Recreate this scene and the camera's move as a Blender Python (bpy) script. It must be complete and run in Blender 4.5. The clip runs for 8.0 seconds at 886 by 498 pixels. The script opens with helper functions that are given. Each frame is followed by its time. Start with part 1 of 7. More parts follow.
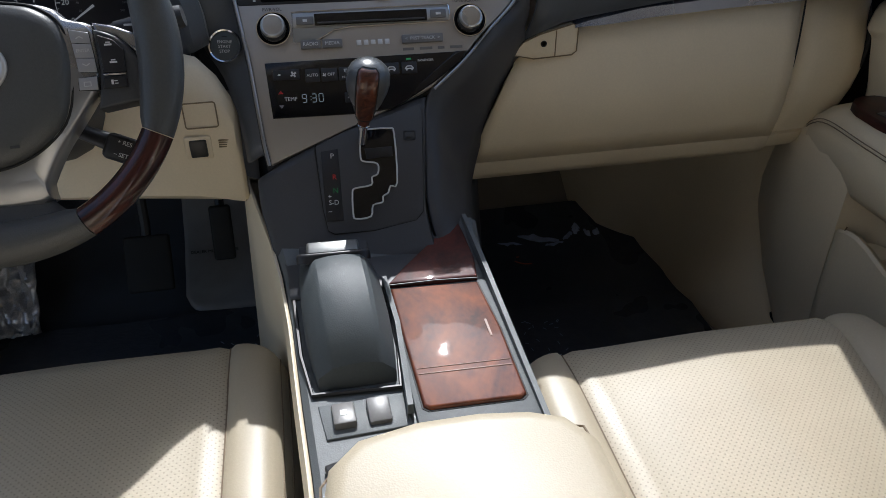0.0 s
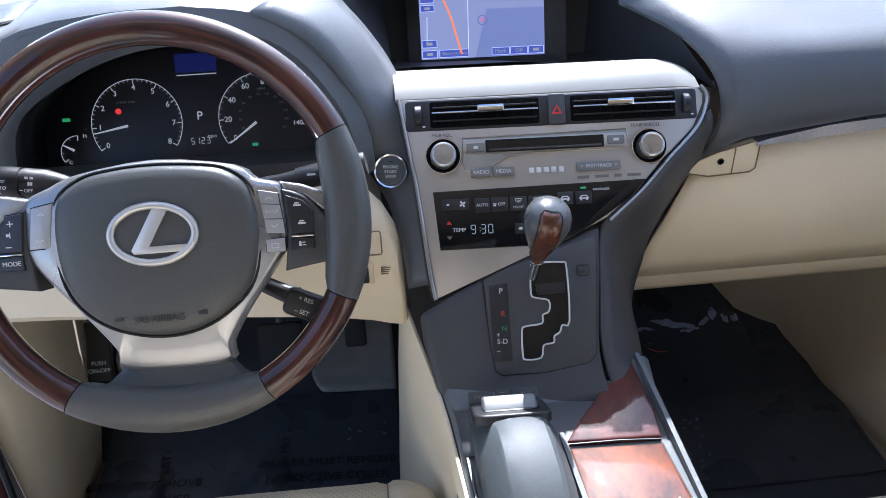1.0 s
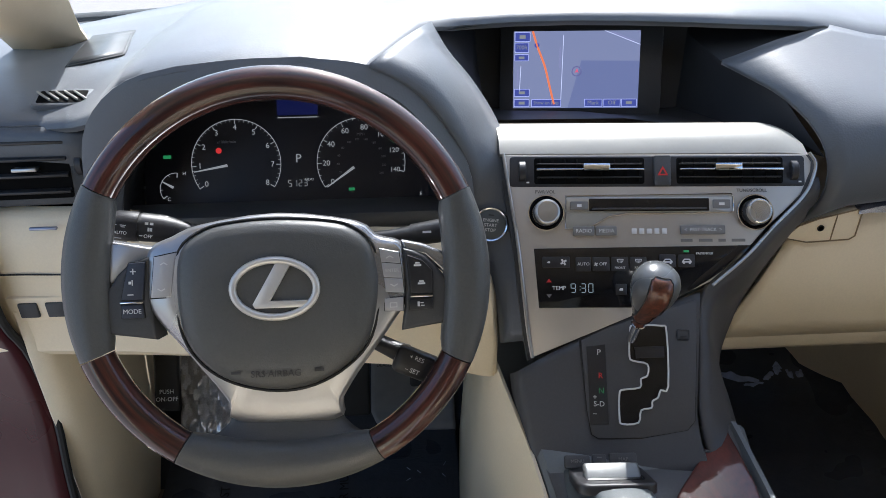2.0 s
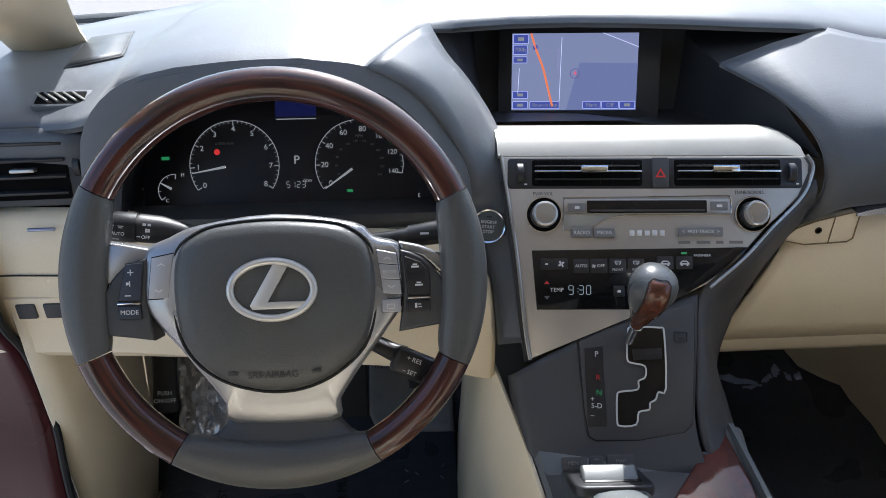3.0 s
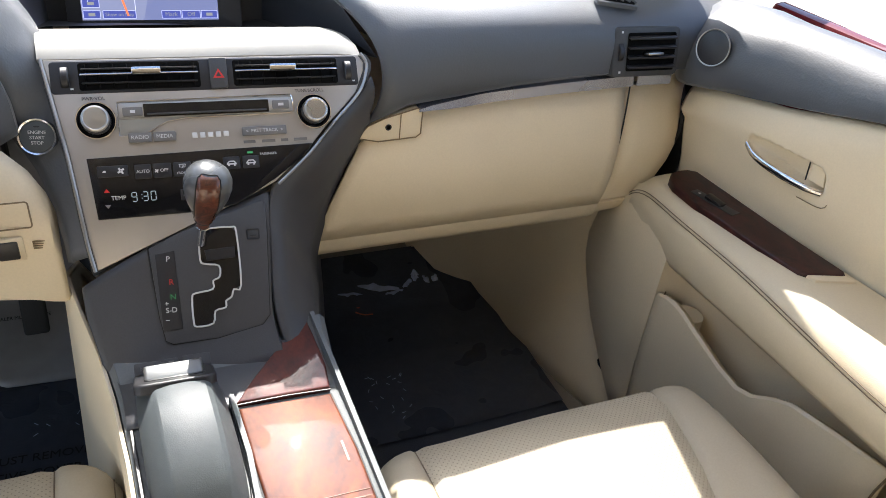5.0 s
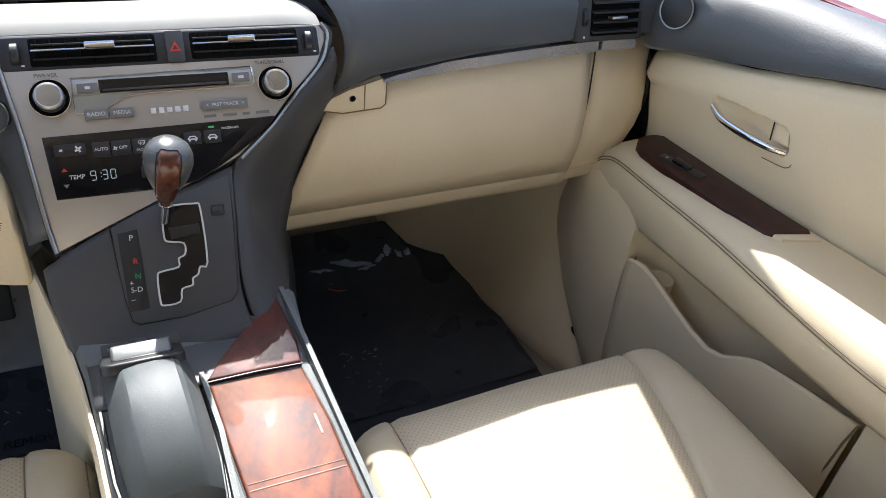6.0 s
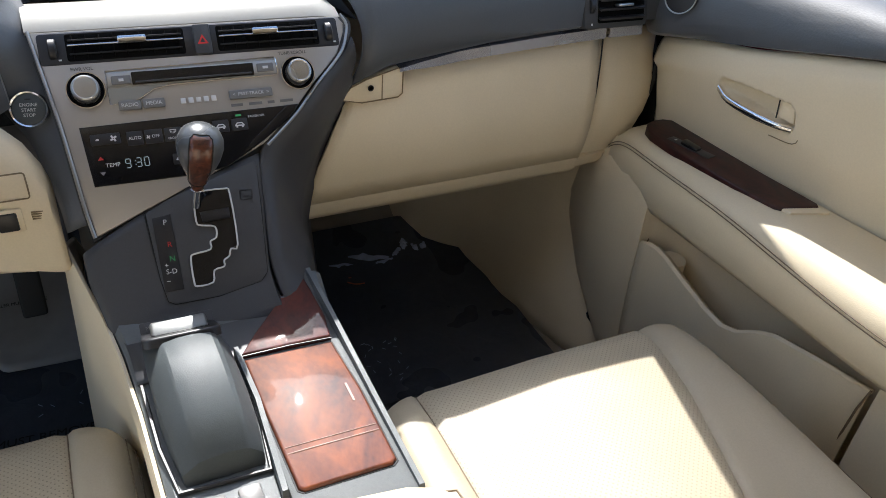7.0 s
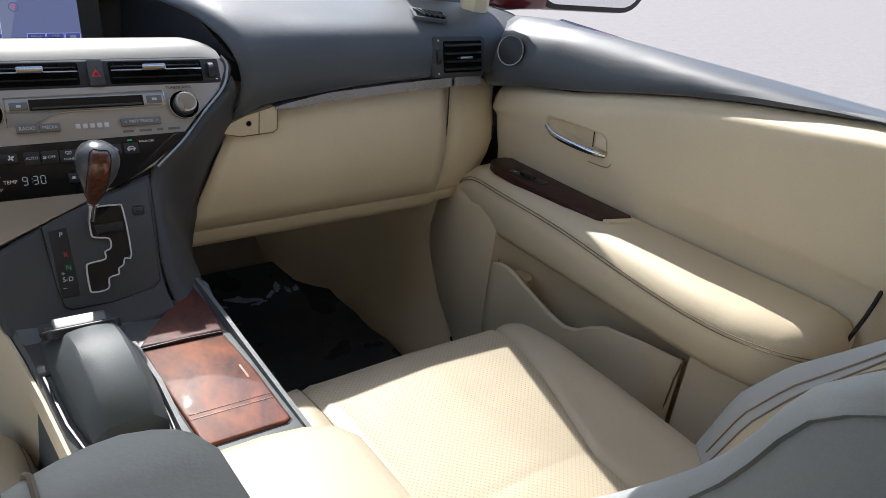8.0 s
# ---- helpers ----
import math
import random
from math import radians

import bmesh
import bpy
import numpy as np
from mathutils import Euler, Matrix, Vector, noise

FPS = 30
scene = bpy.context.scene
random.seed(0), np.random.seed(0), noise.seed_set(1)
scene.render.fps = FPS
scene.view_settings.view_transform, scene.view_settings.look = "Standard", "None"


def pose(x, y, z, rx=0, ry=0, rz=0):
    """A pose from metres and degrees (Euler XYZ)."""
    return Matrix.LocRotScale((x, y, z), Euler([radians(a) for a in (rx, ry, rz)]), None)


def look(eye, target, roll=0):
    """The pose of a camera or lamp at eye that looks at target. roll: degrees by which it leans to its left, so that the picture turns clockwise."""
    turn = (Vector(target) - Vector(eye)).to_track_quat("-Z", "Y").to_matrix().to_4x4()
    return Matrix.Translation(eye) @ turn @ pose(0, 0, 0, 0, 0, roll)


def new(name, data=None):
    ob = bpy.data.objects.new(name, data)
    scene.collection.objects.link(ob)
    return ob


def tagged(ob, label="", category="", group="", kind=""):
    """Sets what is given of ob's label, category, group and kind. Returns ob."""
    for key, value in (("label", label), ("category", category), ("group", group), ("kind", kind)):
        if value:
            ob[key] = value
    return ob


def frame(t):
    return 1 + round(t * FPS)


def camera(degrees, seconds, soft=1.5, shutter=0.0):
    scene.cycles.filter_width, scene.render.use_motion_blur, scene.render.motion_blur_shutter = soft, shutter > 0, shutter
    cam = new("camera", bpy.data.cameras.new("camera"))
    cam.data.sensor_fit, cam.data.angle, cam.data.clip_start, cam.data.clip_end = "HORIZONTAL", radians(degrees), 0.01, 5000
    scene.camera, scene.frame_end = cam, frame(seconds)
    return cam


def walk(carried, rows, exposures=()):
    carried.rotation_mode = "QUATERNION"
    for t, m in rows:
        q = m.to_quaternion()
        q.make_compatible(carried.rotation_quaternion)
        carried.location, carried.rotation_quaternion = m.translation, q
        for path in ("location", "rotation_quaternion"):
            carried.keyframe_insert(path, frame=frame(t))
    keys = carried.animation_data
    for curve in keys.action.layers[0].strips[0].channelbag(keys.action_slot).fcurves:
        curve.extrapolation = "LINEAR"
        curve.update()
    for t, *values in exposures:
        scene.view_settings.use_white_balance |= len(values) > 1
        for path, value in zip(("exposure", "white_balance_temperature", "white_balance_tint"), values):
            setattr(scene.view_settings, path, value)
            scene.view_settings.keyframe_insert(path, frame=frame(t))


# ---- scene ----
# Front cabin of a parked red car. x right, y towards the windscreen, z up, ground at z = 0.

# ---- camera ----
cam = camera(60.7, 8.0, 0.6)
PATH = [
    (0, (-0.088, 0.037, 1.311), (0.231, 1.682, 0.22), -0.4),
    (0.5, (-0.13, 0.129, 1.381), (0.068, 1.794, 0.29), -2.6),
    (1, (-0.18, 0.176, 1.417), (-0.04, 1.848, 0.33), -2.2),
    (1.5, (-0.241, 0.207, 1.436), (-0.128, 1.894, 0.368), -0.7),
    (2, (-0.268, 0.211, 1.45), (-0.169, 1.911, 0.402), -0.2),
    (3.5, (-0.262, 0.208, 1.448), (-0.156, 1.911, 0.406), 0.1),
    (4, (-0.214, 0.193, 1.44), (0.0, 1.884, 0.394), 1.2),
    (4.5, (-0.144, 0.159, 1.424), (0.379, 1.773, 0.365), 4.3),
    (5, (-0.095, 0.128, 1.414), (0.656, 1.615, 0.306), 7.2),
    (5.2, (-0.09, 0.125, 1.41), (0.711, 1.569, 0.282), 8.1),
    (6.5, (-0.087, 0.121, 1.402), (0.693, 1.554, 0.245), 5.9),
    (7, (-0.119, 0.085, 1.392), (0.664, 1.538, 0.263), 4.7),
    (7.5, (-0.16, 0.008, 1.382), (0.802, 1.454, 0.391), 5.9),
    (8, (-0.213, -0.059, 1.366), (0.924, 1.323, 0.475), 7.6),
]
EXPOSURE = [(0, 0.43, 6030, 10), (0.5, 1.33, 5780, 12), (1, 1.73, 5680, 13), (1.5, 1.58, 5980, 12), (2, 1.36, 6130, 10), (3.5, 1.31, 6130, 10), (4, 1.58, 6430, 10), (4.5, 1.93, 6730, 11), (5.2, 1.93, 6580, 11), (6.5, 1.53, 6380, 10), (7.5, 1.17, 6380, 10), (8, 0.95, 6380, 10)]
walk(cam, [(t, look(eye, target, roll)) for t, eye, target, roll in PATH], EXPOSURE)

# ---- world and sun ----
SUN_FROM = Vector((0.17, 0.97, 1.0)).normalized()
world = bpy.data.worlds.new("sky")
scene.world = world
world.use_nodes = True
wn = world.node_tree.nodes
sky = wn.new("ShaderNodeTexSky")
sky.sky_type, sky.sun_disc = "NISHITA", False
sky.sun_elevation = math.asin(SUN_FROM.z)
sky.sun_rotation = math.atan2(SUN_FROM.x, SUN_FROM.y)
world.node_tree.links.new(sky.outputs[0], wn["Background"].inputs[0])
wn["Background"].inputs[1].default_value = 0.12
sun = new("sun", bpy.data.lights.new("sun", "SUN"))
sun.data.energy, sun.data.angle, sun.data.color = 3.6, radians(0.53), (1.0, 0.97, 0.93)
sun.matrix_world = look(SUN_FROM * 20, (0, 0, 0))

# ---- materials ----
MATS = {}


def mat(name, base, rough=0.5, metal=0.0, vary=0.12, grain=400.0, bump=0.0, bump_scale=600.0, coat=0.0, dirt=0.0, spec=0.5):
    """A surface with grain at two scales, fine relief and some dust."""
    m = bpy.data.materials.new(name)
    m.use_nodes = True
    n, k = m.node_tree.nodes, m.node_tree.links
    p = n["Principled BSDF"]
    p.inputs["Metallic"].default_value = metal
    p.inputs["Roughness"].default_value = rough
    p.inputs["Coat Weight"].default_value = coat
    p.inputs["Coat Roughness"].default_value = 0.04
    p.inputs["Specular IOR Level"].default_value = spec
    co = n.new("ShaderNodeTexCoord")
    fine, broad = n.new("ShaderNodeTexNoise"), n.new("ShaderNodeTexNoise")
    fine.inputs["Scale"].default_value, broad.inputs["Scale"].default_value = grain, 9.0
    fine.inputs["Detail"].default_value = 3.0
    for t in (fine, broad):
        k.new(co.outputs["Object"], t.inputs["Vector"])
    add = n.new("ShaderNodeMath")
    add.operation = "ADD"
    k.new(fine.outputs["Fac"], add.inputs[0])
    k.new(broad.outputs["Fac"], add.inputs[1])
    ramp = n.new("ShaderNodeMapRange")
    ramp.inputs["From Min"].default_value, ramp.inputs["From Max"].default_value = 0.6, 1.4
    ramp.inputs["To Min"].default_value, ramp.inputs["To Max"].default_value = 1 - vary, 1 + vary
    k.new(add.outputs[0], ramp.inputs["Value"])
    mul = n.new("ShaderNodeVectorMath")
    mul.operation = "SCALE"
    mul.inputs[0].default_value = base
    k.new(ramp.outputs[0], mul.inputs["Scale"])
    k.new(mul.outputs[0], p.inputs["Base Color"])
    rr = n.new("ShaderNodeMapRange")
    rr.inputs["From Min"].default_value, rr.inputs["From Max"].default_value = 0.3, 0.7
    rr.inputs["To Min"].default_value = max(0.02, rough - 0.06 - dirt * 0.1)
    rr.inputs["To Max"].default_value = min(1.0, rough + 0.06 + dirt * 0.2)
    k.new(broad.outputs["Fac"], rr.inputs["Value"])
    k.new(rr.outputs[0], p.inputs["Roughness"])
    if bump:
        cell = n.new("ShaderNodeTexVoronoi")
        cell.inputs["Scale"].default_value = bump_scale
        k.new(co.outputs["Object"], cell.inputs["Vector"])
        b = n.new("ShaderNodeBump")
        b.inputs["Strength"].default_value, b.inputs["Distance"].default_value = bump, 0.00022
        k.new(cell.outputs["Distance"], b.inputs["Height"])
        k.new(b.outputs[0], p.inputs["Normal"])
    MATS[name] = m
    return m


def glow(name, colour, strength):
    m = bpy.data.materials.new(name)
    m.use_nodes = True
    p = m.node_tree.nodes["Principled BSDF"]
    p.inputs["Base Color"].default_value = (0.02, 0.02, 0.02, 1)
    p.inputs["Emission Color"].default_value = (*colour, 1)
    p.inputs["Emission Strength"].default_value = strength
    p.inputs["Roughness"].default_value = 0.3
    return m


def perforated(name, base):
    """Leather pierced by a staggered lattice of small holes."""
    m = mat(name, base, 0.46, bump=0.25, bump_scale=700)
    n, k = m.node_tree.nodes, m.node_tree.links
    p = n["Principled BSDF"]
    co = n.new("ShaderNodeTexCoord")
    rot = n.new("ShaderNodeVectorRotate")
    rot.rotation_type = "Z_AXIS"
    rot.inputs["Angle"].default_value = radians(45)
    k.new(co.outputs["Object"], rot.inputs["Vector"])
    sep = n.new("ShaderNodeSeparateXYZ")
    k.new(rot.outputs[0], sep.inputs[0])
    waves = []
    for axis in (0, 1):
        s = n.new("ShaderNodeMath")
        s.operation = "MULTIPLY"
        s.inputs[1].default_value = 2 * math.pi / 0.0050
        k.new(sep.outputs[axis], s.inputs[0])
        c = n.new("ShaderNodeMath")
        c.operation = "COSINE"
        k.new(s.outputs[0], c.inputs[0])
        waves.append(c)
    add = n.new("ShaderNodeMath")
    add.operation = "ADD"
    k.new(waves[0].outputs[0], add.inputs[0])
    k.new(waves[1].outputs[0], add.inputs[1])
    hole = n.new("ShaderNodeMapRange")
    hole.inputs["From Min"].default_value, hole.inputs["From Max"].default_value = 1.25, 1.75
    k.new(add.outputs[0], hole.inputs["Value"])
    mix = n.new("ShaderNodeMix")
    mix.data_type = "RGBA"
    mix.inputs["B"].default_value = (0.27, 0.23, 0.17, 1)
    old = p.inputs["Base Color"].links[0].from_socket
    k.new(hole.outputs[0], mix.inputs["Factor"])
    k.new(old, mix.inputs["A"])
    k.new(mix.outputs["Result"], p.inputs["Base Color"])
    return m


def wood(name, dark, light, coat=1.0, scale=14.0):
    """Lacquered burl veneer: swirled figure under clear gloss."""
    m = bpy.data.materials.new(name)
    m.use_nodes = True
    n, k = m.node_tree.nodes, m.node_tree.links
    p = n["Principled BSDF"]
    co = n.new("ShaderNodeTexCoord")
    warp, fig, fleck = n.new("ShaderNodeTexNoise"), n.new("ShaderNodeTexNoise"), n.new("ShaderNodeTexNoise")
    warp.inputs["Scale"].default_value = scale * 0.6
    fig.inputs["Scale"].default_value, fig.inputs["Detail"].default_value, fig.inputs["Distortion"].default_value = scale, 6, 2.5
    fleck.inputs["Scale"].default_value, fleck.inputs["Detail"].default_value = scale * 14, 4
    sc = n.new("ShaderNodeMapping")
    sc.inputs["Scale"].default_value = (1.0, 0.55, 1.0)
    k.new(co.outputs["Object"], sc.inputs["Vector"])
    for t in (warp, fig, fleck):
        k.new(sc.outputs[0], t.inputs["Vector"])
    a = n.new("ShaderNodeMath")
    a.operation = "MULTIPLY_ADD"
    a.inputs[1].default_value = 0.35
    k.new(fleck.outputs["Fac"], a.inputs[0])
    k.new(fig.outputs["Fac"], a.inputs[2])
    r = n.new("ShaderNodeValToRGB")
    r.color_ramp.elements[0].position, r.color_ramp.elements[0].color = 0.42, (*dark, 1)
    r.color_ramp.elements[1].position, r.color_ramp.elements[1].color = 0.86, (*light, 1)
    k.new(a.outputs[0], r.inputs[0])
    k.new(r.outputs[0], p.inputs["Base Color"])
    p.inputs["Roughness"].default_value = 0.55
    p.inputs["Specular IOR Level"].default_value = 0.25
    p.inputs["Coat Weight"].default_value, p.inputs["Coat Roughness"].default_value = coat, 0.05
    # fine scratches in the lacquer
    scr = n.new("ShaderNodeTexNoise")
    scr.inputs["Scale"].default_value, scr.inputs["Detail"].default_value = 60, 6
    k.new(co.outputs["Object"], scr.inputs["Vector"])
    mr = n.new("ShaderNodeMapRange")
    mr.inputs["From Min"].default_value, mr.inputs["From Max"].default_value = 0.45, 0.75
    mr.inputs["To Min"].default_value, mr.inputs["To Max"].default_value = 0.015, 0.05
    k.new(scr.outputs["Fac"], mr.inputs["Value"])
    k.new(mr.outputs[0], p.inputs["Coat Roughness"])
    return m


CREAM = (0.46, 0.395, 0.285)
vinyl = mat("grey_vinyl", (0.37, 0.385, 0.385), 0.5, bump=0.3, bump_scale=700, vary=0.06)
leather = mat("cream_leather", CREAM, 0.45, bump=0.3, bump_scale=650, vary=0.06)
# brighter leather for the door armrest, in place of bounce from the sunlit seat
bounce_lit_leather = mat("bounce_lit_leather", (0.70, 0.60, 0.43), 0.47, bump=0.3, bump_scale=650, vary=0.05)
leather_holes = perforated("perforated_leather", CREAM)
cream = mat("cream_plastic", (0.76, 0.652, 0.475), 0.5, bump=0.25, bump_scale=900, vary=0.05, dirt=0.4)
dashgrey = mat("dash_soft_grey", (0.060, 0.069, 0.083), 0.50, bump=0.40, bump_scale=420, vary=0.07, spec=0.75)
dash_p = dashgrey.node_tree.nodes["Principled BSDF"]
dash_p.inputs["Sheen Weight"].default_value, dash_p.inputs["Sheen Roughness"].default_value = 0.22, 0.5
darkgrey = mat("console_grey", (0.045, 0.047, 0.050), 0.5, bump=0.35, bump_scale=700, vary=0.1, dirt=0.5)
midgrey = mat("console_mid_grey", (0.125, 0.136, 0.14), 0.55, bump=0.4, bump_scale=700, vary=0.08, spec=0.35)
padgrey = mat("palm_rest_grey", (0.070, 0.081, 0.085), 0.55, bump=0.3, bump_scale=900, vary=0.08, spec=0.4)
shiftgrey = mat("shift_panel_grey", (0.054, 0.055, 0.060), 0.5, bump=0.3, bump_scale=700, vary=0.08, dirt=0.4)
# near black, in place of the shade deep inside vents and slots
void = mat("vent_void", (0.004, 0.004, 0.004), 0.9, spec=0.1)
spoke = mat("silver_spoke", (0.38, 0.38, 0.392), 0.28, metal=0.75, vary=0.03, grain=1500)
maroon = mat("maroon_jamb", (0.040, 0.002, 0.005), 0.3, spec=0.3, coat=0.1, vary=0.15)
black = mat("black_plastic", (0.018, 0.018, 0.02), 0.4, vary=0.2)
gloss = mat("gloss_black", (0.008, 0.008, 0.009), 0.12, vary=0.2)
wheelskin = mat("wheel_leather", (0.070, 0.071, 0.070), 0.42, bump=0.4, bump_scale=800, vary=0.1)
silver = mat("silver_paint", (0.44, 0.405, 0.365), 0.38, metal=0.5, vary=0.04, grain=1500)
barsilver = mat("bright_silver", (0.31, 0.302, 0.275), 0.45, metal=0.2, vary=0.03, grain=1500)
chrome = mat("chrome", (0.82, 0.82, 0.83), 0.12, metal=1.0, vary=0.03)
satin = mat("satin_metal", (0.46, 0.45, 0.43), 0.33, metal=0.9, vary=0.03, grain=1200)
bluetrim = mat("brushed_trim", (0.40, 0.42, 0.50), 0.25, metal=0.8, vary=0.04)
rubber = mat("rubber_seal", (0.012, 0.012, 0.012), 0.7, vary=0.2)
beige_carpet = mat("beige_carpet", (0.27, 0.235, 0.19), 0.95, vary=0.25, grain=900, bump=1.0, bump_scale=900)
carpet = mat("black_carpet", (0.046, 0.051, 0.062), 0.95, vary=0.5, grain=900, bump=1.0, bump_scale=900)
redpaint = mat("red_paint", (0.13, 0.005, 0.010), 0.55, metal=0.0, spec=0.2, coat=1.0, vary=0.05)
headliner = mat("headliner", (0.55, 0.48, 0.37), 0.9, vary=0.06, bump=0.4)
concrete = mat("concrete", (0.31, 0.278, 0.262), 0.9, vary=0.12, grain=30)
stitch = mat("stitch_thread", (0.20, 0.15, 0.10), 0.7)
white = mat("white_print", (0.62, 0.62, 0.62), 0.5, vary=0.02)
button = mat("button_grey", (0.16, 0.155, 0.15), 0.4, vary=0.05)
burl = wood("burl_wood", (0.045, 0.009, 0.004), (0.225, 0.055, 0.014))
# darker burl for the front wedge, with the dash's shade put into its colour
shaded_wedge_wood = wood("shaded_wedge_wood", (0.035, 0.006, 0.005), (0.12, 0.024, 0.014), scale=20)
knob_wood = wood("knob_wood", (0.025, 0.007, 0.004), (0.12, 0.035, 0.015), scale=60)
burl_dark = wood("dark_wood", (0.008, 0.002, 0.002), (0.05, 0.009, 0.007), coat=0.35, scale=26)


def rim_wood(name, centre, normal, dark, light):
    """Lacquered veneer whose grain runs round the steering wheel."""
    m = wood(name, dark, light, scale=26)
    n, k = m.node_tree.nodes, m.node_tree.links
    p = n["Principled BSDF"]
    ez = Vector(normal).normalized()
    ex_ = Vector((1, 0, 0))
    ey = ez.cross(ex_)
    geo, off = n.new("ShaderNodeNewGeometry"), n.new("ShaderNodeVectorMath")
    off.operation = "SUBTRACT"
    off.inputs[1].default_value = centre
    k.new(geo.outputs["Position"], off.inputs[0])
    dots = []
    for axis in (ex_, ey, ez):
        d = n.new("ShaderNodeVectorMath")
        d.operation = "DOT_PRODUCT"
        d.inputs[1].default_value = axis
        k.new(off.outputs[0], d.inputs[0])
        dots.append(d.outputs["Value"])
    ang, rad = n.new("ShaderNodeMath"), n.new("ShaderNodeVectorMath")
    ang.operation, rad.operation = "ARCTAN2", "LENGTH"
    k.new(dots[1], ang.inputs[0])
    k.new(dots[0], ang.inputs[1])
    k.new(off.outputs[0], rad.inputs[0])
    join, scale = n.new("ShaderNodeCombineXYZ"), n.new("ShaderNodeVectorMath")
    k.new(ang.outputs[0], join.inputs[0])
    k.new(rad.outputs["Value"], join.inputs[1])
    k.new(dots[2], join.inputs[2])
    scale.operation = "MULTIPLY"
    scale.inputs[1].default_value = (2.2, 190, 190)
    k.new(join.outputs[0], scale.inputs[0])
    grain = n.new("ShaderNodeTexNoise")
    grain.inputs["Scale"].default_value, grain.inputs["Detail"].default_value = 1.0, 5
    k.new(scale.outputs[0], grain.inputs["Vector"])
    r = n.new("ShaderNodeValToRGB")
    r.color_ramp.elements[0].position, r.color_ramp.elements[0].color = 0.36, (*dark, 1)
    r.color_ramp.elements[1].position, r.color_ramp.elements[1].color = 0.72, (*light, 1)
    k.new(grain.outputs["Fac"], r.inputs[0])
    k.new(r.outputs[0], p.inputs["Base Color"])
    p.inputs["Coat Roughness"].default_value = 0.03
    return m


wheel_wood = rim_wood("wheel_wood", (-0.3795, 0.7695, 1.0805), (0, -0.877, 0.48), (0.010, 0.0025, 0.002), (0.085, 0.018, 0.009))

# ---- mesh helpers ----


def thing(name, at, label, category, group="", kind=""):
    e = new(name)
    e.location = at
    e.empty_display_size = 0.02
    return tagged(e, label, category, group, kind)


def finish(me, angle=38):
    me.polygons.foreach_set("use_smooth", [True] * len(me.polygons))
    me.set_sharp_from_angle(angle=radians(angle))


def part(name, bm, material, parent=None, label="", angle=38):
    """Links a bmesh as one mesh object under a thing or a part."""
    me = bpy.data.meshes.new(name)
    bmesh.ops.recalc_face_normals(bm, faces=bm.faces)
    bm.to_mesh(me)
    bm.free()
    me.materials.append(material)
    finish(me, angle)
    ob = new(name, me)
    if parent:
        ob.parent = parent
        bpy.context.view_layer.update()
        ob.matrix_parent_inverse = parent.matrix_world.inverted()
    return tagged(ob, label)


def basis(c, n, roll=0.0, up=(0, 0, 1)):
    """A matrix at c whose z is n and whose x is level."""
    n = Vector(n).normalized()
    u = Vector(up).cross(n).normalized()
    v = n.cross(u)
    m = Matrix((u, v, n)).transposed().to_4x4()
    m.translation = c
    return m @ Matrix.Rotation(radians(roll), 4, "Z")


def box(size, m=Matrix(), bevel=0.0, seg=2, bm=None):
    bm = bm or bmesh.new()
    r = bmesh.ops.create_cube(bm, size=1.0)
    vs = r["verts"]
    bmesh.ops.scale(bm, vec=size, verts=vs)
    if bevel:
        es = list({e for v in vs for e in v.link_edges})
        r = bmesh.ops.bevel(bm, geom=es, offset=bevel, segments=seg, affect="EDGES", profile=0.5)
        vs = list({v for f in r["faces"] for v in f.verts} | {v for v in vs if v.is_valid})
    bmesh.ops.transform(bm, matrix=m, verts=vs)
    return bm


def smooth_closed(pts, per=6):
    """A closed Catmull-Rom curve through 2D or 3D points."""
    pts = [Vector(p) for p in pts]
    n, out = len(pts), []
    for i in range(n):
        a, b, c, d = pts[i - 1], pts[i], pts[(i + 1) % n], pts[(i + 2) % n]
        for j in range(per):
            t = j / per
            out.append(0.5 * (2 * b + (c - a) * t + (2 * a - 5 * b + 4 * c - d) * t * t + (3 * b - a - 3 * c + d) * t ** 3))
    return out


def smooth_open(pts, count):
    """count points evenly along a smooth open curve through pts."""
    pts = [Vector(p) for p in pts]
    q = [2 * pts[0] - pts[1]] + pts + [2 * pts[-1] - pts[-2]]
    dense = []
    for i in range(1, len(q) - 2):
        a, b, c, d = q[i - 1:i + 3]
        for j in range(12):
            t = j / 12
            dense.append(0.5 * (2 * b + (c - a) * t + (2 * a - 5 * b + 4 * c - d) * t * t + (3 * b - a - 3 * c + d) * t ** 3))
    dense.append(pts[-1])
    cum = [0.0]
    for a, b in zip(dense, dense[1:]):
        cum.append(cum[-1] + (b - a).length)
    out, i = [], 0
    for j in range(count):
        s = cum[-1] * j / (count - 1)
        while i < len(dense) - 2 and cum[i + 1] < s:
            i += 1
        f = (s - cum[i]) / max(1e-9, cum[i + 1] - cum[i])
        out.append(dense[i].lerp(dense[i + 1], min(1, max(0, f))))
    return out


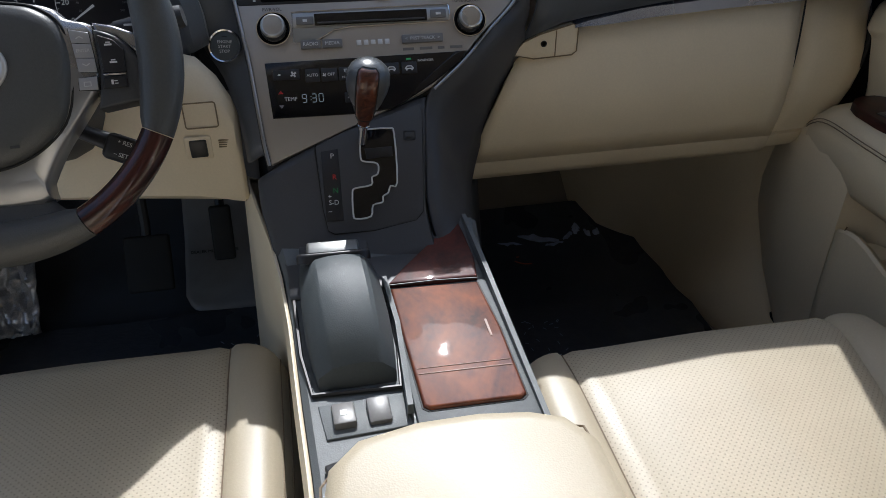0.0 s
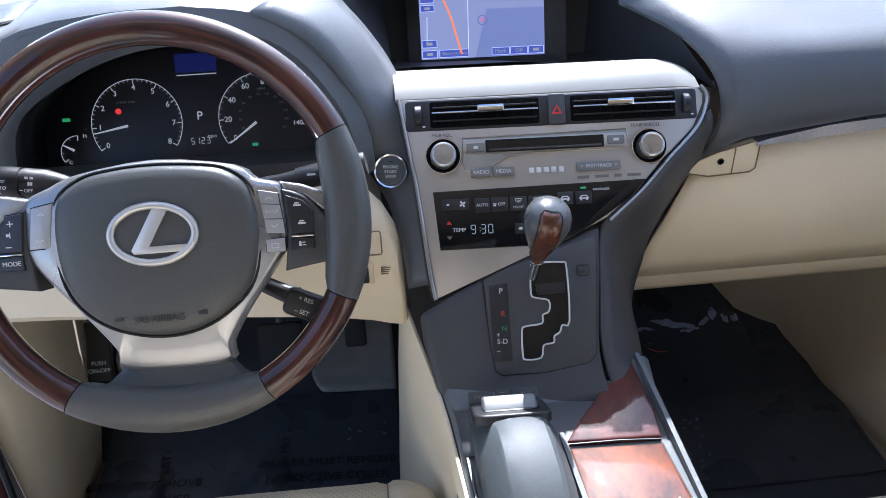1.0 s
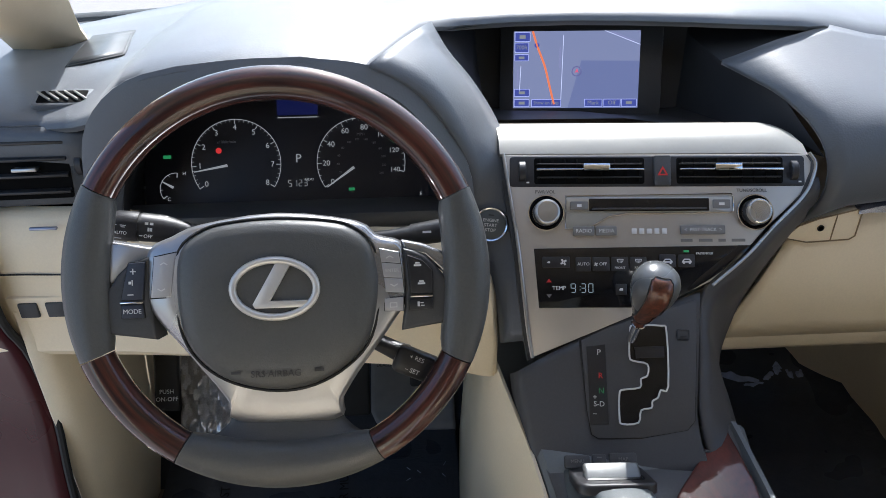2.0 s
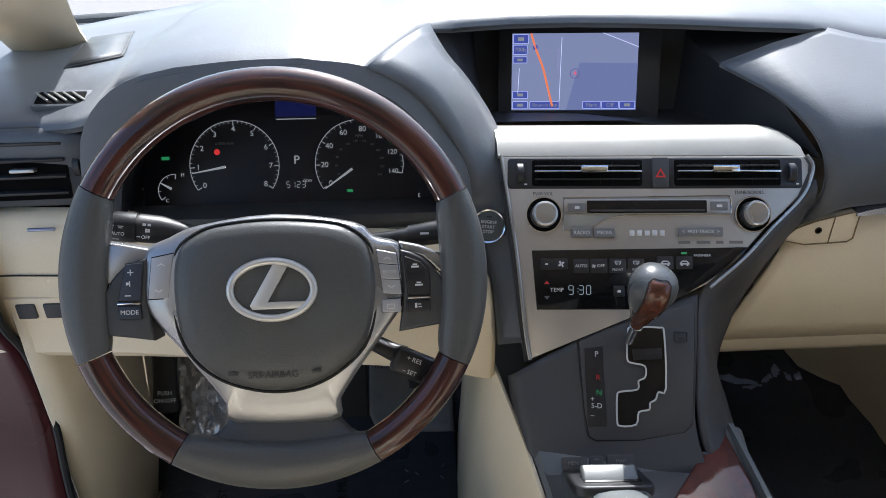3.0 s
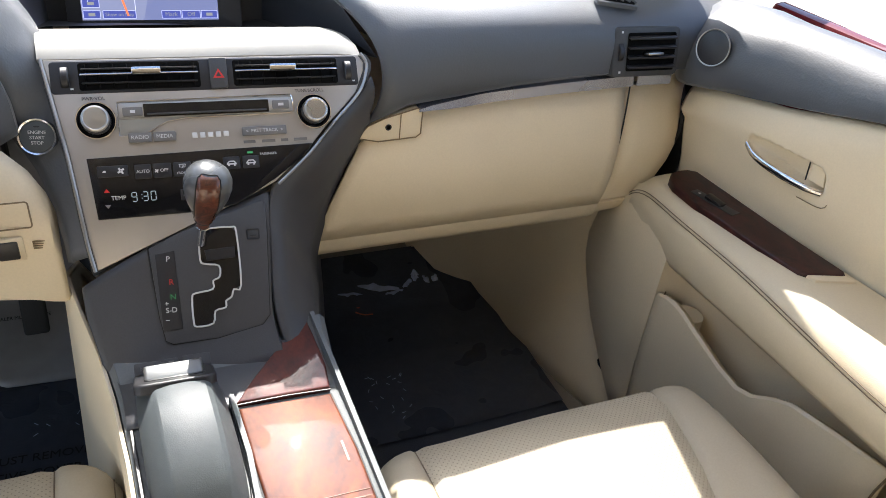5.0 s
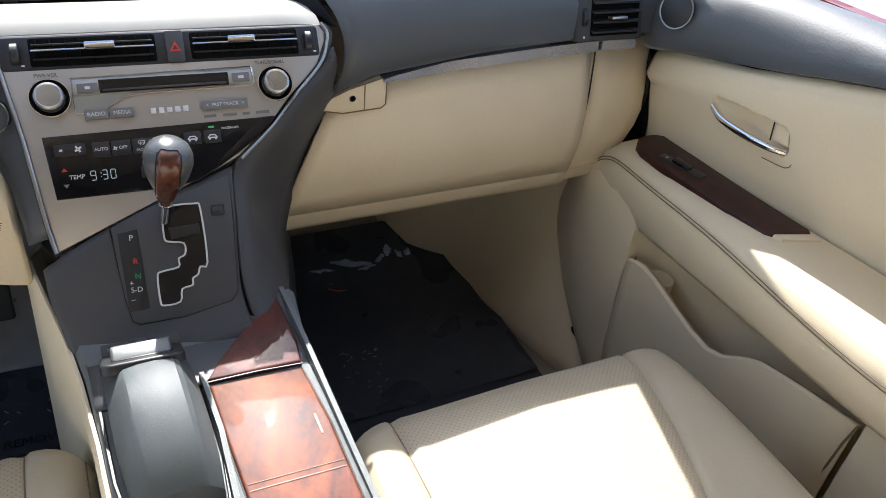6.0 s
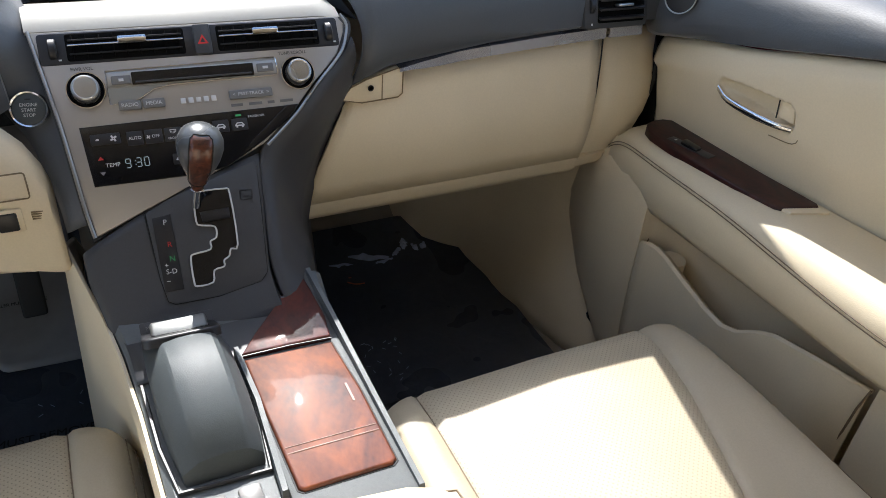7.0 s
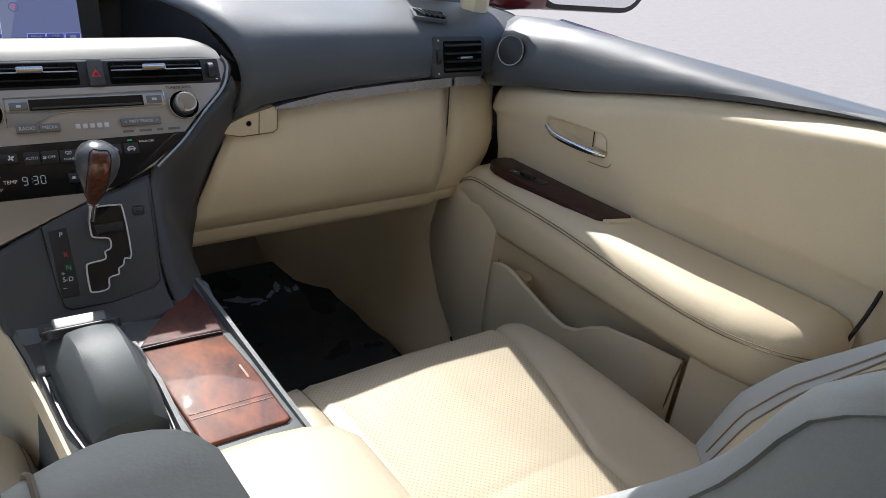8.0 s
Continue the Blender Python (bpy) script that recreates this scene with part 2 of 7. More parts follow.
def plate(outline, thick, m, bevel=0.0, seg=2, bm=None):
    """A solid with the given 2D outline, its front face in m's xy plane, thick behind it."""
    bm = bm or bmesh.new()
    vs = [bm.verts.new((p[0], p[1], 0)) for p in outline]
    f = bm.faces.new(vs)
    r = bmesh.ops.extrude_face_region(bm, geom=[f])
    back = [g for g in r["geom"] if isinstance(g, bmesh.types.BMVert)]
    bmesh.ops.translate(bm, vec=(0, 0, -thick), verts=back)
    allv = vs + back
    if bevel:
        es = [e for e in f.edges]
        r = bmesh.ops.bevel(bm, geom=es, offset=bevel, segments=seg, affect="EDGES", profile=0.5)
        allv = list({v for v in allv if v.is_valid} | {v for g in r["faces"] for v in g.verts})
    bmesh.ops.transform(bm, matrix=m, verts=allv)
    return bm


def rrect(cx, cy, w, h, r, per=4):
    """Outline of a rectangle with rounded corners."""
    out = []
    for sx, sy, a0 in ((1, 1, 0), (-1, 1, 90), (-1, -1, 180), (1, -1, 270)):
        for j in range(per + 1):
            a = radians(a0 + 90 * j / per)
            out.append((cx + sx * (w / 2 - r) + r * math.cos(a), cy + sy * (h / 2 - r) + r * math.sin(a)))
    return out


def between(x0, y0, x1, y1, r=0.002):
    return rrect((x0 + x1) / 2, (y0 + y1) / 2, abs(x1 - x0), abs(y1 - y0), r)


def loft(rows, closed=False, cap=False, bm=None, m=None):
    """A skin over rows of points; each row has as many points as the next."""
    bm = bm or bmesh.new()
    vv = [[bm.verts.new(p) for p in row] for row in rows]
    for a, b in zip(vv, vv[1:]):
        n = len(a)
        for i in range(n if closed else n - 1):
            j = (i + 1) % n
            bm.faces.new((a[i], a[j], b[j], b[i]))
    if cap and closed:
        bm.faces.new(vv[0])
        bm.faces.new(vv[-1][::-1])
    if m:
        bmesh.ops.transform(bm, matrix=m, verts=[v for r in vv for v in r])
    return bm


def shell(name, rows, thick, material, parent=None, label="", closed=False, flip=False, angle=38):
    """A lofted skin with thickness."""
    bm = loft(rows, closed)
    ob = part(name, bm, material, parent, label, angle)
    s = ob.modifiers.new("thickness", "SOLIDIFY")
    s.thickness, s.offset = thick, (1.0 if flip else -1.0)
    return ob


def tube(pts, radius, seg=8, closed=False, bm=None, cap=True):
    """A round bar along points; radius may be one number or one a point."""
    pts = [Vector(p) for p in pts]
    n = len(pts)
    rad = radius if isinstance(radius, (list, tuple)) else [radius] * n
    rows, up = [], None
    for i, p in enumerate(pts):
        a = pts[i - 1] if (i or closed) else p
        b = pts[(i + 1) % n] if (i < n - 1 or closed) else p
        d = (b - a).normalized()
        if up is None:
            up = Vector((0, 0, 1)) if abs(d.z) < 0.9 else Vector((1, 0, 0))
        s = d.cross(up).normalized()
        up = s.cross(d).normalized()
        rows.append([p + rad[i] * (math.cos(t) * s + math.sin(t) * up) for t in (2 * math.pi * j / seg for j in range(seg))])
    if closed:
        rows.append(rows[0][:])
        bm = loft(rows, True, bm=bm)
        bmesh.ops.remove_doubles(bm, verts=bm.verts, dist=1e-6)
        return bm
    return loft(rows, True, cap, bm)


def lathe(profile, m=Matrix(), seg=32, bm=None):
    """A turned solid: profile of (radius, height) about m's z."""
    bm = bm or bmesh.new()
    rows = [[(r * math.cos(2 * math.pi * j / seg), r * math.sin(2 * math.pi * j / seg), h) for j in range(seg)] for r, h in profile]
    return loft(rows, True, True, bm, m)


def words(name, text, m, size, material, parent=None, depth=0.0002, align="CENTER", label=""):
    """Raised lettering as a mesh in m's xy plane."""
    c = bpy.data.curves.new(name, "FONT")
    c.body, c.size, c.align_x, c.align_y, c.extrude = text, size, align, "CENTER", depth
    c.resolution_u = 3
    tmp = bpy.data.objects.new(name, c)
    scene.collection.objects.link(tmp)
    bpy.context.view_layer.update()
    me = bpy.data.meshes.new_from_object(tmp)
    bpy.data.objects.remove(tmp)
    bpy.data.curves.remove(c)
    me.transform(m)
    me.materials.clear()
    me.materials.append(material)
    ob = new(name, me)
    if parent:
        ob.parent = parent
        bpy.context.view_layer.update()
        ob.matrix_parent_inverse = parent.matrix_world.inverted()
    return tagged(ob, label)


def T(x, y, z=0.0):
    return Matrix.Translation((x, y, z))

# ---- setting ----
bm = bmesh.new()
bmesh.ops.create_grid(bm, x_segments=40, y_segments=40, size=600)
tagged(part("ground", bm, concrete), "pale sunlit concrete parking ground", "ground", kind="structure")

floor_prof = [(-1.25, 0.41), (0.4, 0.41), (0.95, 0.415), (1.12, 0.425), (1.22, 0.455), (1.34, 0.53), (1.46, 0.66), (1.54, 0.85), (1.58, 1.05)]
rows = [[(x, y, z) for y, z in floor_prof] for x in np.linspace(-0.78, 0.78, 14)]
fl = shell("floor", rows, 0.03, beige_carpet, flip=True)
tagged(fl, "beige carpeted car floor rising to the bulkhead", "floor", kind="structure")


def side_wall(name, x, y0, y1, z0, z1, material, label):
    ob = part(name, box((0.05, y1 - y0, z1 - z0), T(x, (y0 + y1) / 2, (z0 + z1) / 2), 0.012), material)
    return tagged(ob, label, "wall", kind="structure")


# unseen panels, added to close the rear of the cabin against light
side_wall("wall_rear_right", 0.83, -1.25, 0.10, 0.40, 1.14, cream, "plain cream panel added to shut light out of the unseen rear")
side_wall("wall_rear_left", -0.83, -1.25, 0.22, 0.40, 1.14, cream, "plain cream panel added to shut light out of the unseen rear")
tagged(part("wall_back", box((1.7, 0.05, 0.75), T(0, -1.27, 0.78), 0.012), cream), "plain cream panel closing the cabin behind", "wall", kind="structure")

# roof with the windscreen header, open at the glass
rows = []
for x in np.linspace(-0.66, 0.66, 9):
    c = 1 - (x / 0.66) ** 2
    rows.append([(x, y, 1.56 + 0.07 * c + dz) for y, dz in ((0.66 - 0.06 * (1 - c), -0.035), (0.60 - 0.06 * (1 - c), -0.02), (0.1, 0.0), (-0.6, 0.0), (-1.25, -0.05))])
tagged(shell("ceiling", rows, 0.04, headliner, flip=True), "cream woven headliner of the car roof", "ceiling", kind="structure")


def pillar(name, pts, w, d, material, label, out=0.5):
    """A trimmed post through pts; w: its reach inwards, one number or one a point."""
    rows = []
    ws_ = w if isinstance(w, (list, tuple)) else [w] * len(pts)
    for p, wi in zip(pts, ws_):
        p = Vector(p)
        s = 1 if p.x > 0 else -1
        o = out if not isinstance(w, (list, tuple)) else 0.05 / wi
        ring = [(0, -d), (-s * wi * 0.7, -d * 0.75), (-s * wi, 0), (-s * wi * 0.7, d * 0.8), (0, d), (s * wi * o, d * 0.6), (s * wi * o, -d * 0.6)]
        rows.append([(p.x + a, p.y + b, p.z) for a, b in ring])
    return tagged(part(name, loft(rows, True, True), material), label, "pillar", kind="structure")


# windscreen pillars lean in strongly: outer line, then how far the trim reaches inwards
PILLARS = {1: [(0.80, 1.44, 1.06, 0.06), (0.71, 1.25, 1.17, 0.08), (0.665, 1.0, 1.30, 0.13), (0.63, 0.80, 1.40, 0.15), (0.60, 0.55, 1.53, 0.17)],
           -1: [(-0.79, 1.44, 1.06, 0.05), (-0.735, 1.25, 1.17, 0.045), (-0.66, 1.0, 1.30, 0.06), (-0.62, 0.80, 1.40, 0.10), (-0.60, 0.55, 1.53, 0.14)]}
for s, side in ((1, "right"), (-1, "left")):
    pts = smooth_open([q[:3] for q in PILLARS[s]], 14)
    reach = [float(np.interp(p.z, [q[2] for q in PILLARS[s]], [q[3] for q in PILLARS[s]])) for p in pts]
    pillar("pillar_" + side, pts, reach, 0.055 if s > 0 else 0.04, cream, "cream trimmed windscreen pillar")
    post = [(0.712, 1.065, 1.0), (0.71, 1.062, 1.12), (0.708, 1.055, 1.2), (0.70, 1.02, 1.28)] if s > 0 else [(-0.80, 1.13, 1.0), (-0.795, 1.13, 1.12), (-0.785, 1.10, 1.2), (-0.76, 1.04, 1.28)]
    pillar("quarter_post_" + side, post, 0.03, 0.028, cream, "cream trimmed quarter window post")
    pillar("pillar_mid_" + side, [(s * 0.80, -0.02 if s > 0 else 0.28, 0.42), (s * 0.79, -0.06 if s > 0 else 0.25, 1.12), (s * 0.66, -0.08 if s > 0 else 0.20, 1.6)], 0.045, 0.08, cream, "cream trimmed centre door pillar")

# opaque dark panes, out of view, added to keep sky light out of the rear
block_dark = mat("light_block_pane", (0.012, 0.013, 0.014), 0.08, vary=0.1)
for s in (-1, 1):
    y1 = 0.02 if s > 0 else 0.26
    rows = [[(s * x, y, z) for y in (y1, -0.6, -1.27)] for x, z in ((0.83, 1.12), (0.80, 1.28), (0.73, 1.45), (0.63, 1.60))]
    tagged(shell("light_block_rear_" + ("right" if s > 0 else "left"), rows, 0.005, block_dark), "unseen dark pane added beside the cabin rear to block light", "window", kind="structure")
rows = [[(x, y, z) for x in (-0.8, -0.4, 0, 0.4, 0.8)] for y, z in ((-1.29, 1.13), (-1.28, 1.4), (-1.24, 1.62))]
tagged(shell("light_block_back", rows, 0.005, block_dark), "unseen dark pane added behind the cabin to block light", "window", kind="structure")

# windscreen glass
glass = bpy.data.materials.new("window_glass")
glass.use_nodes = True
gp = glass.node_tree.nodes["Principled BSDF"]
gp.inputs["Transmission Weight"].default_value, gp.inputs["Roughness"].default_value = 1.0, 0.0
gp.inputs["Base Color"].default_value, gp.inputs["IOR"].default_value = (0.93, 0.96, 0.95, 1), 1.02
rows = []
for x in np.linspace(-0.70, 0.70, 9):
    c = 1 - (x / 0.7) ** 2
    rows.append([(x * (1.12 - 0.26 * f), 1.46 + 0.26 * c - (0.86 + 0.20 * c) * f, 1.12 + 0.47 * f + 0.03 * c * f) for f in (0, 0.25, 0.5, 0.75, 1.0)])
ws = shell("windscreen", rows, 0.004, glass)
ws.visible_shadow = False
tagged(ws, "clear sloping windscreen glass above the dashboard", "windscreen", kind="structure")

# closed body behind the dash and beside the footwells
tagged(part("bulkhead", box((1.74, 0.05, 0.74), T(0, 1.63, 0.75), 0.01), rubber), "black bulkhead behind the dashboard", "bulkhead", kind="structure")
for s, side in ((1, "right"), (-1, "left")):
    tagged(part("hinge_pillar_" + side, box((0.12 if s > 0 else 0.15, 0.645 if s > 0 else 0.55, 0.72), T(0.815 if s > 0 else -0.785, 1.3125 if s > 0 else 1.33, 0.75), 0.01), rubber), "black lower hinge pillar behind the trim", "pillar", kind="structure")

# ---- dashboard ----
dash = thing("dashboard", (0, 1.1, 0.9), "grey soft-touch dashboard with cream lower panels and satin trim", "dashboard")
edge = [(-0.93, 0.995, 1.126), (-0.80, 0.995, 1.132), (-0.66, 1.0, 1.138), (-0.615, 0.985, 1.146), (-0.588, 0.965, 1.158), (-0.568, 0.956, 1.178), (-0.545, 0.952, 1.199), (-0.52, 0.95, 1.208), (-0.486, 0.95, 1.215), (-0.433, 0.95, 1.220),
        (-0.364, 0.95, 1.222), (-0.297, 0.95, 1.212), (-0.28, 0.985, 1.2135), (-0.262, 1.025, 1.2145), (-0.245, 1.062, 1.215), (-0.233, 1.085, 1.2140), (-0.195, 1.112, 1.2109), (-0.126, 1.128, 1.2098), (-0.056, 1.130, 1.2096), (0.014, 1.130, 1.2079), (0.085, 1.130, 1.2049), (0.155, 1.128, 1.2016), (0.2375, 1.140, 1.1945), (0.287, 1.153, 1.187), (0.34, 1.150, 1.176), (0.45, 1.140, 1.163), (0.62, 1.120, 1.152), (0.80, 1.110, 1.143)]


def windscreen_base(x):
    c = max(0.0, 1 - (x / 0.8) ** 2)
    return 1.54 + 0.14 * c, 1.115 + 0.05 * c


ex = [e[0] for e in edge]
xs = sorted(set([round(v, 4) for v in np.linspace(-0.93, 0.80, 70)] + ex))
rows = []
for x in xs:
    yr, zr = float(np.interp(x, ex, [e[1] for e in edge])), float(np.interp(x, ex, [e[2] for e in edge]))
    yf, zf = windscreen_base(x)
    row = []
    if x < -0.292 or -0.228 < x < 0.26:
        row.append((x, yr + 0.002, zr - 0.012))
        row.append((x, yr - 0.003, zr - 0.005))
    else:
        row.append((x, yr - 0.006, zr - 0.004))
        row.append((x, yr - 0.003, zr - 0.002))
    for f in (0.0, 0.015, 0.05, 0.12, 0.25, 0.45, 0.7, 1.0):
        bow = 0.018 * math.sin(math.pi * f ** 0.6)
        row.append((x, yr + (yf - yr) * f, zr + (zf - zr) * f + bow))
    rows.append(row)
shell("top_pad", rows, 0.006, dashgrey, dash, "grey grained soft dashboard top")

# passenger pad rolling down to the trim strip
low = lambda x: float(np.interp(x, [0.195, 0.245, 0.277, 0.36, 0.486, 0.61, 0.70, 0.80], [0.985, 1.012, 1.0225, 1.0365, 1.044, 1.049, 1.050, 1.050]))
st = [[(0.127, 1.10, 1.160), (0.147, 1.06, 1.155), (0.170, 1.025, 1.146), (0.192, 0.992, 1.126), (0.206, 0.966, 1.100), (0.2115, 0.953, 1.070), (0.209, 0.950, 1.04), (0.203, 0.966, 1.005), (0.197, 0.985, 0.983)],
      [(0.2035, 1.127, 1.176), (0.212, 1.07, 1.160), (0.217, 1.015, 1.145), (0.2225, 0.985, 1.130), (0.228, 0.963, 1.106), (0.230, 0.950, 1.068), (0.226, 0.953, 1.03), (0.224, 0.97, 1.01), (0.222, 0.985, 1.0)],
      [(0.281, 1.15, 1.187), (0.270, 1.085, 1.162), (0.265, 1.025, 1.1435), (0.261, 0.987, 1.129), (0.260, 0.966, 1.109), (0.258, 0.955, 1.072), (0.256, 0.957, 1.04), (0.256, 0.972, 1.022), (0.256, 0.985, 1.015)]]
for x in (0.33, 0.40, 0.48, 0.56, 0.64, 0.71, 0.775):
    yr, zr = float(np.interp(x, ex, [e[1] for e in edge])), float(np.interp(x, ex, [e[2] for e in edge]))
    z = low(x)
    st.append([(x, yr - 0.005, zr - 0.002), (x, 1.085, 0.5 * (zr + 1.141)), (x, 1.03, 1.1415), (x, 0.992, 1.131), (x, 0.970, 1.116), (x, 0.961, 1.092), (x, 0.9585, 1.058), (x, 0.9605, z + 0.006), (x, 0.978, z - 0.001)])
shell("passenger_pad", [smooth_open(s, 22) for s in st], 0.006, dashgrey, dash, "grey grained pad rolling over to the trim strip")

# recess round the display, coloured darker than the dash for the shade inside
rim = [(-0.230, 1.09, 1.205), (-0.13, 1.136, 1.200), (0.0, 1.138, 1.200), (0.14, 1.136, 1.194), (0.262, 1.152, 1.181), (0.127, 1.106, 1.158), (0.170, 1.03, 1.146), (0.207, 0.964, 1.090),
       (0.188, 0.995, 1.098), (0.0, 1.05, 1.108), (-0.15, 1.055, 1.108), (-0.164, 1.03, 1.113), (-0.194, 1.052, 1.150)]
back = [(-0.165, 1.257, 1.190), (-0.12, 1.254, 1.194), (0.0, 1.244, 1.195), (0.06, 1.238, 1.194), (0.13, 1.232, 1.19), (0.125, 1.222, 1.16), (0.12, 1.207, 1.12), (0.115, 1.194, 1.065),
        (0.06, 1.194, 1.06), (-0.03, 1.203, 1.06), (-0.11, 1.212, 1.06), (-0.155, 1.217, 1.062), (-0.16, 1.232, 1.12)]
rows = [rim, [Vector(a).lerp(Vector(b), 0.5) for a, b in zip(rim, back)], back]
bm = loft(rows, True)
bm.faces.ensure_lookup_table()
bm.faces.new([v for v in bm.verts][-len(back):])
part("display_recess", bm, mat("recess_grey", (0.03, 0.032, 0.036), 0.5, bump=0.3), dash, "recess round the display, its shade put into a darker grey", 50)

# cluster hood: rear lip and tunnel
arch = [(-0.607, 0.957, 1.02), (-0.603, 0.957, 1.09), (-0.588, 0.957, 1.150), (-0.545, 0.952, 1.194), (-0.486, 0.952, 1.211), (-0.39, 0.952, 1.218), (-0.297, 0.952, 1.208), (-0.25, 0.952, 1.178),
        (-0.212, 0.952, 1.125), (-0.196, 0.95, 1.08), (-0.192, 0.95, 1.03)]
inner = [(-0.575, 0.948, 1.02), (-0.568, 0.948, 1.07), (-0.55, 0.948, 1.115), (-0.506, 0.948, 1.148), (-0.436, 0.948, 1.178), (-0.366, 0.948, 1.187), (-0.305, 0.948, 1.179), (-0.265, 0.948, 1.155),
         (-0.235, 0.948, 1.11), (-0.222, 0.948, 1.07), (-0.218, 0.948, 1.02)]
deep = [(-0.575, 1.018, 1.005), (-0.575, 1.045, 1.06), (-0.555, 1.06, 1.095), (-0.511, 1.078, 1.128), (-0.45, 1.084, 1.14), (-0.395, 1.087, 1.145), (-0.335, 1.084, 1.14), (-0.29, 1.075, 1.124),
        (-0.25, 1.055, 1.085), (-0.238, 1.03, 1.045), (-0.236, 1.01, 1.005)]
N = 40
A, B, C = (smooth_open(p, N) for p in (arch, inner, deep))
mid = [a.lerp(b, 0.5) + Vector((0, -0.008, 0)) for a, b in zip(A, B)]
out = [a + Vector((0, 0.02, 0.0)) for a in A]
shell("cluster_hood", [out, A, mid, B], 0.004, dashgrey, dash, "grey hood arching over the gauges", flip=True)
shell("cluster_tunnel", [B, C], 0.003, black, dash, "black gauge tunnel", flip=True)

# left end of the dash behind the wheel, with the cream knee panel below
rows = []
for x in (-0.82, -0.72, -0.64, -0.575):
    rows.append(smooth_open([(x, 1.0, 1.134), (x, 0.992, 1.12), (x, 0.992, 1.09), (x, 0.992, 1.06), (x, 1.0, 1.047)], 10))
shell("left_fascia", rows, 0.006, dashgrey, dash)
rows = []
for x, yt, zt, zb, k in ((-0.80, 0.985, 1.05, 0.86, 0.0), (-0.70, 0.982, 1.05, 0.857, 0.0), (-0.60, 0.975, 1.05, 0.857, 0.0), (-0.45, 0.96, 1.03, 0.855, 0), (-0.30, 0.945, 1.03, 0.85, 0), (-0.235, 0.935, 1.03, 0.848, 0.0),
                         (-0.205, 0.93, 1.022, 0.846, 0), (-0.185, 0.925, 1.0, 0.846, 0), (-0.172, 0.92, 0.975, 0.846, 0), (-0.166, 0.92, 0.95, 0.848, 0)):
    m = (zt + zb) / 2
    rows.append(smooth_open([(x, yt, zt), (x, yt - 0.022, zt - 0.03), (x, yt - 0.03, m), (x, yt - 0.03, zb + 0.03), (x, yt - 0.025, zb), (x, yt + 0.03, zb - 0.004)], 16))
shell("knee_panel", rows, 0.006, cream, dash, "cream plastic knee panel under the wheel")

# grey flank between the gauges and the stack
Lc = [(-0.299, 0.9485, 1.210), (-0.25, 0.9485, 1.180), (-0.213, 0.9495, 1.128), (-0.197, 0.957, 1.082), (-0.199, 0.968, 1.03), (-0.174, 0.944, 0.985), (-0.161, 0.914, 0.93), (-0.158, 0.897, 0.897)]
Rc = [(-0.233, 1.09, 1.214), (-0.215, 1.07, 1.183), (-0.190, 1.05, 1.156), (-0.162, 1.03, 1.118), (-0.150, 0.988, 1.09), (-0.143, 0.962, 1.045), (-0.138, 0.94, 1.01), (-0.133, 0.895, 0.955), (-0.131, 0.868, 0.922)]
La, Ra = smooth_open(Lc, 30), smooth_open(Rc, 30)
rows = [La]
for f in (0.25, 0.5, 0.75):
    rows.append([a.lerp(b, f) + Vector((-0.2, -0.6, 0.5)) * 0.004 * math.sin(math.pi * f) for a, b in zip(La, Ra)])
rows.append(Ra)
for k, row in zip((0.0, 0.7, 1.0, 0.8, 0.25), rows):
    for j in range(1, 10):
        row[j] = row[j] + Vector((0, 0, 0.013 * k * math.sin(math.pi * j / 10)))
shell("left_flank", rows, 0.005, dashgrey, dash, "grey flank beside the centre stack", flip=True)

# grey flank sweeping from the passenger pad down to the console
Lc = [(0.193, 0.947, 1.075), (0.177, 0.940, 1.056), (0.140, 0.916, 1.035), (0.108, 0.898, 1.010), (0.072, 0.890, 0.990), (0.0530, 0.8725, 0.9635), (0.0460, 0.8335, 0.9215), (0.0405, 0.7975, 0.8795), (0.044, 0.771, 0.8455), (0.052, 0.755, 0.834)]
Rc = [(0.198, 0.951, 1.03), (0.199, 0.974, 0.998), (0.190, 0.980, 0.970), (0.172, 0.978, 0.935), (0.154, 0.974, 0.895), (0.136, 0.962, 0.845), (0.122, 0.935, 0.815), (0.108, 0.87, 0.822), (0.094, 0.81, 0.830), (0.084, 0.760, 0.834)]
La, Ra = smooth_open(Lc, 30), smooth_open(Rc, 30)
rows = [La]
for f in (0.25, 0.5, 0.75):
    rows.append([a.lerp(b, f) + Vector((0.4, -0.7, 0.3)) * 0.007 * math.sin(math.pi * f) * min(1, (len(La) - 1 - j) / 9) for j, (a, b) in enumerate(zip(La, Ra))])
rows.append(Ra)
shell("right_flank", rows, 0.005, shiftgrey, dash, "grey flank sweeping down to the console")

# glove box and the panel round it
glove = thing("glovebox", (0.4, 1.0, 0.82), "cream leather-grained glovebox under the dashboard", "glovebox")
rows = []
left_of = lambda z: float(np.interp(z, [0.80, 0.845, 0.895, 0.935, 0.97, 1.0], [0.122, 0.134, 0.152, 0.170, 0.188, 0.198]))
zz = [1.0, 0.975, 0.95, 0.92, 0.89, 0.86, 0.832, 0.829, 0.826, 0.81, 0.800, 0.797]
yy = [0.987, 0.975, 0.967, 0.964, 0.965, 0.970, 0.978, 0.984, 0.979, 0.984, 0.992, 1.03]
for i, f in enumerate(np.linspace(0, 1, 24)):
    row = []
    for z, y in zip(zz, yy):
        xl = left_of(z)
        zt = 0.0
        x = xl + (0.598 - xl) * f
        if z > 0.96:
            zt = (low(x) - 1.012) * (z - 0.96) / 0.04 + (0.006 if z == 1.0 else 0.0)
        row.append((x, y + 0.02 * f ** 2 * 0, z + zt))
    rows.append(row)
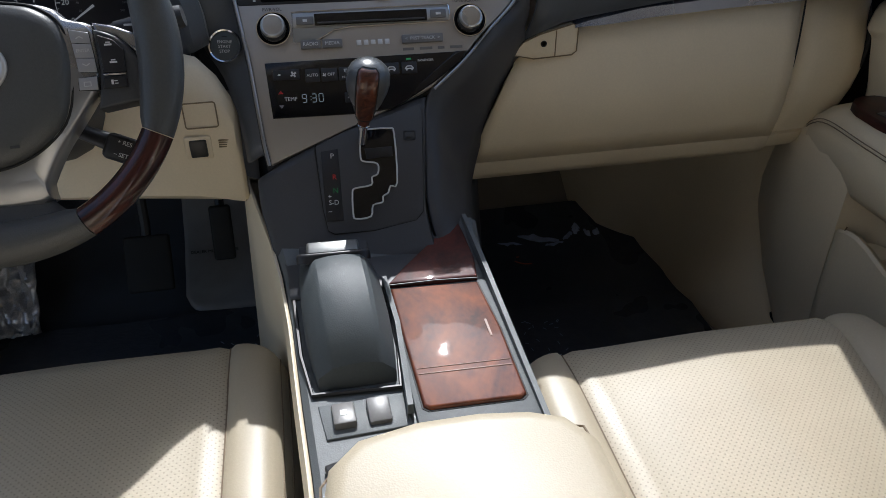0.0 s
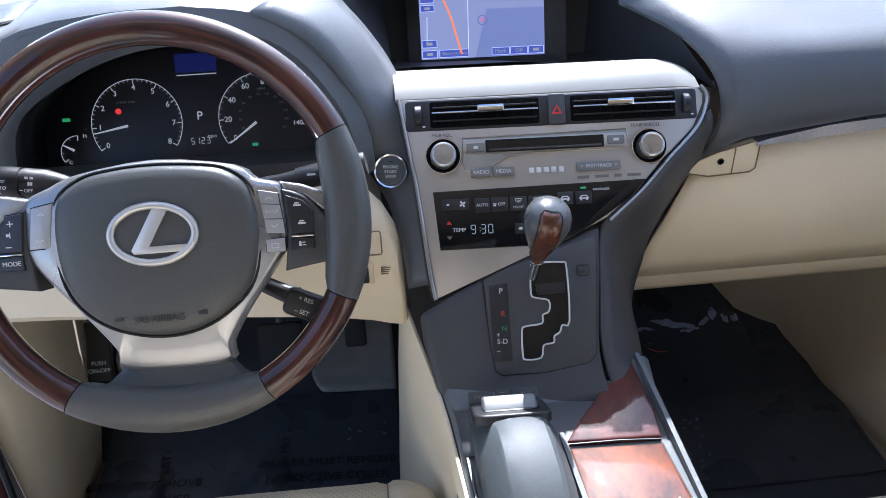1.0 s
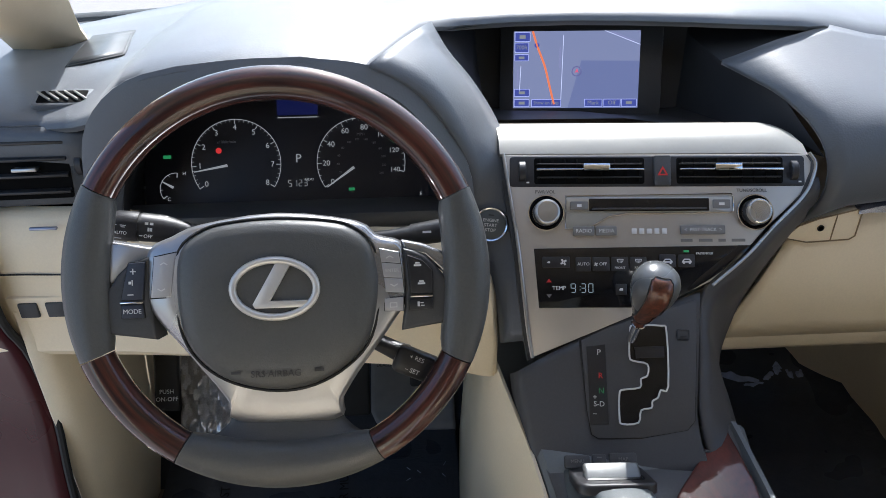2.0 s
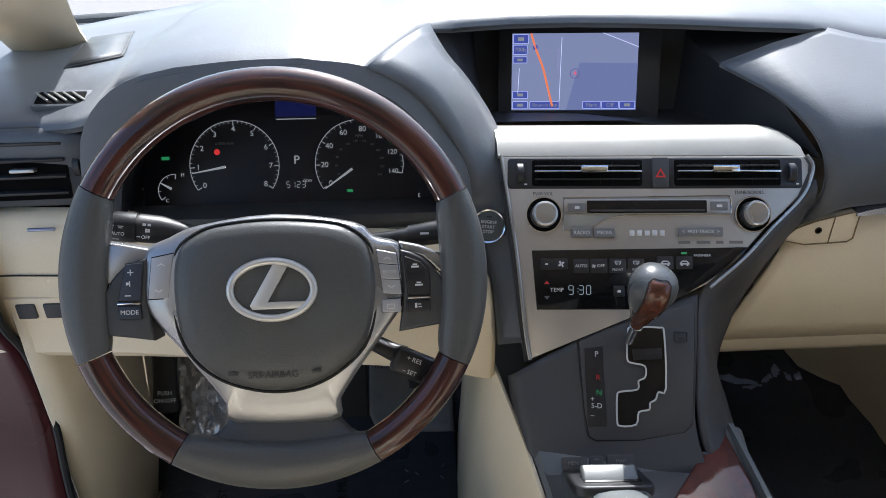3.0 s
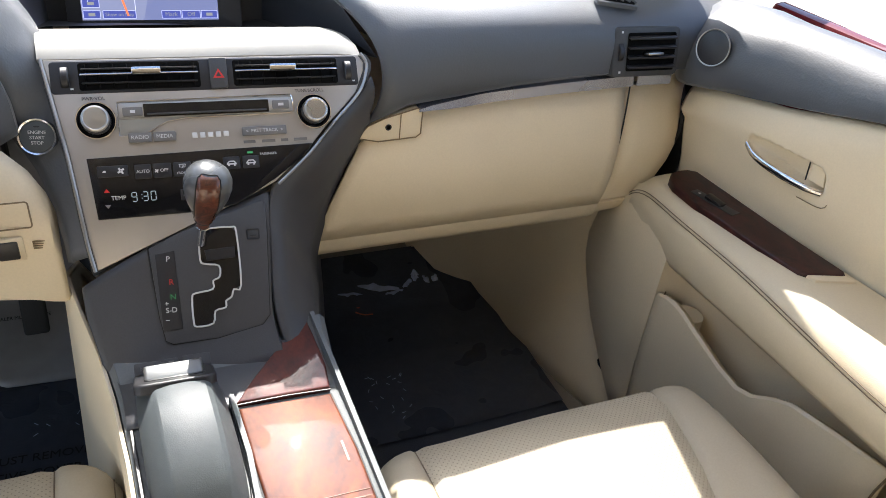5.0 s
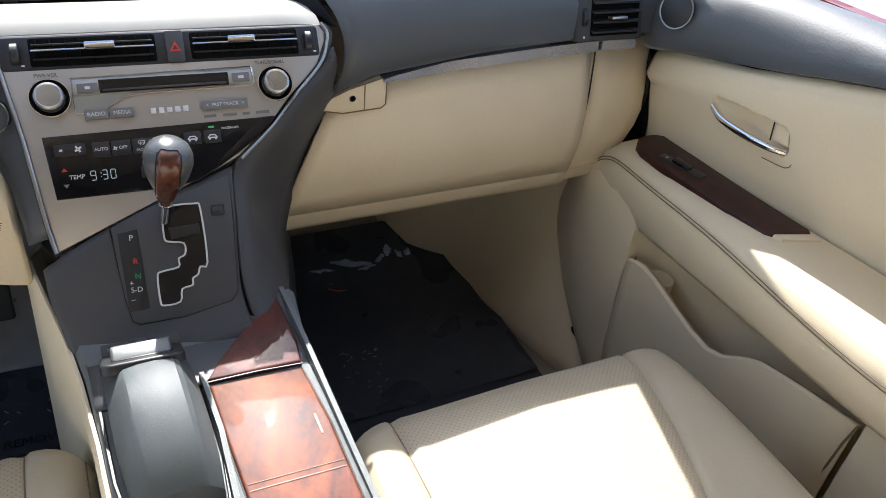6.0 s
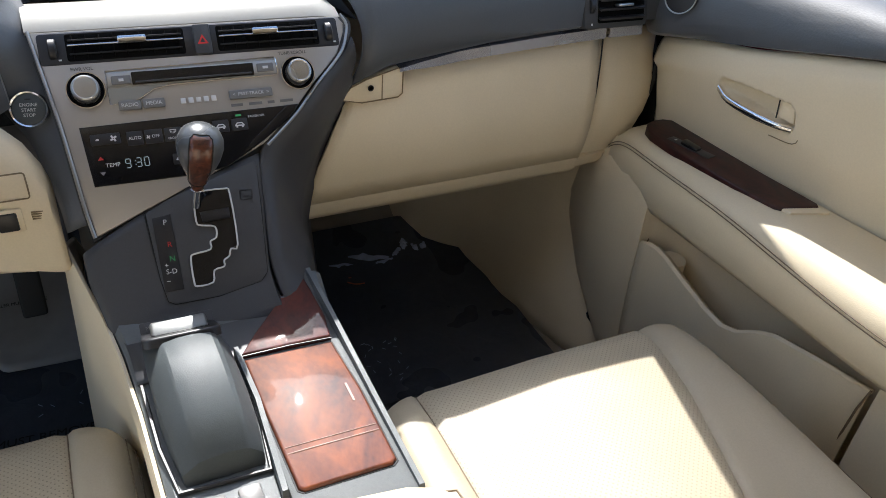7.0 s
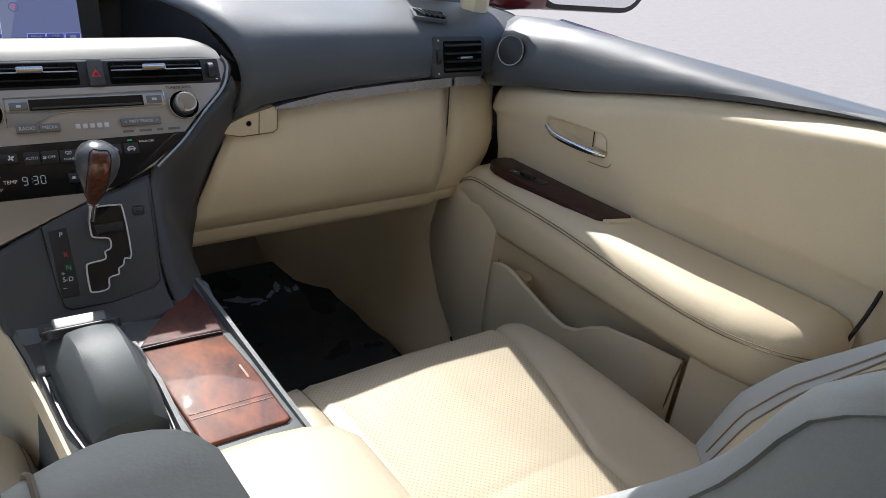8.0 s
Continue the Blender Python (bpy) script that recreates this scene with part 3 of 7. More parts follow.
shell("front", rows, 0.006, cream, glove, "smooth cream glovebox front", angle=60)
# end panel of the dash by the door
rows = []
for x, dy in ((0.602, 0.002), (0.64, 0.0), (0.69, 0.003), (0.715, 0.008), (0.730, 0.020), (0.740, 0.05)):
    rows.append([(x - max(0, 0.93 - z) ** 1.5 * 0.9, y + dy, z + (0.034 if z == 1.0 else 0.0)) for z, y in zip(zz, yy)])
shell("dash_end_panel", rows, 0.006, cream, dash, "cream panel closing the dash end")
# satin strip
rows = []
for i in range(20):
    x = 0.268 + (0.5975 - 0.268) * i / 19
    z = low(x)
    h = float(np.interp(x, [0.268, 0.30, 0.345, 0.45, 0.60], [0.004, 0.010, 0.0145, 0.0152, 0.0165]))
    rows.append([(x, 0.978, z + 0.001), (x, 0.9640, z - 0.001), (x, 0.9625, z - h), (x, 0.984, z - h - 0.002)])
part("trim_strip", loft(rows), bluetrim, dash, "satin metal trim strip")
rows = [[(x, 0.978, 1.050), (x, 0.962, 1.048), (x, 0.960, 1.0335), (x, 0.984, 1.030)] for x in (0.602, 0.62, 0.645, 0.662)]
part("trim_strip", loft(rows), bluetrim, dash, "satin metal trim strip")

# passenger footwell lining
lining = thing("footwell_lining", (0.6, 1.2, 0.45), "cream plastic kick panel lining the passenger footwell", "kick panel", kind="structure")
foot = [(1.56, 0.36), (1.334, 0.425), (1.279, 0.469), (1.244, 0.546), (1.17, 0.575), (1.06, 0.606), (0.90, 0.650), (0.86, 0.70)]
head = [(1.58, 0.38), (1.36, 0.445), (1.30, 0.49), (1.268, 0.552), (1.18, 0.612), (1.11, 0.655), (1.082, 0.676), (1.075, 0.73)]
rows = []
for z, k in ((0.40, 0.0), (0.45, 0.03), (0.50, 0.28), (0.54, 0.56), (0.58, 0.75), (0.64, 0.93), (0.70, 1.0), (0.76, 0.88), (0.82, 0.7), (0.92, 0.6)):
    rows.append([(xa + (xb - xa) * k, ya + (yb - ya) * k, z) for (ya, xa), (yb, xb) in zip(foot, head)])
shell("kick_panel", rows, 0.006, cream, lining, angle=75)
lining2 = thing("footwell_lining", (-0.7, 1.1, 0.45), "cream plastic kick panel lining the driver footwell", "kick panel", kind="structure")
rows = []
for z in (0.40, 0.47, 0.55, 0.65, 0.76, 0.86, 0.93):
    o = 0.035 * math.exp(-((z - 0.42) / 0.06) ** 2)
    rows.append([(-0.735 - o, 1.5, z), (-0.72 - o, 1.3, z), (-0.672 - o, 1.12, z), (-0.68 - o, 1.03, z), (-0.70 - o * 0.6, 0.965, z), (-0.722, 0.945, z)])
shell("kick_panel", rows, 0.006, cream, lining2, flip=True)
rows = [[(-0.50 + o, y, z) for y in (0.95, 0.6, 0.2, -0.2)] for z, o in ((0.41, -0.12), (0.44, -0.125), (0.45, -0.15), (0.45, -0.21), (0.43, -0.22), (0.36, -0.22))]
shell("sill_trim", rows, 0.006, cream, lining2, "cream door sill trim")

# ---- steering wheel ----
WN = Vector((0, -0.877, 0.48))
WM = basis((-0.3795, 0.7695, 1.0805), WN, -1.6)
wheel = thing("steering_wheel", (-0.3795, 0.7695, 1.0805), "wood and grey leather steering wheel with silver spokes", "steering wheel")


def rim_arc(a0, a1, swell, material, name, label):
    """A stretch of the rim: an oval section swept round the wheel, thicker towards the middle of a grip."""
    n = max(6, int(abs(a1 - a0) / 3))
    rows = []
    for i in range(n + 1):
        a = radians(a0 + (a1 - a0) * i / n)
        rr = 0.0150 + swell * math.sin(math.pi * i / n) ** 0.6
        R = 0.1858 - rr
        ring = []
        for j in range(14):
            t = 2 * math.pi * j / 14
            r = R + rr * math.cos(t)
            ring.append(WM @ Vector((r * math.cos(a), r * math.sin(a), 0.0155 * math.sin(t))))
        rows.append(ring)
    return part(name, loft(rows, True, True), material, wheel, label)


rim_arc(26, 153, 0.0, wheel_wood, "rim_top", "glossy dark wood rim section")
rim_arc(-24, 25.7, 0.0060, wheelskin, "rim_grip", "grey leather rim grip")
rim_arc(153.3, 203, 0.0060, wheelskin, "rim_grip", "grey leather rim grip")
rim_arc(203.3, 240, 0.0, wheel_wood, "rim_wood", "glossy dark wood rim section")
rim_arc(240.3, 299.7, 0.0062, wheelskin, "rim_bottom", "grey leather rim grip")
rim_arc(300, 335.7, 0.0, wheel_wood, "rim_wood", "glossy dark wood rim section")

# ---- passenger and driver seats ----


def seat(name, cx, y0, label):
    """Cushion with bolsters and a reclined backrest; cx: middle, y0: shift forwards."""
    s = thing(name, (cx, 0.35 + y0, 0.45), label, "car seat", "front seats")
    M = Matrix.Translation((cx, y0, 0))

    def skin(nm, us, vs, fn, material, lab=""):
        rows = [[M @ Vector(fn(u, v)) for u in us] for v in vs]
        return part(nm, loft(rows), material, s, lab, 60)

    outboard = 1 if cx > 0 else -1
    plump = 0.009 if cx > 0 else 0.0

    def bound(v, sg):
        """Where the insert ends on the side sg."""
        if sg != outboard:
            return 0.70
        return float(np.interp(v, [0.0, 0.45, 0.75, 0.95, 1.1], [0.34, 0.36, 0.58, 0.68, 0.68]))

    def top(u, v):
        """u: -1..1 across, v: 0 rear .. 1 front lip, beyond 1 down the front."""
        w = 0.247 - 0.012 * max(0, v - 0.8)
        x = u * w
        y = 0.13 + 0.535 * min(v, 1.0)
        round_off = max(0, abs(u) - 0.55) / 0.45
        y -= 0.04 * round_off ** 3 * min(1, max(0, v - 0.3) / 0.5)
        z = 0.742 - 0.012 * (v - 0.5)
        z += 0.008 * math.exp(-((abs(u) - 0.80) / 0.13) ** 2) - 0.006 * math.exp(-((abs(u) - bound(v, 1 if u > 0 else -1)) / 0.018) ** 2)
        z += 0.010 * max(0.0, 1 - abs(u) / bound(v, 1 if u > 0 else -1)) ** 0.7 * min(1, max(0, v) * 3) * max(0.0, 1 - max(0, v - 0.8) / 0.4) - 0.006
        z += plump * min(1.0, max(0.0, v - 0.3) / 0.5)
        if abs(u) > 0.86:
            z -= 0.050 * ((abs(u) - 0.86) / 0.14) ** 2.4
        z -= 0.008 * max(0, v - 0.85) ** 2 / 0.0225
        z -= 0.0015 * math.exp(-((v - 0.47) / 0.012) ** 2) * (abs(u) < bound(v, 1 if u > 0 else -1))
        if v > 1:
            d = v - 1
            y += 0.024 * math.sin(min(1, d / 0.2) * math.pi / 2) - 0.06 * max(0, d - 0.3)
            z -= 0.26 * d * min(1, 0.35 + d / 0.3)
        return (x, y, z)

    vs = list(np.linspace(0, 0.42, 6)) + list(np.linspace(0.44, 0.5, 6)) + list(np.linspace(0.53, 0.95, 14)) + [0.97, 1.0, 1.04, 1.1, 1.2, 1.35, 1.6, 2.0]
    mids = list(np.linspace(-1, 1, 29))
    rows = [[M @ Vector(top(t * bound(v, 1 if t > 0 else -1), v)) for t in mids] for v in vs]
    part("cushion_insert", loft(rows), leather_holes, s, "perforated cream leather insert", 60)
    for sg in (-1, 1):
        ks = (0.0, 0.04, 0.1, 0.2, 0.32, 0.45, 0.57, 0.69, 0.81, 0.90, 0.96, 1.0)
        rows = [[M @ Vector(top(sg * (bound(v, sg) + (1 - bound(v, sg)) * k), v)) for k in ks] + [M @ Vector((sg * 0.25, top(sg, v)[1], 0.60)), M @ Vector((sg * 0.245, top(sg, v)[1], 0.45))] for v in vs]
        part("bolster", loft(rows), leather, s, "smooth cream leather bolster", 60)

    def back(u, v):
        """u: -1..1 across, v: 0 bottom .. 1 shoulder."""
        y = float(np.interp(v, [0, 0.25, 0.5, 0.75, 0.9, 1.0, 1.15, 1.4], [0.235, 0.18, 0.125, 0.07, 0.03, -0.005, -0.05, -0.15]))
        edge = float(np.interp(v, [0, 0.25, 0.38, 0.5, 0.62, 0.73, 0.8, 0.86, 0.9, 0.95, 1.0, 1.15, 1.4], [0.33, 0.296, 0.255, 0.199, 0.146, 0.103, 0.082, 0.071, 0.064, 0.05, 0.028, -0.03, -0.14]))
        z = float(np.interp(v, [0, 0.25, 0.5, 0.75, 0.9, 1.0, 1.15, 1.4], [0.72, 0.84, 0.965, 1.09, 1.165, 1.200, 1.206, 1.19]))
        b = max(0, abs(u) - 0.62) / 0.38
        y += (edge - y) * math.sin(min(1, b * 1.12) * math.pi / 2)
        if abs(u) > 0.9:
            y -= 0.006 * ((abs(u) - 0.9) / 0.1) ** 2
        z -= 0.008 * min(1, max(0, v - 0.85) / 0.15) * max(0, abs(u) - 0.5) ** 2 * 4
        return (u * 0.243 * (1 - 0.05 * max(0, v - 0.7)) + (0.0 if cx > 0 else -0.012), y, z + (0.0 if cx > 0 else 0.010) * min(1, v * 2))

    vv = list(np.linspace(0, 1, 24)) + [1.05, 1.1, 1.15, 1.25, 1.4]
    skin("backrest_insert", list(np.linspace(-0.6, 0.6, 15)), vv, back, leather_holes, "perforated cream leather back insert")
    for sg in (-1, 1):
        us = [sg * a for a in (0.6, 0.63, 0.66, 0.69, 0.72, 0.74, 0.76)]
        rows = [[M @ Vector(back(u, v)) for u in us] for v in vv]
        part("backrest_bolster", loft(rows), leather, s, "cream leather back bolster with stitched edge", 60)
        rows = [[M @ Vector(back(sg * a, v)) for a in (0.76, 0.80, 0.84, 0.88, 0.92, 0.96, 0.99)] + [M @ Vector((back(sg, v)[0] * k, back(sg, v)[1] - d, back(sg, v)[2] - 0.4 * d)) for k, d in ((1.012, 0.006), (1.004, 0.008), (1.012, 0.012), (1.03, 0.05), (1.03, 0.14), (1.0, 0.22))] for v in vv]
        part("backrest_side", loft(rows), vinyl, s, "grey vinyl backrest side", 60)
    for sg in (-1, 1):
        for a in (0.765, 0.80):
            line = [M @ (Vector(back(sg * a, v)) + Vector((0, 0.0006, 0.0008))) for v in vv[2:]]
            part("seam", tube(line, 0.0011, 6), stitch, s, "stitched seam along the bolster edge")
        if sg != outboard:
            line = [M @ (Vector(top(sg * (bound(v, sg) + 0.002), v)) + Vector((0, 0, 0.0010))) for v in vs[:-4]]
            part("seam", tube(line, 0.0008, 5), stitch, s, "stitched cushion seam")
        for u in (0.935, 0.965):
            line = [M @ (Vector(top(sg * u, v)) + Vector((0, 0, 0.0008))) for v in vs[:-4]]
            part("seam", tube(line, 0.0007, 5), stitch, s, "stitched cushion seam")
    rows = [[M @ Vector((back(u, v)[0], back(u, v)[1] - 0.17 + 0.0 * abs(u) ** 6 - (0.0), back(u, v)[2] - 0.05)) for u in np.linspace(-1, 1, 9)] for v in vv]
    part("backrest_shell", loft(rows), leather, s, "", 60)
    part("seat_base", box((0.42, 0.42, 0.16), M @ T(0, 0.35, 0.53), 0.02), black, s, "black seat base")
    return s


seat("passenger_seat", 0.344, 0.0, "cream leather passenger seat with perforated cushion beside the console")
seat("driver_seat", -0.377, 0.10, "cream leather driver seat with perforated cushion behind the wheel")

# ---- console ----
console = thing("centre_console", (-0.02, 0.5, 0.42), "dark grey centre console with wood lid between the seats", "console")
rows = []
for y, xl, xr, zt in ((0.80, -0.137, 0.098, 0.846), (0.74, -0.128, 0.092, 0.836), (0.66, -0.122, 0.089, 0.832), (0.55, -0.117, 0.087, 0.831), (0.46, -0.112, 0.087, 0.830), (0.20, -0.105, 0.09, 0.828), (-0.1, -0.10, 0.09, 0.825)):
    rows.append([(xl - 0.02, y, 0.40), (xl - 0.002, y, zt - 0.006), (xl + 0.004, y, zt), (xr - 0.004, y, zt), (xr + 0.002, y, zt - 0.006), (xr + 0.02, y, 0.40)])
part("body", loft(rows, True, True), midgrey, console, "grained grey console body")
rows = []
for y, x, z in ((1.2, -0.155, 0.66), (1.05, -0.165, 0.80), (0.92, -0.169, 0.872), (0.86, -0.157, 0.86), (0.80, -0.143, 0.845), (0.74, -0.134, 0.834), (0.66, -0.127, 0.828), (0.55, -0.122, 0.827), (0.46, -0.117, 0.826), (0.2, -0.11, 0.824)):
    k = min(1, max(0, (y - 0.62) / 0.16))
    rows.append([(x + 0.002, y, z - 0.004), (x - 0.0015, y, z - 0.004), (x - 0.006, y, z - 0.02), (x + 0.02 - 0.036 * k, y, z - 0.05 + (0.71 - z) * k), (x + 0.03 - 0.046 * k, y, 0.66), (x + 0.03 - 0.06 * k, y, 0.40)])
shell("side_panel", rows, 0.006, cream, console, "cream plastic console side panel")
rows = []
for y, x, z in ((1.25, 0.20, 0.60), (1.05, 0.16, 0.78), (0.95, 0.128, 0.80), (0.86, 0.107, 0.79), (0.78, 0.100, 0.79), (0.66, 0.094, 0.79), (0.46, 0.092, 0.79), (0.2, 0.095, 0.79)):
    rows.append([(x - 0.004, y, z + 0.004), (x + 0.002, y, z), (x + 0.012, y, 0.66), (x + 0.025, y, 0.40)])
shell("side_panel", rows, 0.006, darkgrey, console, "grey console side panel", flip=True)

# armrest lid
lid = thing("armrest_lid", (0.0, 0.2, 0.83), "padded cream leather armrest lid on the console", "armrest")
pts = []
for x, y in ((-0.108, 0.05), (-0.108, 0.385), (-0.101, 0.422), (-0.078, 0.445), (-0.03, 0.455), (0.02, 0.455), (0.06, 0.449), (0.088, 0.437), (0.105, 0.41), (0.108, 0.05)):
    pts.append((x, y))
part("lid", plate(pts, 0.046, T(0, 0, 0.885), 0.018, 4), leather, lid, "padded cream leather top")
part("base", plate([(x * 0.96, y - 0.008) for x, y in pts], 0.012, T(0, 0, 0.8385), 0.002), darkgrey, lid, "dark grey lid base")
part("seam", tube(smooth_open([(x * 1.002, y + 0.001 * (y > 0.4), 0.862) for x, y in pts], 50), 0.0011, 5), stitch, lid, "stitched seam round the lid")

# ---- passenger door ----
door = thing("passenger_door", (0.74, 0.5, 0.45), "closed cream trimmed passenger door with padded armrest", "car door")
belt_low = lambda y: float(np.interp(y, [0.20, 0.333, 0.526, 0.611, 0.705, 0.798, 0.901, 1.01], [1.162, 1.151, 1.124, 1.108, 1.086, 1.062, 1.044, 1.015]))


def door_x(y, z):
    return float(np.interp(y, [0.245, 0.33, 0.46, 0.60, 0.71, 0.80, 0.88, 0.93, 0.97, 1.0], [0.80, 0.79, 0.775, 0.755, 0.738, 0.725, 0.72, 0.718, 0.72, 0.725]))


DN = Vector((-1, -0.22, 0)).normalized()
DM = basis((0.7235, 0.772, 0.998), DN) @ Matrix.Rotation(radians(8), 4, "Z")
# the handle's hollow, on the door face: x runs to the rear of the car
hollow = [(-0.062, 0.014), (-0.054, 0.023), (-0.02, 0.020), (0.03, 0.013), (0.056, 0.009), (0.064, 0.001), (0.066, -0.024), (0.058, -0.033), (0.03, -0.028), (-0.02, -0.013), (-0.058, 0.002)]


def hollow_depth(p):
    """How far the door face sinks at p, for the handle's hollow."""
    q = DM.inverted() @ Vector(p)
    inside, near = False, 1.0
    for (ax, ay), (bx, by) in zip(hollow, hollow[1:] + hollow[:1]):
        if (ay > q.y) != (by > q.y) and q.x < (bx - ax) * (q.y - ay) / (by - ay) + ax:
            inside = not inside
        f = max(0.0, min(1.0, ((q.x - ax) * (bx - ax) + (q.y - ay) * (by - ay)) / ((bx - ax) ** 2 + (by - ay) ** 2)))
        near = min(near, math.hypot(q.x - ax - f * (bx - ax), q.y - ay - f * (by - ay)))
    if not inside:
        return 0.0
    f = min(1.0, near / 0.007)
    return (0.006 + 0.014 * min(1.0, max(0.0, (q.x + 0.06) / 0.05))) * f * f * (3 - 2 * f)


ys = [0.985, 0.965, 0.93, 0.90, 0.87, 0.85] + [round(0.844 - 0.003 * i, 4) for i in range(50)] + [0.68, 0.65, 0.62, 0.58, 0.54, 0.50, 0.46, 0.42, 0.38, 0.34, 0.30, 0.27, 0.245]
rows = []
for y in ys:
    b = belt_low(y) - 0.001
    k = 1 + 1.4 * min(1, max(0, (0.66 - y) / 0.30))
    line = smooth_open([(door_x(y, z) + (0.012 if y > 0.97 else 0.0) - dx, y, z) for z, dx in ((b, -0.004), (b - 0.012, 0.008 * k), (b - 0.04, 0.014 * k), (0.97, 0.004 * k), (0.93, -0.006), (0.89, -0.016), (0.84, -0.02), (0.80, -0.02))], 90)
    rows.append([p - DN * hollow_depth(p) if 0.69 < y < 0.85 else p for p in line])
shell("upper_panel", rows, 0.004, cream, door, "cream padded upper door panel", angle=55)
rows = []
for y in [1.0, 0.975, 0.95, 0.90, 0.84, 0.76, 0.68, 0.60, 0.50, 0.40, 0.30, 0.20]:
    b = belt_low(min(y, 0.985))
    t = 1.158 - 0.012 * max(0, y - 0.9) / 0.1
    x0 = door_x(min(y, 0.97), b)
    bulge = 0.034 * math.exp(-((y - 0.93) / 0.07) ** 2)
    rows.append(smooth_open([(x0, y, b), (x0 - 0.012 - bulge * 0.7, y, b + 0.005), (x0 - 0.010 - bulge, y, b + 0.40 * (t - b)), (x0 + 0.003 - bulge * 0.8, y, b + 0.74 * (t - b)), (x0 + 0.032, y, t - 0.003), (x0 + 0.055, y, t - 0.004), (x0 + 0.07, y, t - 0.03)], 14))
shell("belt_pad", rows, 0.006, dashgrey, door, "dark grey soft pad along the window sill")
# armrest: a long padded beam
rows = []
for y, zt, zb, xi, rnd in ((1.005, 0.815, 0.79, 0.69, 0.01), (0.99, 0.845, 0.782, 0.668, 0.02), (0.965, 0.870, 0.78, 0.652, 0.03), (0.92, 0.886, 0.78, 0.645, 0.035), (0.82, 0.890, 0.784, 0.642, 0.035), (0.70, 0.890, 0.786, 0.642, 0.035),
                           (0.58, 0.888, 0.787, 0.642, 0.035), (0.46, 0.886, 0.788, 0.643, 0.035), (0.38, 0.887, 0.788, 0.648, 0.035), (0.32, 0.886, 0.79, 0.662, 0.035), (0.29, 0.88, 0.80, 0.69, 0.03), (0.275, 0.86, 0.82, 0.74, 0.02)):
    xo = door_x(y, 0.88) + 0.01
    rows.append([(xo, y, zt + 0.004), (xi + 0.06, y, zt + 0.004), (xi + 0.035, y, zt + 0.002), (xi + 0.015, y, zt - 0.008), (xi + 0.004, y, zt - 0.022), (xi, y, zt - 0.04), (xi + 0.002, y, (zt + zb) / 2 - 0.01), (xi + 0.008, y, zb + 0.012), (xi + 0.016, y, zb), (xo, y, zb)])
part("armrest", loft(rows, True, True), bounce_lit_leather, door, "padded cream leather armrest with a stitched edge, brightened for bounced light", 60)
# lower panel and pocket
rows = []
for y, x in ((1.094, 0.688), (1.082, 0.680), (1.03, 0.662), (0.96, 0.647), (0.90, 0.643), (0.868, 0.646), (0.848, 0.651), (0.842, 0.70), (0.80, 0.72), (0.70, 0.735), (0.55, 0.745), (0.447, 0.74), (0.437, 0.695), (0.30, 0.715), (0.22, 0.74)):
    rise = 0.015 * min(1, max(0, y - 0.82) / 0.03)
    rows.append([(x + 0.016, y - 0.05 * max(0, y - 0.95) / 0.12, 0.85 + rise * 0.6), (x + 0.004, y - 0.025 * max(0, y - 0.95) / 0.12, 0.832), (x, y, 0.80), (x, y, 0.74), (x, y, 0.66), (x + 0.004, y - 0.05 * max(0, y - 0.93) / 0.15, 0.56), (x + 0.006, y - 0.11 * max(0, y - 0.90) / 0.18, 0.51), (x + 0.012, y - 0.2 * max(0, y - 0.85) / 0.23, 0.44)])
shell("lower_panel", rows, 0.006, cream, door, "cream plastic lower door panel", angle=65)
rows = []
for y, zt in ((0.846, 0.732), (0.83, 0.738), (0.812, 0.739), (0.79, 0.734), (0.76, 0.722), (0.70, 0.700), (0.665, 0.693), (0.64, 0.700), (0.61, 0.722), (0.585, 0.735), (0.52, 0.745), (0.445, 0.752)):
    x = 0.655 + (0.81 - y) * 0.10
    rows.append([(x + 0.012, y, zt - 0.003), (x + 0.004, y, zt), (x, y, zt - 0.004), (x, y, 0.62), (x + 0.006, y, 0.52), (x + 0.01, y, 0.44)])
shell("map_pocket", rows, 0.006, cream, door, "cream plastic door pocket")
# door shell outside
bm = box((0.03, 1.12, 0.75), T(0.885, 0.46, 0.76), 0.012)
part("outer_skin", bm, redpaint, door, "red painted outer door skin")

# ---- driver side body opening ----
body = thing("body_side", (-0.80, 1.0, 0.4), "red painted body and door jamb with a black rubber seal", "car body", kind="structure")
pts = smooth_open([(-0.722, 0.90, 0.40), (-0.718, 0.925, 0.66), (-0.722, 0.952, 0.76), (-0.728, 0.955, 0.86), (-0.73, 0.93, 0.94), (-0.735, 0.955, 1.05), (-0.755, 1.02, 1.14)], 40)
part("door_seal", tube(pts, 0.005), rubber, body, "black rubber door seal")
rows = [[(p.x - a, p.y + b, p.z) for a, b in ((0.004, 0.0), (0.03, 0.006), (0.07, 0.02), (0.12, 0.035), (0.2, 0.05), (0.32, 0.07))] for p in pts]
shell("jamb", rows, 0.004, maroon, body, "glossy red painted door jamb")
part("sill", box((0.12, 1.3, 0.10), T(-0.80, 0.30, 0.36), 0.02), redpaint, body, "red painted door sill")

# ---- centre stack ----
SM = basis((0, 0.912, 1.025), (-0.047, -0.820, 0.570))
stack = thing("centre_stack", (0, 0.93, 0.92), "silver centre stack with air vents, radio and climate controls", "centre stack")


def mm(pts):
    return [(a / 1000, b / 1000) for a, b in pts]


out = [(-158, 91), (175, 91), (181, 82), (180, 72), (168, 46), (152, 30), (132, 12), (104, -18), (66, -50), (34, -65), (-47, -98), (-128, -131), (-133, -100), (-142, -13)]
part("fascia", plate(mm(out), 0.02, SM, 0.0015), silver, stack, "satin silver fascia panel")
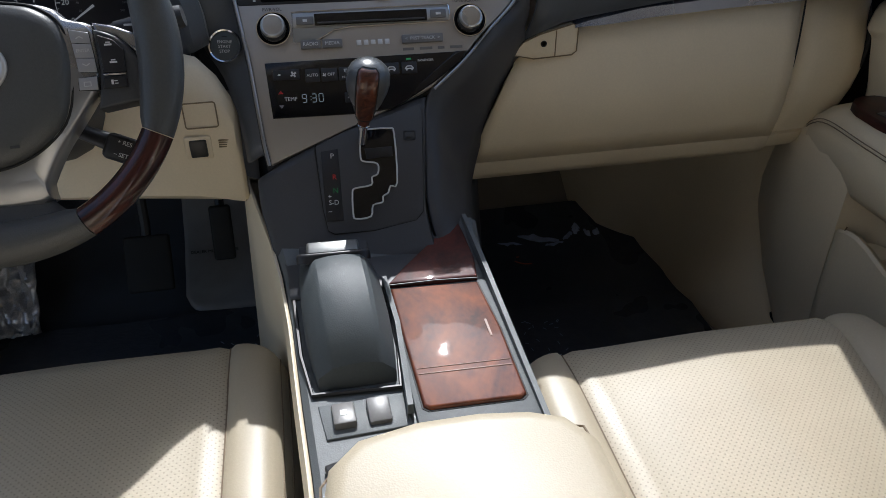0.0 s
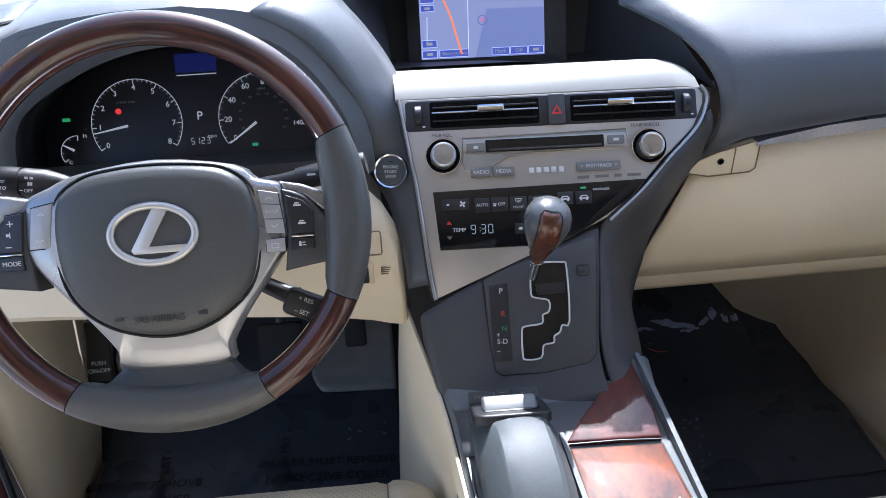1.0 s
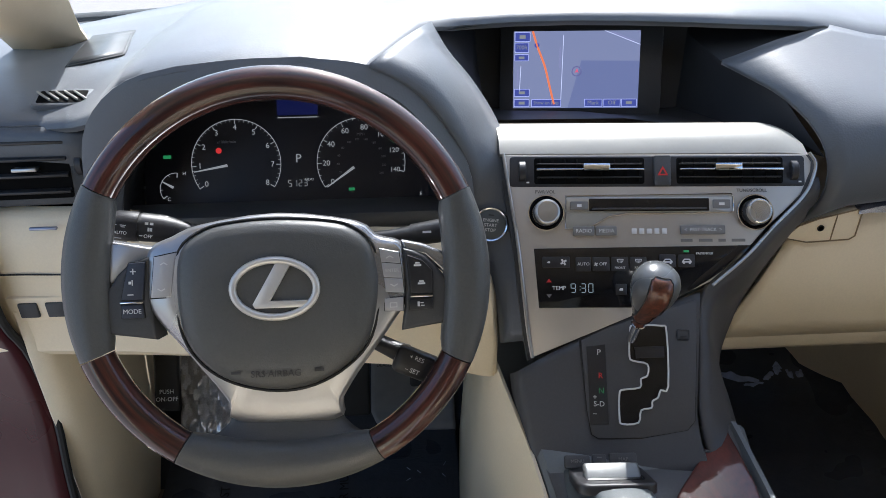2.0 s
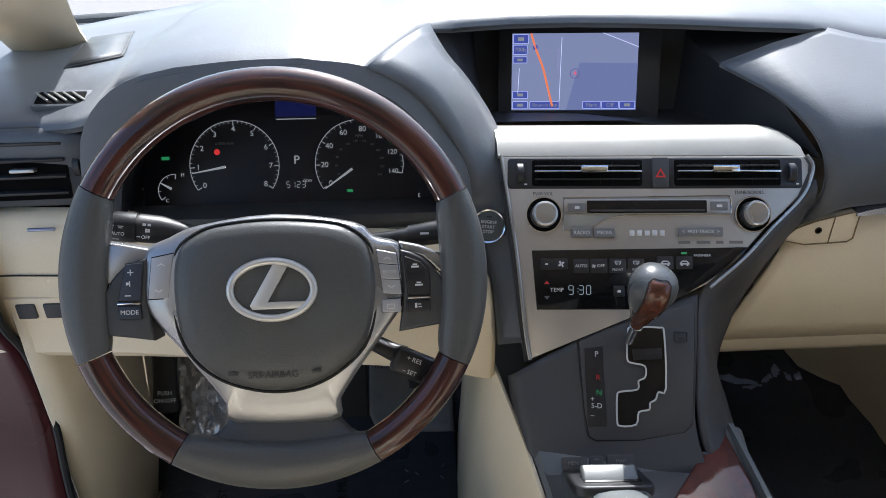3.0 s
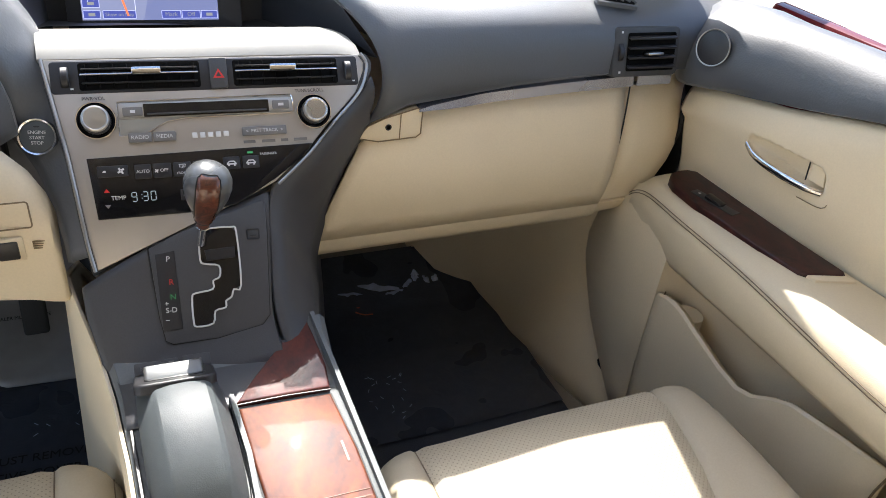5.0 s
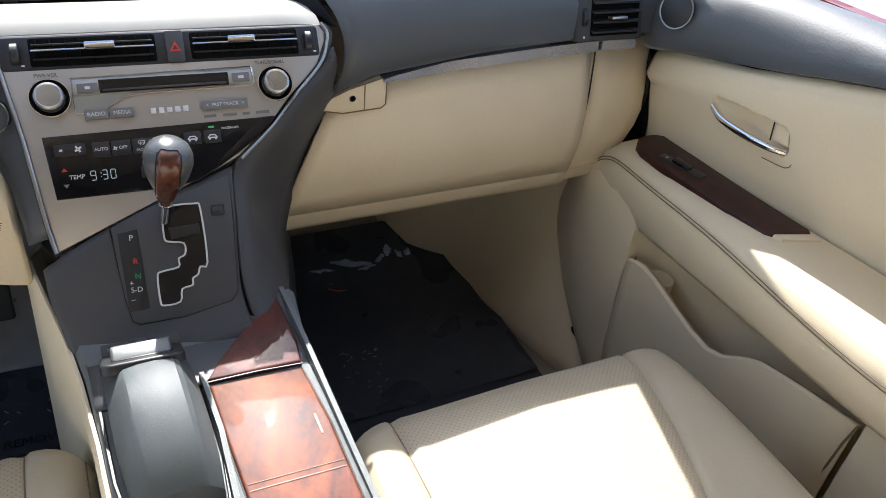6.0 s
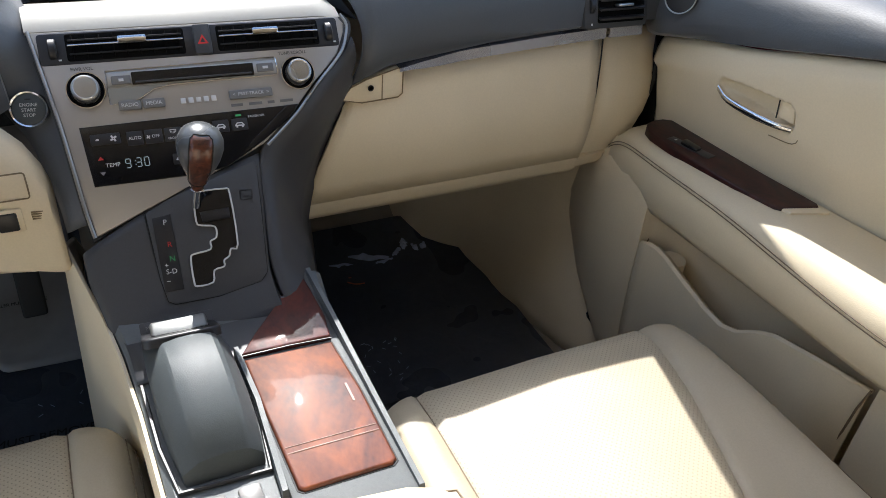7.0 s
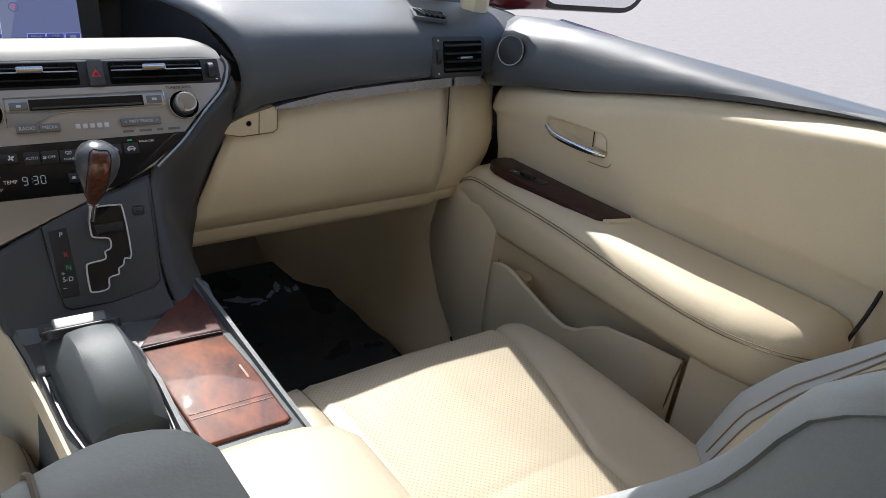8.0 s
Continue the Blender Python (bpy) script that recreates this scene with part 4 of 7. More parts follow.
part("backing", plate([(a / 1000 * 1.06, b / 1000 * 1.04) for a, b in out], 0.01, SM @ T(0.002, 0, -0.012)), darkgrey, stack, "dark grey backing of the fascia")
# bright ledge above the vents
rows = []
for i in range(25):
    f = i / 24
    x = -0.160 + 0.337 * f
    dy = -0.018 * f
    end = max(0, (f - 0.9) / 0.1) ** 2
    rows.append([(x - 0.003, 1.040 + dy * 0.9, 1.106 - 0.006 * end), (x - 0.002, 1.030 + dy, 1.1135 - 0.008 * end), (x, 1.010 + dy, 1.1155 - 0.008 * end), (x + 0.004 * f, 0.990 + dy - 0.001, 1.110 - 0.006 * end),
                 (x + 0.006 * f, 0.976 + dy, 1.0995 - 0.003 * end), (x + 0.006 * f, 0.977 + dy, 1.096)])
part("ledge", loft(rows), barsilver, stack, "bright silver ledge above the vents")
# slim bright edge along the right side
edge_pts = [SM @ Vector((a / 1000, b / 1000, 0.002)) for a, b in ((178, 92), (184, 82), (183, 70), (171, 45), (135, 9), (106, -22), (68, -54))]
part("edge_strip", tube(smooth_open(edge_pts, 40), 0.0018), satin, stack, "thin satin edge strip")
edge_pts = [SM @ Vector((a / 1000, b / 1000, 0.002)) for a, b in ((-160, 92), (-152, 40), (-144, -13), (-135, -100), (-130, -132))]
part("edge_strip", tube(smooth_open(edge_pts, 20), 0.002), satin, stack, "thin satin edge strip")


def vent(parent, m, x0, y0, x1, y1, bars=2, slats=9, depth=0.03):
    """A dark air outlet, its shaded depth put into black: housing, cross bars and upright slats behind."""
    v = part("air_vent", plate(between(x0, y0, x1, y1, 0.003), 0.006, m @ T(0, 0, 0.0012), 0.001), void, parent, "black air vent housing")
    for i in range(bars):
        y = y0 + (y1 - y0) * (i + 0.5) / bars
        part("vane", box((x1 - x0 - 0.006, 0.0016, 0.006), m @ T((x0 + x1) / 2, y, 0.001), 0.0006), rubber, v)
    for i in range(slats):
        x = x0 + (x1 - x0) * (i + 0.5) / slats
        part("slat", box((0.0016, abs(y1 - y0) - 0.004, 0.003), m @ T(x, (y0 + y1) / 2, 0.0012), 0.0005), void, v)
    return v


part("vent_surround", plate(between(-0.153, 0.055, 0.173, 0.089, 0.004), 0.01, SM @ T(0, 0, 0.0006), 0.001), black, stack, "black vent surround")
for x0, x1, tx in ((-0.126, -0.004, -0.059), (0.031, 0.149, 0.085)):
    v = vent(stack, SM, x0, 0.058, x1, 0.0875)
    part("chrome_line", box((x1 - x0 - 0.004, 0.0022, 0.004), SM @ T((x0 + x1) / 2, 0.0735, 0.006), 0.0008), chrome, v, "thin chrome vane edge")
    part("tab", box((0.030, 0.0085, 0.010), SM @ T(tx, 0.0755, 0.0085), 0.002), chrome, v, "chrome vent tab")
for x in (-0.139, 0.161):
    w = part("thumbwheel", lathe([(0.011, -0.004), (0.012, -0.003), (0.012, 0.003), (0.011, 0.004)], SM @ T(x, 0.0725, -0.004) @ Matrix.Rotation(radians(90), 4, "Y"), 24), black, stack, "dark vent thumbwheel")
    part("mark", box((0.003, 0.0016, 0.0004), SM @ T(x + 0.006, 0.060, 0.0016)), white, w)
hz = part("hazard_button", plate(between(0.006, 0.056, 0.0245, 0.0895, 0.002), 0.008, SM @ T(0, 0, 0.004), 0.0012), darkgrey, stack, "grey hazard light button")
red_mark = mat("red_print", (0.55, 0.03, 0.03), 0.4)
tri_o, tri_i = [(-0.006, -0.0045), (0.006, -0.0045), (0, 0.006)], [(-0.003, -0.0028), (0.003, -0.0028), (0, 0.0026)]
bm = bmesh.new()
for k in range(3):
    a, b, c, d = tri_o[k], tri_o[(k + 1) % 3], tri_i[(k + 1) % 3], tri_i[k]
    bm.faces.new([bm.verts.new(SM @ Vector((0.0152 + q[0], 0.0715 + q[1], 0.0044))) for q in (a, b, c, d)])
part("warning_triangle", bm, red_mark, hz, "red warning triangle")
# radio
RM = SM @ T(0, 0, 0.0008)
sur = [(-92, 45), (91, 47), (93, 44), (93, 28), (88, 26), (-24, 25), (-44, 22), (-62, 12), (-78, 8), (-92, 9)]
part("disc_surround", plate(mm(sur), 0.004, RM, 0.0012), barsilver, stack, "bright disc player surround")
part("disc_panel", plate(between(-0.091, 0.0265, 0.092, 0.0435, 0.002), 0.004, SM @ T(0, 0, 0.0016), 0.0008), satin, stack, "grey disc player panel")
part("disc_surround_edge", tube([SM @ Vector((a / 1000, b / 1000, 0.0012)) for a, b in sur], 0.0008, 6, True), chrome, stack, "bright edge of the disc surround")
part("disc_slot", plate(between(-0.066, 0.0280, 0.066, 0.0418, 0.001), 0.004, SM @ T(0, 0, 0.0022)), gloss, stack, "black disc slot")
part("slot_lip", box((0.126, 0.002, 0.003), SM @ T(0, 0.0305, 0.003), 0.0006), darkgrey, stack)


def key(parent, x0, y0, x1, y1, text="", size=0.005, material=None, m=SM, lift=0.0032, mark=None, name="button"):
    b = part(name, plate(between(x0, y0, x1, y1, 0.0012), 0.003, m @ T(0, 0, lift), 0.0007), material or button, parent)
    if text:
        low_by = 0.0042 if text in ("FRONT", "REAR") else 0.0
        words("legend", text, m @ T((x0 + x1) / 2 + (0.002 if text == "OFF" else 0.0), (y0 + y1) / 2 - low_by, lift + 0.0002), size, white, b)
    if mark:
        part("symbol", box((*mark, 0.0003), m @ T((x0 + x1) / 2, (y0 + y1) / 2, lift + 0.0002)), white, b)
    return b


key(stack, -0.087, 0.0292, -0.067, 0.0388, mark=(0.005, 0.003))
key(stack, 0.070, 0.0305, 0.089, 0.0405, mark=(0.006, 0.003))
key(stack, -0.084, 0.001, -0.0608, 0.0112, "RADIO", 0.0058)
key(stack, -0.0592, 0.001, -0.036, 0.0112, "MEDIA", 0.0058)
key(stack, 0.034, 0.002, 0.083, 0.012, "<  PRST·TRACK  >", 0.0052)
for i, w in enumerate((0.0055, 0.0055, 0.0055, 0.0055, 0.0055)):
    part("maker_mark", box((w, 0.0062 if i != 2 else 0.0055, 0.0008), SM @ T(-0.0165 + 0.0083 * i, 0.0058, 0.0006), 0.0004), white, stack, "pale raised maker mark")
for i, w in enumerate((0.013, 0.015, 0.008, 0.015)):
    part("small_mark", box((w, 0.0032, 0.0003), SM @ T((0.041, 0.062, 0.080, 0.098)[i], -0.0045, 0.0003)), button, stack, "small grey format marks")
dim = mat("grey_print", (0.08, 0.075, 0.07), 0.5)
words("legend", "PWR·VOL", SM @ T(-0.114, 0.0495, 0.0002), 0.0052, dim, stack)
words("legend", "TUNE/SCROLL", SM @ T(0.114, 0.0505, 0.0002), 0.0052, dim, stack)
for x in (-0.1135, 0.1165):
    kn = part("knob", lathe([(0.0140, 0.0), (0.0140, 0.010), (0.0132, 0.0125), (0.0118, 0.0132), (0.0110, 0.0126), (0.0, 0.0130)], SM @ T(x, 0.0262, 0.003), 40), satin, stack, "turned satin metal knob")
    part("bezel", lathe([(0.0195, 0.0), (0.0195, 0.0022), (0.0185, 0.0032), (0.0165, 0.0022), (0.0145, 0.0)], SM @ T(x, 0.0262, 0.0), 40), gloss, kn, "dark knob bezel")
    part("bezel_ring", tube([SM @ T(x, 0.0262, 0.0026) @ Vector((0.0192 * math.cos(a), 0.0192 * math.sin(a), 0)) for a in np.linspace(0, 2 * math.pi, 41)[:-1]], 0.0009, 6, True), chrome, kn, "thin chrome ring")
    part("grip_ring", lathe([(0.0142, 0.0), (0.0144, 0.004), (0.0144, 0.0085), (0.0142, 0.009)], SM @ T(x, 0.0262, 0.003), 40), darkgrey, kn, "dark knurled side")
# climate panel
cl = [(-127, -13), (109, -10), (100, -22), (91, -29), (63, -48), (40, -62), (19, -73), (-10, -78), (-122, -78)]
clim = part("climate_panel", plate(mm(cl), 0.004, SM @ T(0, 0, 0.001), 0.0008), gloss, stack, "gloss black climate control panel")
CB = [(-0.118, -0.034, -0.088, -0.022, ""), (-0.0815, -0.038, -0.065, -0.0225, "AUTO"), (-0.063, -0.038, -0.0445, -0.0225, "OFF"), (-0.0425, -0.038, -0.024, -0.0225, "FRONT"), (-0.022, -0.038, -0.004, -0.0225, "REAR"),
      (0.010, -0.034, 0.028, -0.020, ""), (0.031, -0.034, 0.049, -0.020, "")]
for x0, y0, x1, y1, tx in CB:
    key(clim, x0, y0, x1, y1, tx, 0.0048 if tx != "FRONT" and tx != "REAR" else 0.0036, black, lift=0.0024)


def icon(kind, x, y, s, parent):
    """Small printed pictogram on the climate panel."""
    m, bm = SM @ T(x, y, 0.0027), bmesh.new()
    if kind == "fan":
        for a in range(4):
            box((s * 0.42, s * 0.26, 0.0002), m @ Matrix.Rotation(a * math.pi / 2 + 0.4, 4, "Z") @ T(s * 0.28, s * 0.06), bm=bm)
    elif kind == "car":
        box((s, s * 0.14, 0.0002), m @ T(0, -s * 0.12), bm=bm)
        box((s * 0.55, s * 0.12, 0.0002), m @ T(0, s * 0.16), bm=bm)
        for sg in (-1, 1):
            box((s * 0.12, s * 0.34, 0.0002), m @ T(sg * s * 0.36, s * 0.02) @ Matrix.Rotation(sg * 0.7, 4, "Z"), bm=bm)
            box((s * 0.18, s * 0.16, 0.0002), m @ T(sg * s * 0.30, -s * 0.26), bm=bm)
    elif kind == "screen":
        box((s * 0.9, s * 0.10, 0.0002), m @ T(0, s * 0.34), bm=bm)
        for sg in (-1, 1):
            box((s * 0.10, s * 0.5, 0.0002), m @ T(sg * s * 0.42, s * 0.12) @ Matrix.Rotation(-sg * 0.25, 4, "Z"), bm=bm)
        for a in (-0.2, 0.0, 0.2):
            box((s * 0.07, s * 0.4, 0.0002), m @ T(a * s, -s * 0.05), bm=bm)
    else:
        box((s * 0.6, s * 0.5, 0.0002), m, bm=bm)
        box((s * 0.25, s * 0.2, 0.0002), m @ T(-s * 0.35, -s * 0.1), bm=bm)
    return part("symbol", bm, white, parent)


for kind, x, y, sz in (("seat", -0.111, -0.028, 0.0042), ("fan", -0.095, -0.028, 0.0075), ("fan", -0.0595, -0.0305, 0.0045), ("screen", -0.033, -0.0275, 0.0070), ("screen", -0.013, -0.0275, 0.0070), ("car", 0.019, -0.027, 0.0105), ("car", 0.040, -0.027, 0.0105), ("seat", -0.032, -0.058, 0.0055)):
    icon(kind, x, y, sz, clim)
glow_green, glow_red, glow_white, glow_blue = glow("green_lamp", (0.1, 1.0, 0.35), 0.08), glow("red_lamp", (1.0, 0.05, 0.05), 0.22), glow("dial_white", (0.9, 0.95, 1.0), 0.11), glow("blue_lamp", (0.05, 0.08, 0.6), 0.03)
part("indicator", box((0.006, 0.0022, 0.0004), SM @ T(0.040, -0.0165, 0.0014)), glow_green, clim, "green indicator lamp")
words("legend", "PASSENGER", SM @ T(0.060, -0.019, 0.0013), 0.0036, white, clim)
part("arrow", plate([(-0.003, -0.002), (0.003, -0.002), (0, 0.002)], 0.0006, SM @ T(-0.111, -0.048, 0.0018)), red_mark, clim)
part("arrow", plate([(0, -0.002), (0.003, 0.002), (-0.003, 0.002)], 0.0006, SM @ T(-0.111, -0.065, 0.0018)), bluetrim, clim)
words("legend", "TEMP", SM @ T(-0.100, -0.0565, 0.0013), 0.0062, white, clim)


def digits(text, m, h, material, parent):
    """Seven-segment figures."""
    seg = {"0": "abcdef", "1": "bc", "2": "abged", "3": "abgcd", "5": "afgcd", "9": "abcdfg", "P": "abefg"}
    bars = {"a": (0, 1, 1, 0), "b": (1, 0.5, 0, 1), "c": (1, -0.5, 0, 1), "d": (0, -1, 1, 0), "e": (-1, -0.5, 0, 1), "f": (-1, 0.5, 0, 1), "g": (0, 0, 1, 0)}
    w, x, bm = h * 0.25, 0.0, bmesh.new()
    for ch in text:
        if ch == ":":
            for s in (-1, 1):
                box((h * 0.1, h * 0.1, 0.0003), m @ T(x - w * 0.2, s * h * 0.2), bm=bm)
            x += h * 0.32
            continue
        for s in seg[ch]:
            px, py, horiz, _ = bars[s]
            box((w * 1.6, h * 0.09, 0.0003) if horiz else (h * 0.09, h * 0.42, 0.0003), m @ T(x + px * w, py * h * 0.5), bm=bm)
        x += h * 0.85
    return part("digits", bm, material, parent, "glowing seven-segment figures")


glow_clock = glow("clock_glow", (0.65, 0.85, 0.9), 0.12)
digits("9:30", SM @ T(-0.0845, -0.0565, 0.0014), 0.0095, glow_clock, clim)
key(clim, -0.038, -0.064, -0.026, -0.052, "", 0.004, black, lift=0.0024)
key(clim, -0.022, -0.064, -0.010, -0.052, "", 0.004, black, lift=0.0024, mark=(0.003, 0.004))
gt = [(111, -10), (97, -10), (52, -46), (40, -58), (44, -60), (66, -47), (94, -28), (104, -19)]
part("gloss_corner", plate(mm(gt), 0.002, SM @ T(0, 0, 0.0018), 0.0008), gloss, clim, "shiny corner strip of the climate panel")

# ---- shift panel ----
HM = basis((-0.02, 0.825, 0.91), (-0.086, -0.743, 0.664))
shifter = thing("gear_selector", (-0.02, 0.8, 0.83), "gear selector with wood and leather knob in a stepped gate", "gear selector")
# console face: one skin, rolled over at its outer edge and running out into the console top
rows = []
for f in np.linspace(0, 1, 15):
    xl = float(np.interp(f, [0, 0.25, 0.6, 1.0], [-131, -128, -117, -107]))
    yl = -6 - 124 * f
    xr = float(np.interp(f, [0, 0.3, 0.7, 0.85, 1.0], [67, 65, 61, 63, 70]))
    yr = 86 - 186 * f
    run = 0.012 * max(0.0, f - 0.75) / 0.25
    row = []
    for g, h in ((-0.03, -60), (-0.012, -24), (-0.002, -9), (0.012, -4.2), (0.04, -2.6), (0.10, -2.2), (0.2, -2.2), (0.35, -2.2), (0.5, -2.2), (0.65, -2.2), (0.8, -2.2), (0.93, -2.3), (1.0, -3.2), (1.012, -9)):
        row.append(HM @ Vector(((xl + (xr - xl) * g) / 1000, (yl + (yr - yl) * g + 7.0 * (1 - f) ** 2 * 4 * max(0.0, g) * max(0.0, 1 - g)) / 1000, h / 1000)) + Vector((0, -run, run * 0.3)))
    rows.append(row)
shell("surround", rows, 0.004, shiftgrey, shifter, "grained grey console face", flip=True, angle=60)
rows = []
for g in np.linspace(0, 1, 12):
    x = -0.128 + 0.180 * g
    rows.append(smooth_open([HM @ Vector((x + 0.022, -0.082, -0.0030)), HM @ Vector((x + 0.022, -0.096, -0.0030)), (x + 0.002, 0.742, 0.8385), (x + 0.004, 0.690, 0.8366)], 14))
shell("apron", rows, 0.003, shiftgrey, shifter, "grey curve from the console face to its top", flip=True, angle=60)
panel = [(-63, 30), (-34, 44), (3, 58), (40, 70), (61, 77), (63, 70), (62, 36), (58, -52), (50, -62), (2, -72), (-44, -74), (-51, -70), (-56, -45)]
part("gate_panel", plate(mm(panel), 0.006, HM, 0.0012), shiftgrey, shifter, "grey gate panel")
part("seam", tube([HM @ Vector((a / 1000, b / 1000, -0.0016)) for a, b in [(-64.5, 32)] + panel[5:] + [(-64.5, 32)]], 0.0009), rubber, shifter, "dark panel joint")
strip = part("range_strip", plate(mm([(-57, 23), (-37, 26), (-33, -59), (-53, -60)]), 0.003, HM @ T(0, 0, 0.0012), 0.0006), black, shifter, "black lettered range strip")
for ch, x, y, mt in (("P", -44, 17, white), ("R", -42, -8, red_mark), ("N", -41, -24, None), ("S-D", -43.5, -38, white), ("+", -48, -31, white), ("–", -48, -48, white)):
    words("letter", ch, HM @ T(x / 1000, y / 1000, 0.0014), 0.0085 if len(ch) == 1 and ch not in "+–" else 0.0078, mt or glow_green, strip)
gate = [(-10, 42), (-6, 47), (23, 48), (29, 41), (30, -17), (22, -21), (19, -29), (13, -33), (12, -40), (1, -43), (-2, -56), (-19, -58), (-22, -52), (-22, -27), (-18, -22), (0, -19), (1, -10), (8, -6), (8, 6), (-6, 9), (-11, 14)]
part("gate_slot", plate(mm(gate), 0.004, HM @ T(0, 0, 0.0014)), gloss, shifter, "black shift gate")
gate_line = [tuple(p) for p in smooth_closed([Vector((a / 1000, b / 1000, 0.0016)) for a, b in gate], 3)]
part("gate_trim", tube([HM @ Vector(p) for p in gate_line], 0.0010, 6, True), white, shifter, "thin pale gate outline")
part("gate_ledge", plate(mm([(-6, 24), (26, 26), (26, 14), (-4, 12)]), 0.004, HM @ T(0, 0, 0.0035), 0.001), black, shifter, "black sliding cover")
part("release_cover", plate(between(0.041, 0.034, 0.053, 0.0435, 0.0012), 0.003, HM @ T(0, 0, 0.0008), 0.0006), darkgrey, shifter, "small square cover")
part("release_frame", tube([HM @ Vector((a, b, 0.0008)) for a, b in between(0.0405, 0.0335, 0.0535, 0.044, 0.0012)], 0.0005, 5, True), black, shifter)
part("slot", box((0.007, 0.0016, 0.0006), HM @ T(0.047, 0.037, 0.001)), black, shifter)
# lever and knob
base, topk = Vector((-0.0265, 0.846, 0.935)), Vector((-0.014, 0.828, 1.033))
axis = (topk - base).normalized()
part("lever", tube([base, base + axis * 0.05], [0.0055, 0.0042], 12), chrome, shifter, "chrome lever")
KM = basis(base + axis * 0.035, axis, 0, (0, 1, 0))


def knob_ring(h, rx, ry, n=24):
    return [KM @ Vector((rx * math.cos(2 * math.pi * j / n), ry * math.sin(2 * math.pi * j / n), h)) for j in range(n)]


prof = [(0.0, 0.0085), (0.004, 0.0105), (0.013, 0.0140), (0.024, 0.0188), (0.035, 0.0225), (0.046, 0.0245), (0.055, 0.0238), (0.062, 0.0208), (0.067, 0.0155), (0.0698, 0.008), (0.0705, 0.002)]
knob_grey = mat("knob_grey", (0.075, 0.08, 0.083), 0.26, vary=0.05, bump=0.15, bump_scale=900, spec=0.6)
kn = part("knob", loft([knob_ring(h, r, r * 1.05) for h, r in prof], True, True), knob_grey, shifter, "smooth grey leather knob", 70)
faces_back = (KM.to_3x3() @ Vector((0, 1, 0))).y < 0
turn_k = 1 if faces_back else -1
TURN = -0.16 if (KM.to_3x3() @ Vector((1, 0, 0))).x > 0 else 0.16


def on_knob(h, a, lift):
    """A point of the knob's skin at height h, a radians round from the middle of its rear face."""
    r = float(np.interp(h, [q[0] for q in prof], [q[1] for q in prof]))
    a += TURN
    return KM @ Vector(((r + lift) * math.sin(a), turn_k * (r * 1.05 + lift) * math.cos(a), h))


def inlay_half(h):
    r = float(np.interp(h, [q[0] for q in prof], [q[1] for q in prof]))
    reach = float(np.interp(h, [0.0, 0.012, 0.03, 0.06, 0.0655, 0.068], [0.0100, 0.0098, 0.0108, 0.0112, 0.0105, 0.0075]))
    return math.asin(min(0.97, reach / r))


hs = [0.001, 0.004, 0.008, 0.012, 0.018, 0.024, 0.031, 0.038, 0.045, 0.051, 0.056, 0.060, 0.063, 0.0655, 0.0672, 0.068]
rows = [[on_knob(h, inlay_half(h) * q, 0.0012 - 0.001 * abs(q) ** 6) for q in np.linspace(-1, 1, 13)] for h in hs]
part("wood_inlay", loft(rows), knob_wood, kn, "glossy dark wood inlay", 70)
border = [on_knob(h, -inlay_half(h) - 0.03, 0.0002) for h in hs] + [on_knob(0.0686, q * 0.6, 0.0002) for q in (-0.8, -0.3, 0.3, 0.8)] + [on_knob(h, inlay_half(h) + 0.03, 0.0002) for h in hs[::-1]]
part("inlay_joint", tube(border, 0.0007, 5), rubber, kn, "dark joint round the inlay")
part("neck", loft([knob_ring(h, r, r) for h, r in ((-0.010, 0.0062), (-0.004, 0.0078), (0.0, 0.0088))], True, True), knob_wood, kn, "dark wood neck")
part("collar", tube(knob_ring(0.0, 0.0093, 0.0096), 0.0008, 6, True), rubber, kn, "dark ring at the neck")
part("gaiter_ring", tube(knob_ring(-0.010, 0.0064, 0.0066), 0.0012, 6, True), chrome, kn, "chrome collar")

# ---- console top ----
palm = thing("palm_rest", (-0.07, 0.64, 0.83), "grey padded palm rest with a silver pointer slider", "palm rest")
rows = []
for y, xl, xr, zt in ((0.762, -0.112, -0.036, 0.834), (0.755, -0.113, -0.035, 0.846), (0.74, -0.1135, -0.034, 0.851), (0.72, -0.1135, -0.033, 0.862), (0.70, -0.1135, -0.032, 0.879), (0.68, -0.1135, -0.031, 0.889), (0.65, -0.113, -0.030, 0.892), (0.62, -0.112, -0.029, 0.889),
                      (0.59, -0.109, -0.029, 0.879), (0.57, -0.106, -0.030, 0.866), (0.557, -0.104, -0.031, 0.852), (0.551, -0.103, -0.032, 0.834)):
    c, w = (xl + xr) / 2, (xr - xl) / 2
    h = zt - 0.826
    rows.append([(c - w, y, 0.826), (c - w * 0.985, y, 0.826 + h * 0.50), (c - w * 0.95, y, 0.826 + h * 0.58), (c - w * 0.60, y, 0.826 + h * 0.955), (c - w * 0.52, y, zt - 0.0004), (c - w * 0.2, y, zt + 0.0018), (c + w * 0.15, y, zt + 0.0022), (c + w * 0.55, y, zt + 0.0002), (c + w * 0.66, y, 0.826 + h * 0.95), (c + w * 0.95, y, 0.826 + h * 0.60), (c + w * 0.985, y, 0.826 + h * 0.50), (c + w, y, 0.826)])
part("pad", loft(rows, True, True), padgrey, palm, "smooth grey palm pad with bevelled flanks", 24)
slider_metal = mat("slider_metal", (0.15, 0.154, 0.15), 0.38, metal=0.5, vary=0.03, grain=1500)
SB = T(-0.0745, 0.712, 0.8695) @ pose(0, 0, 0, -33, 0, -2)
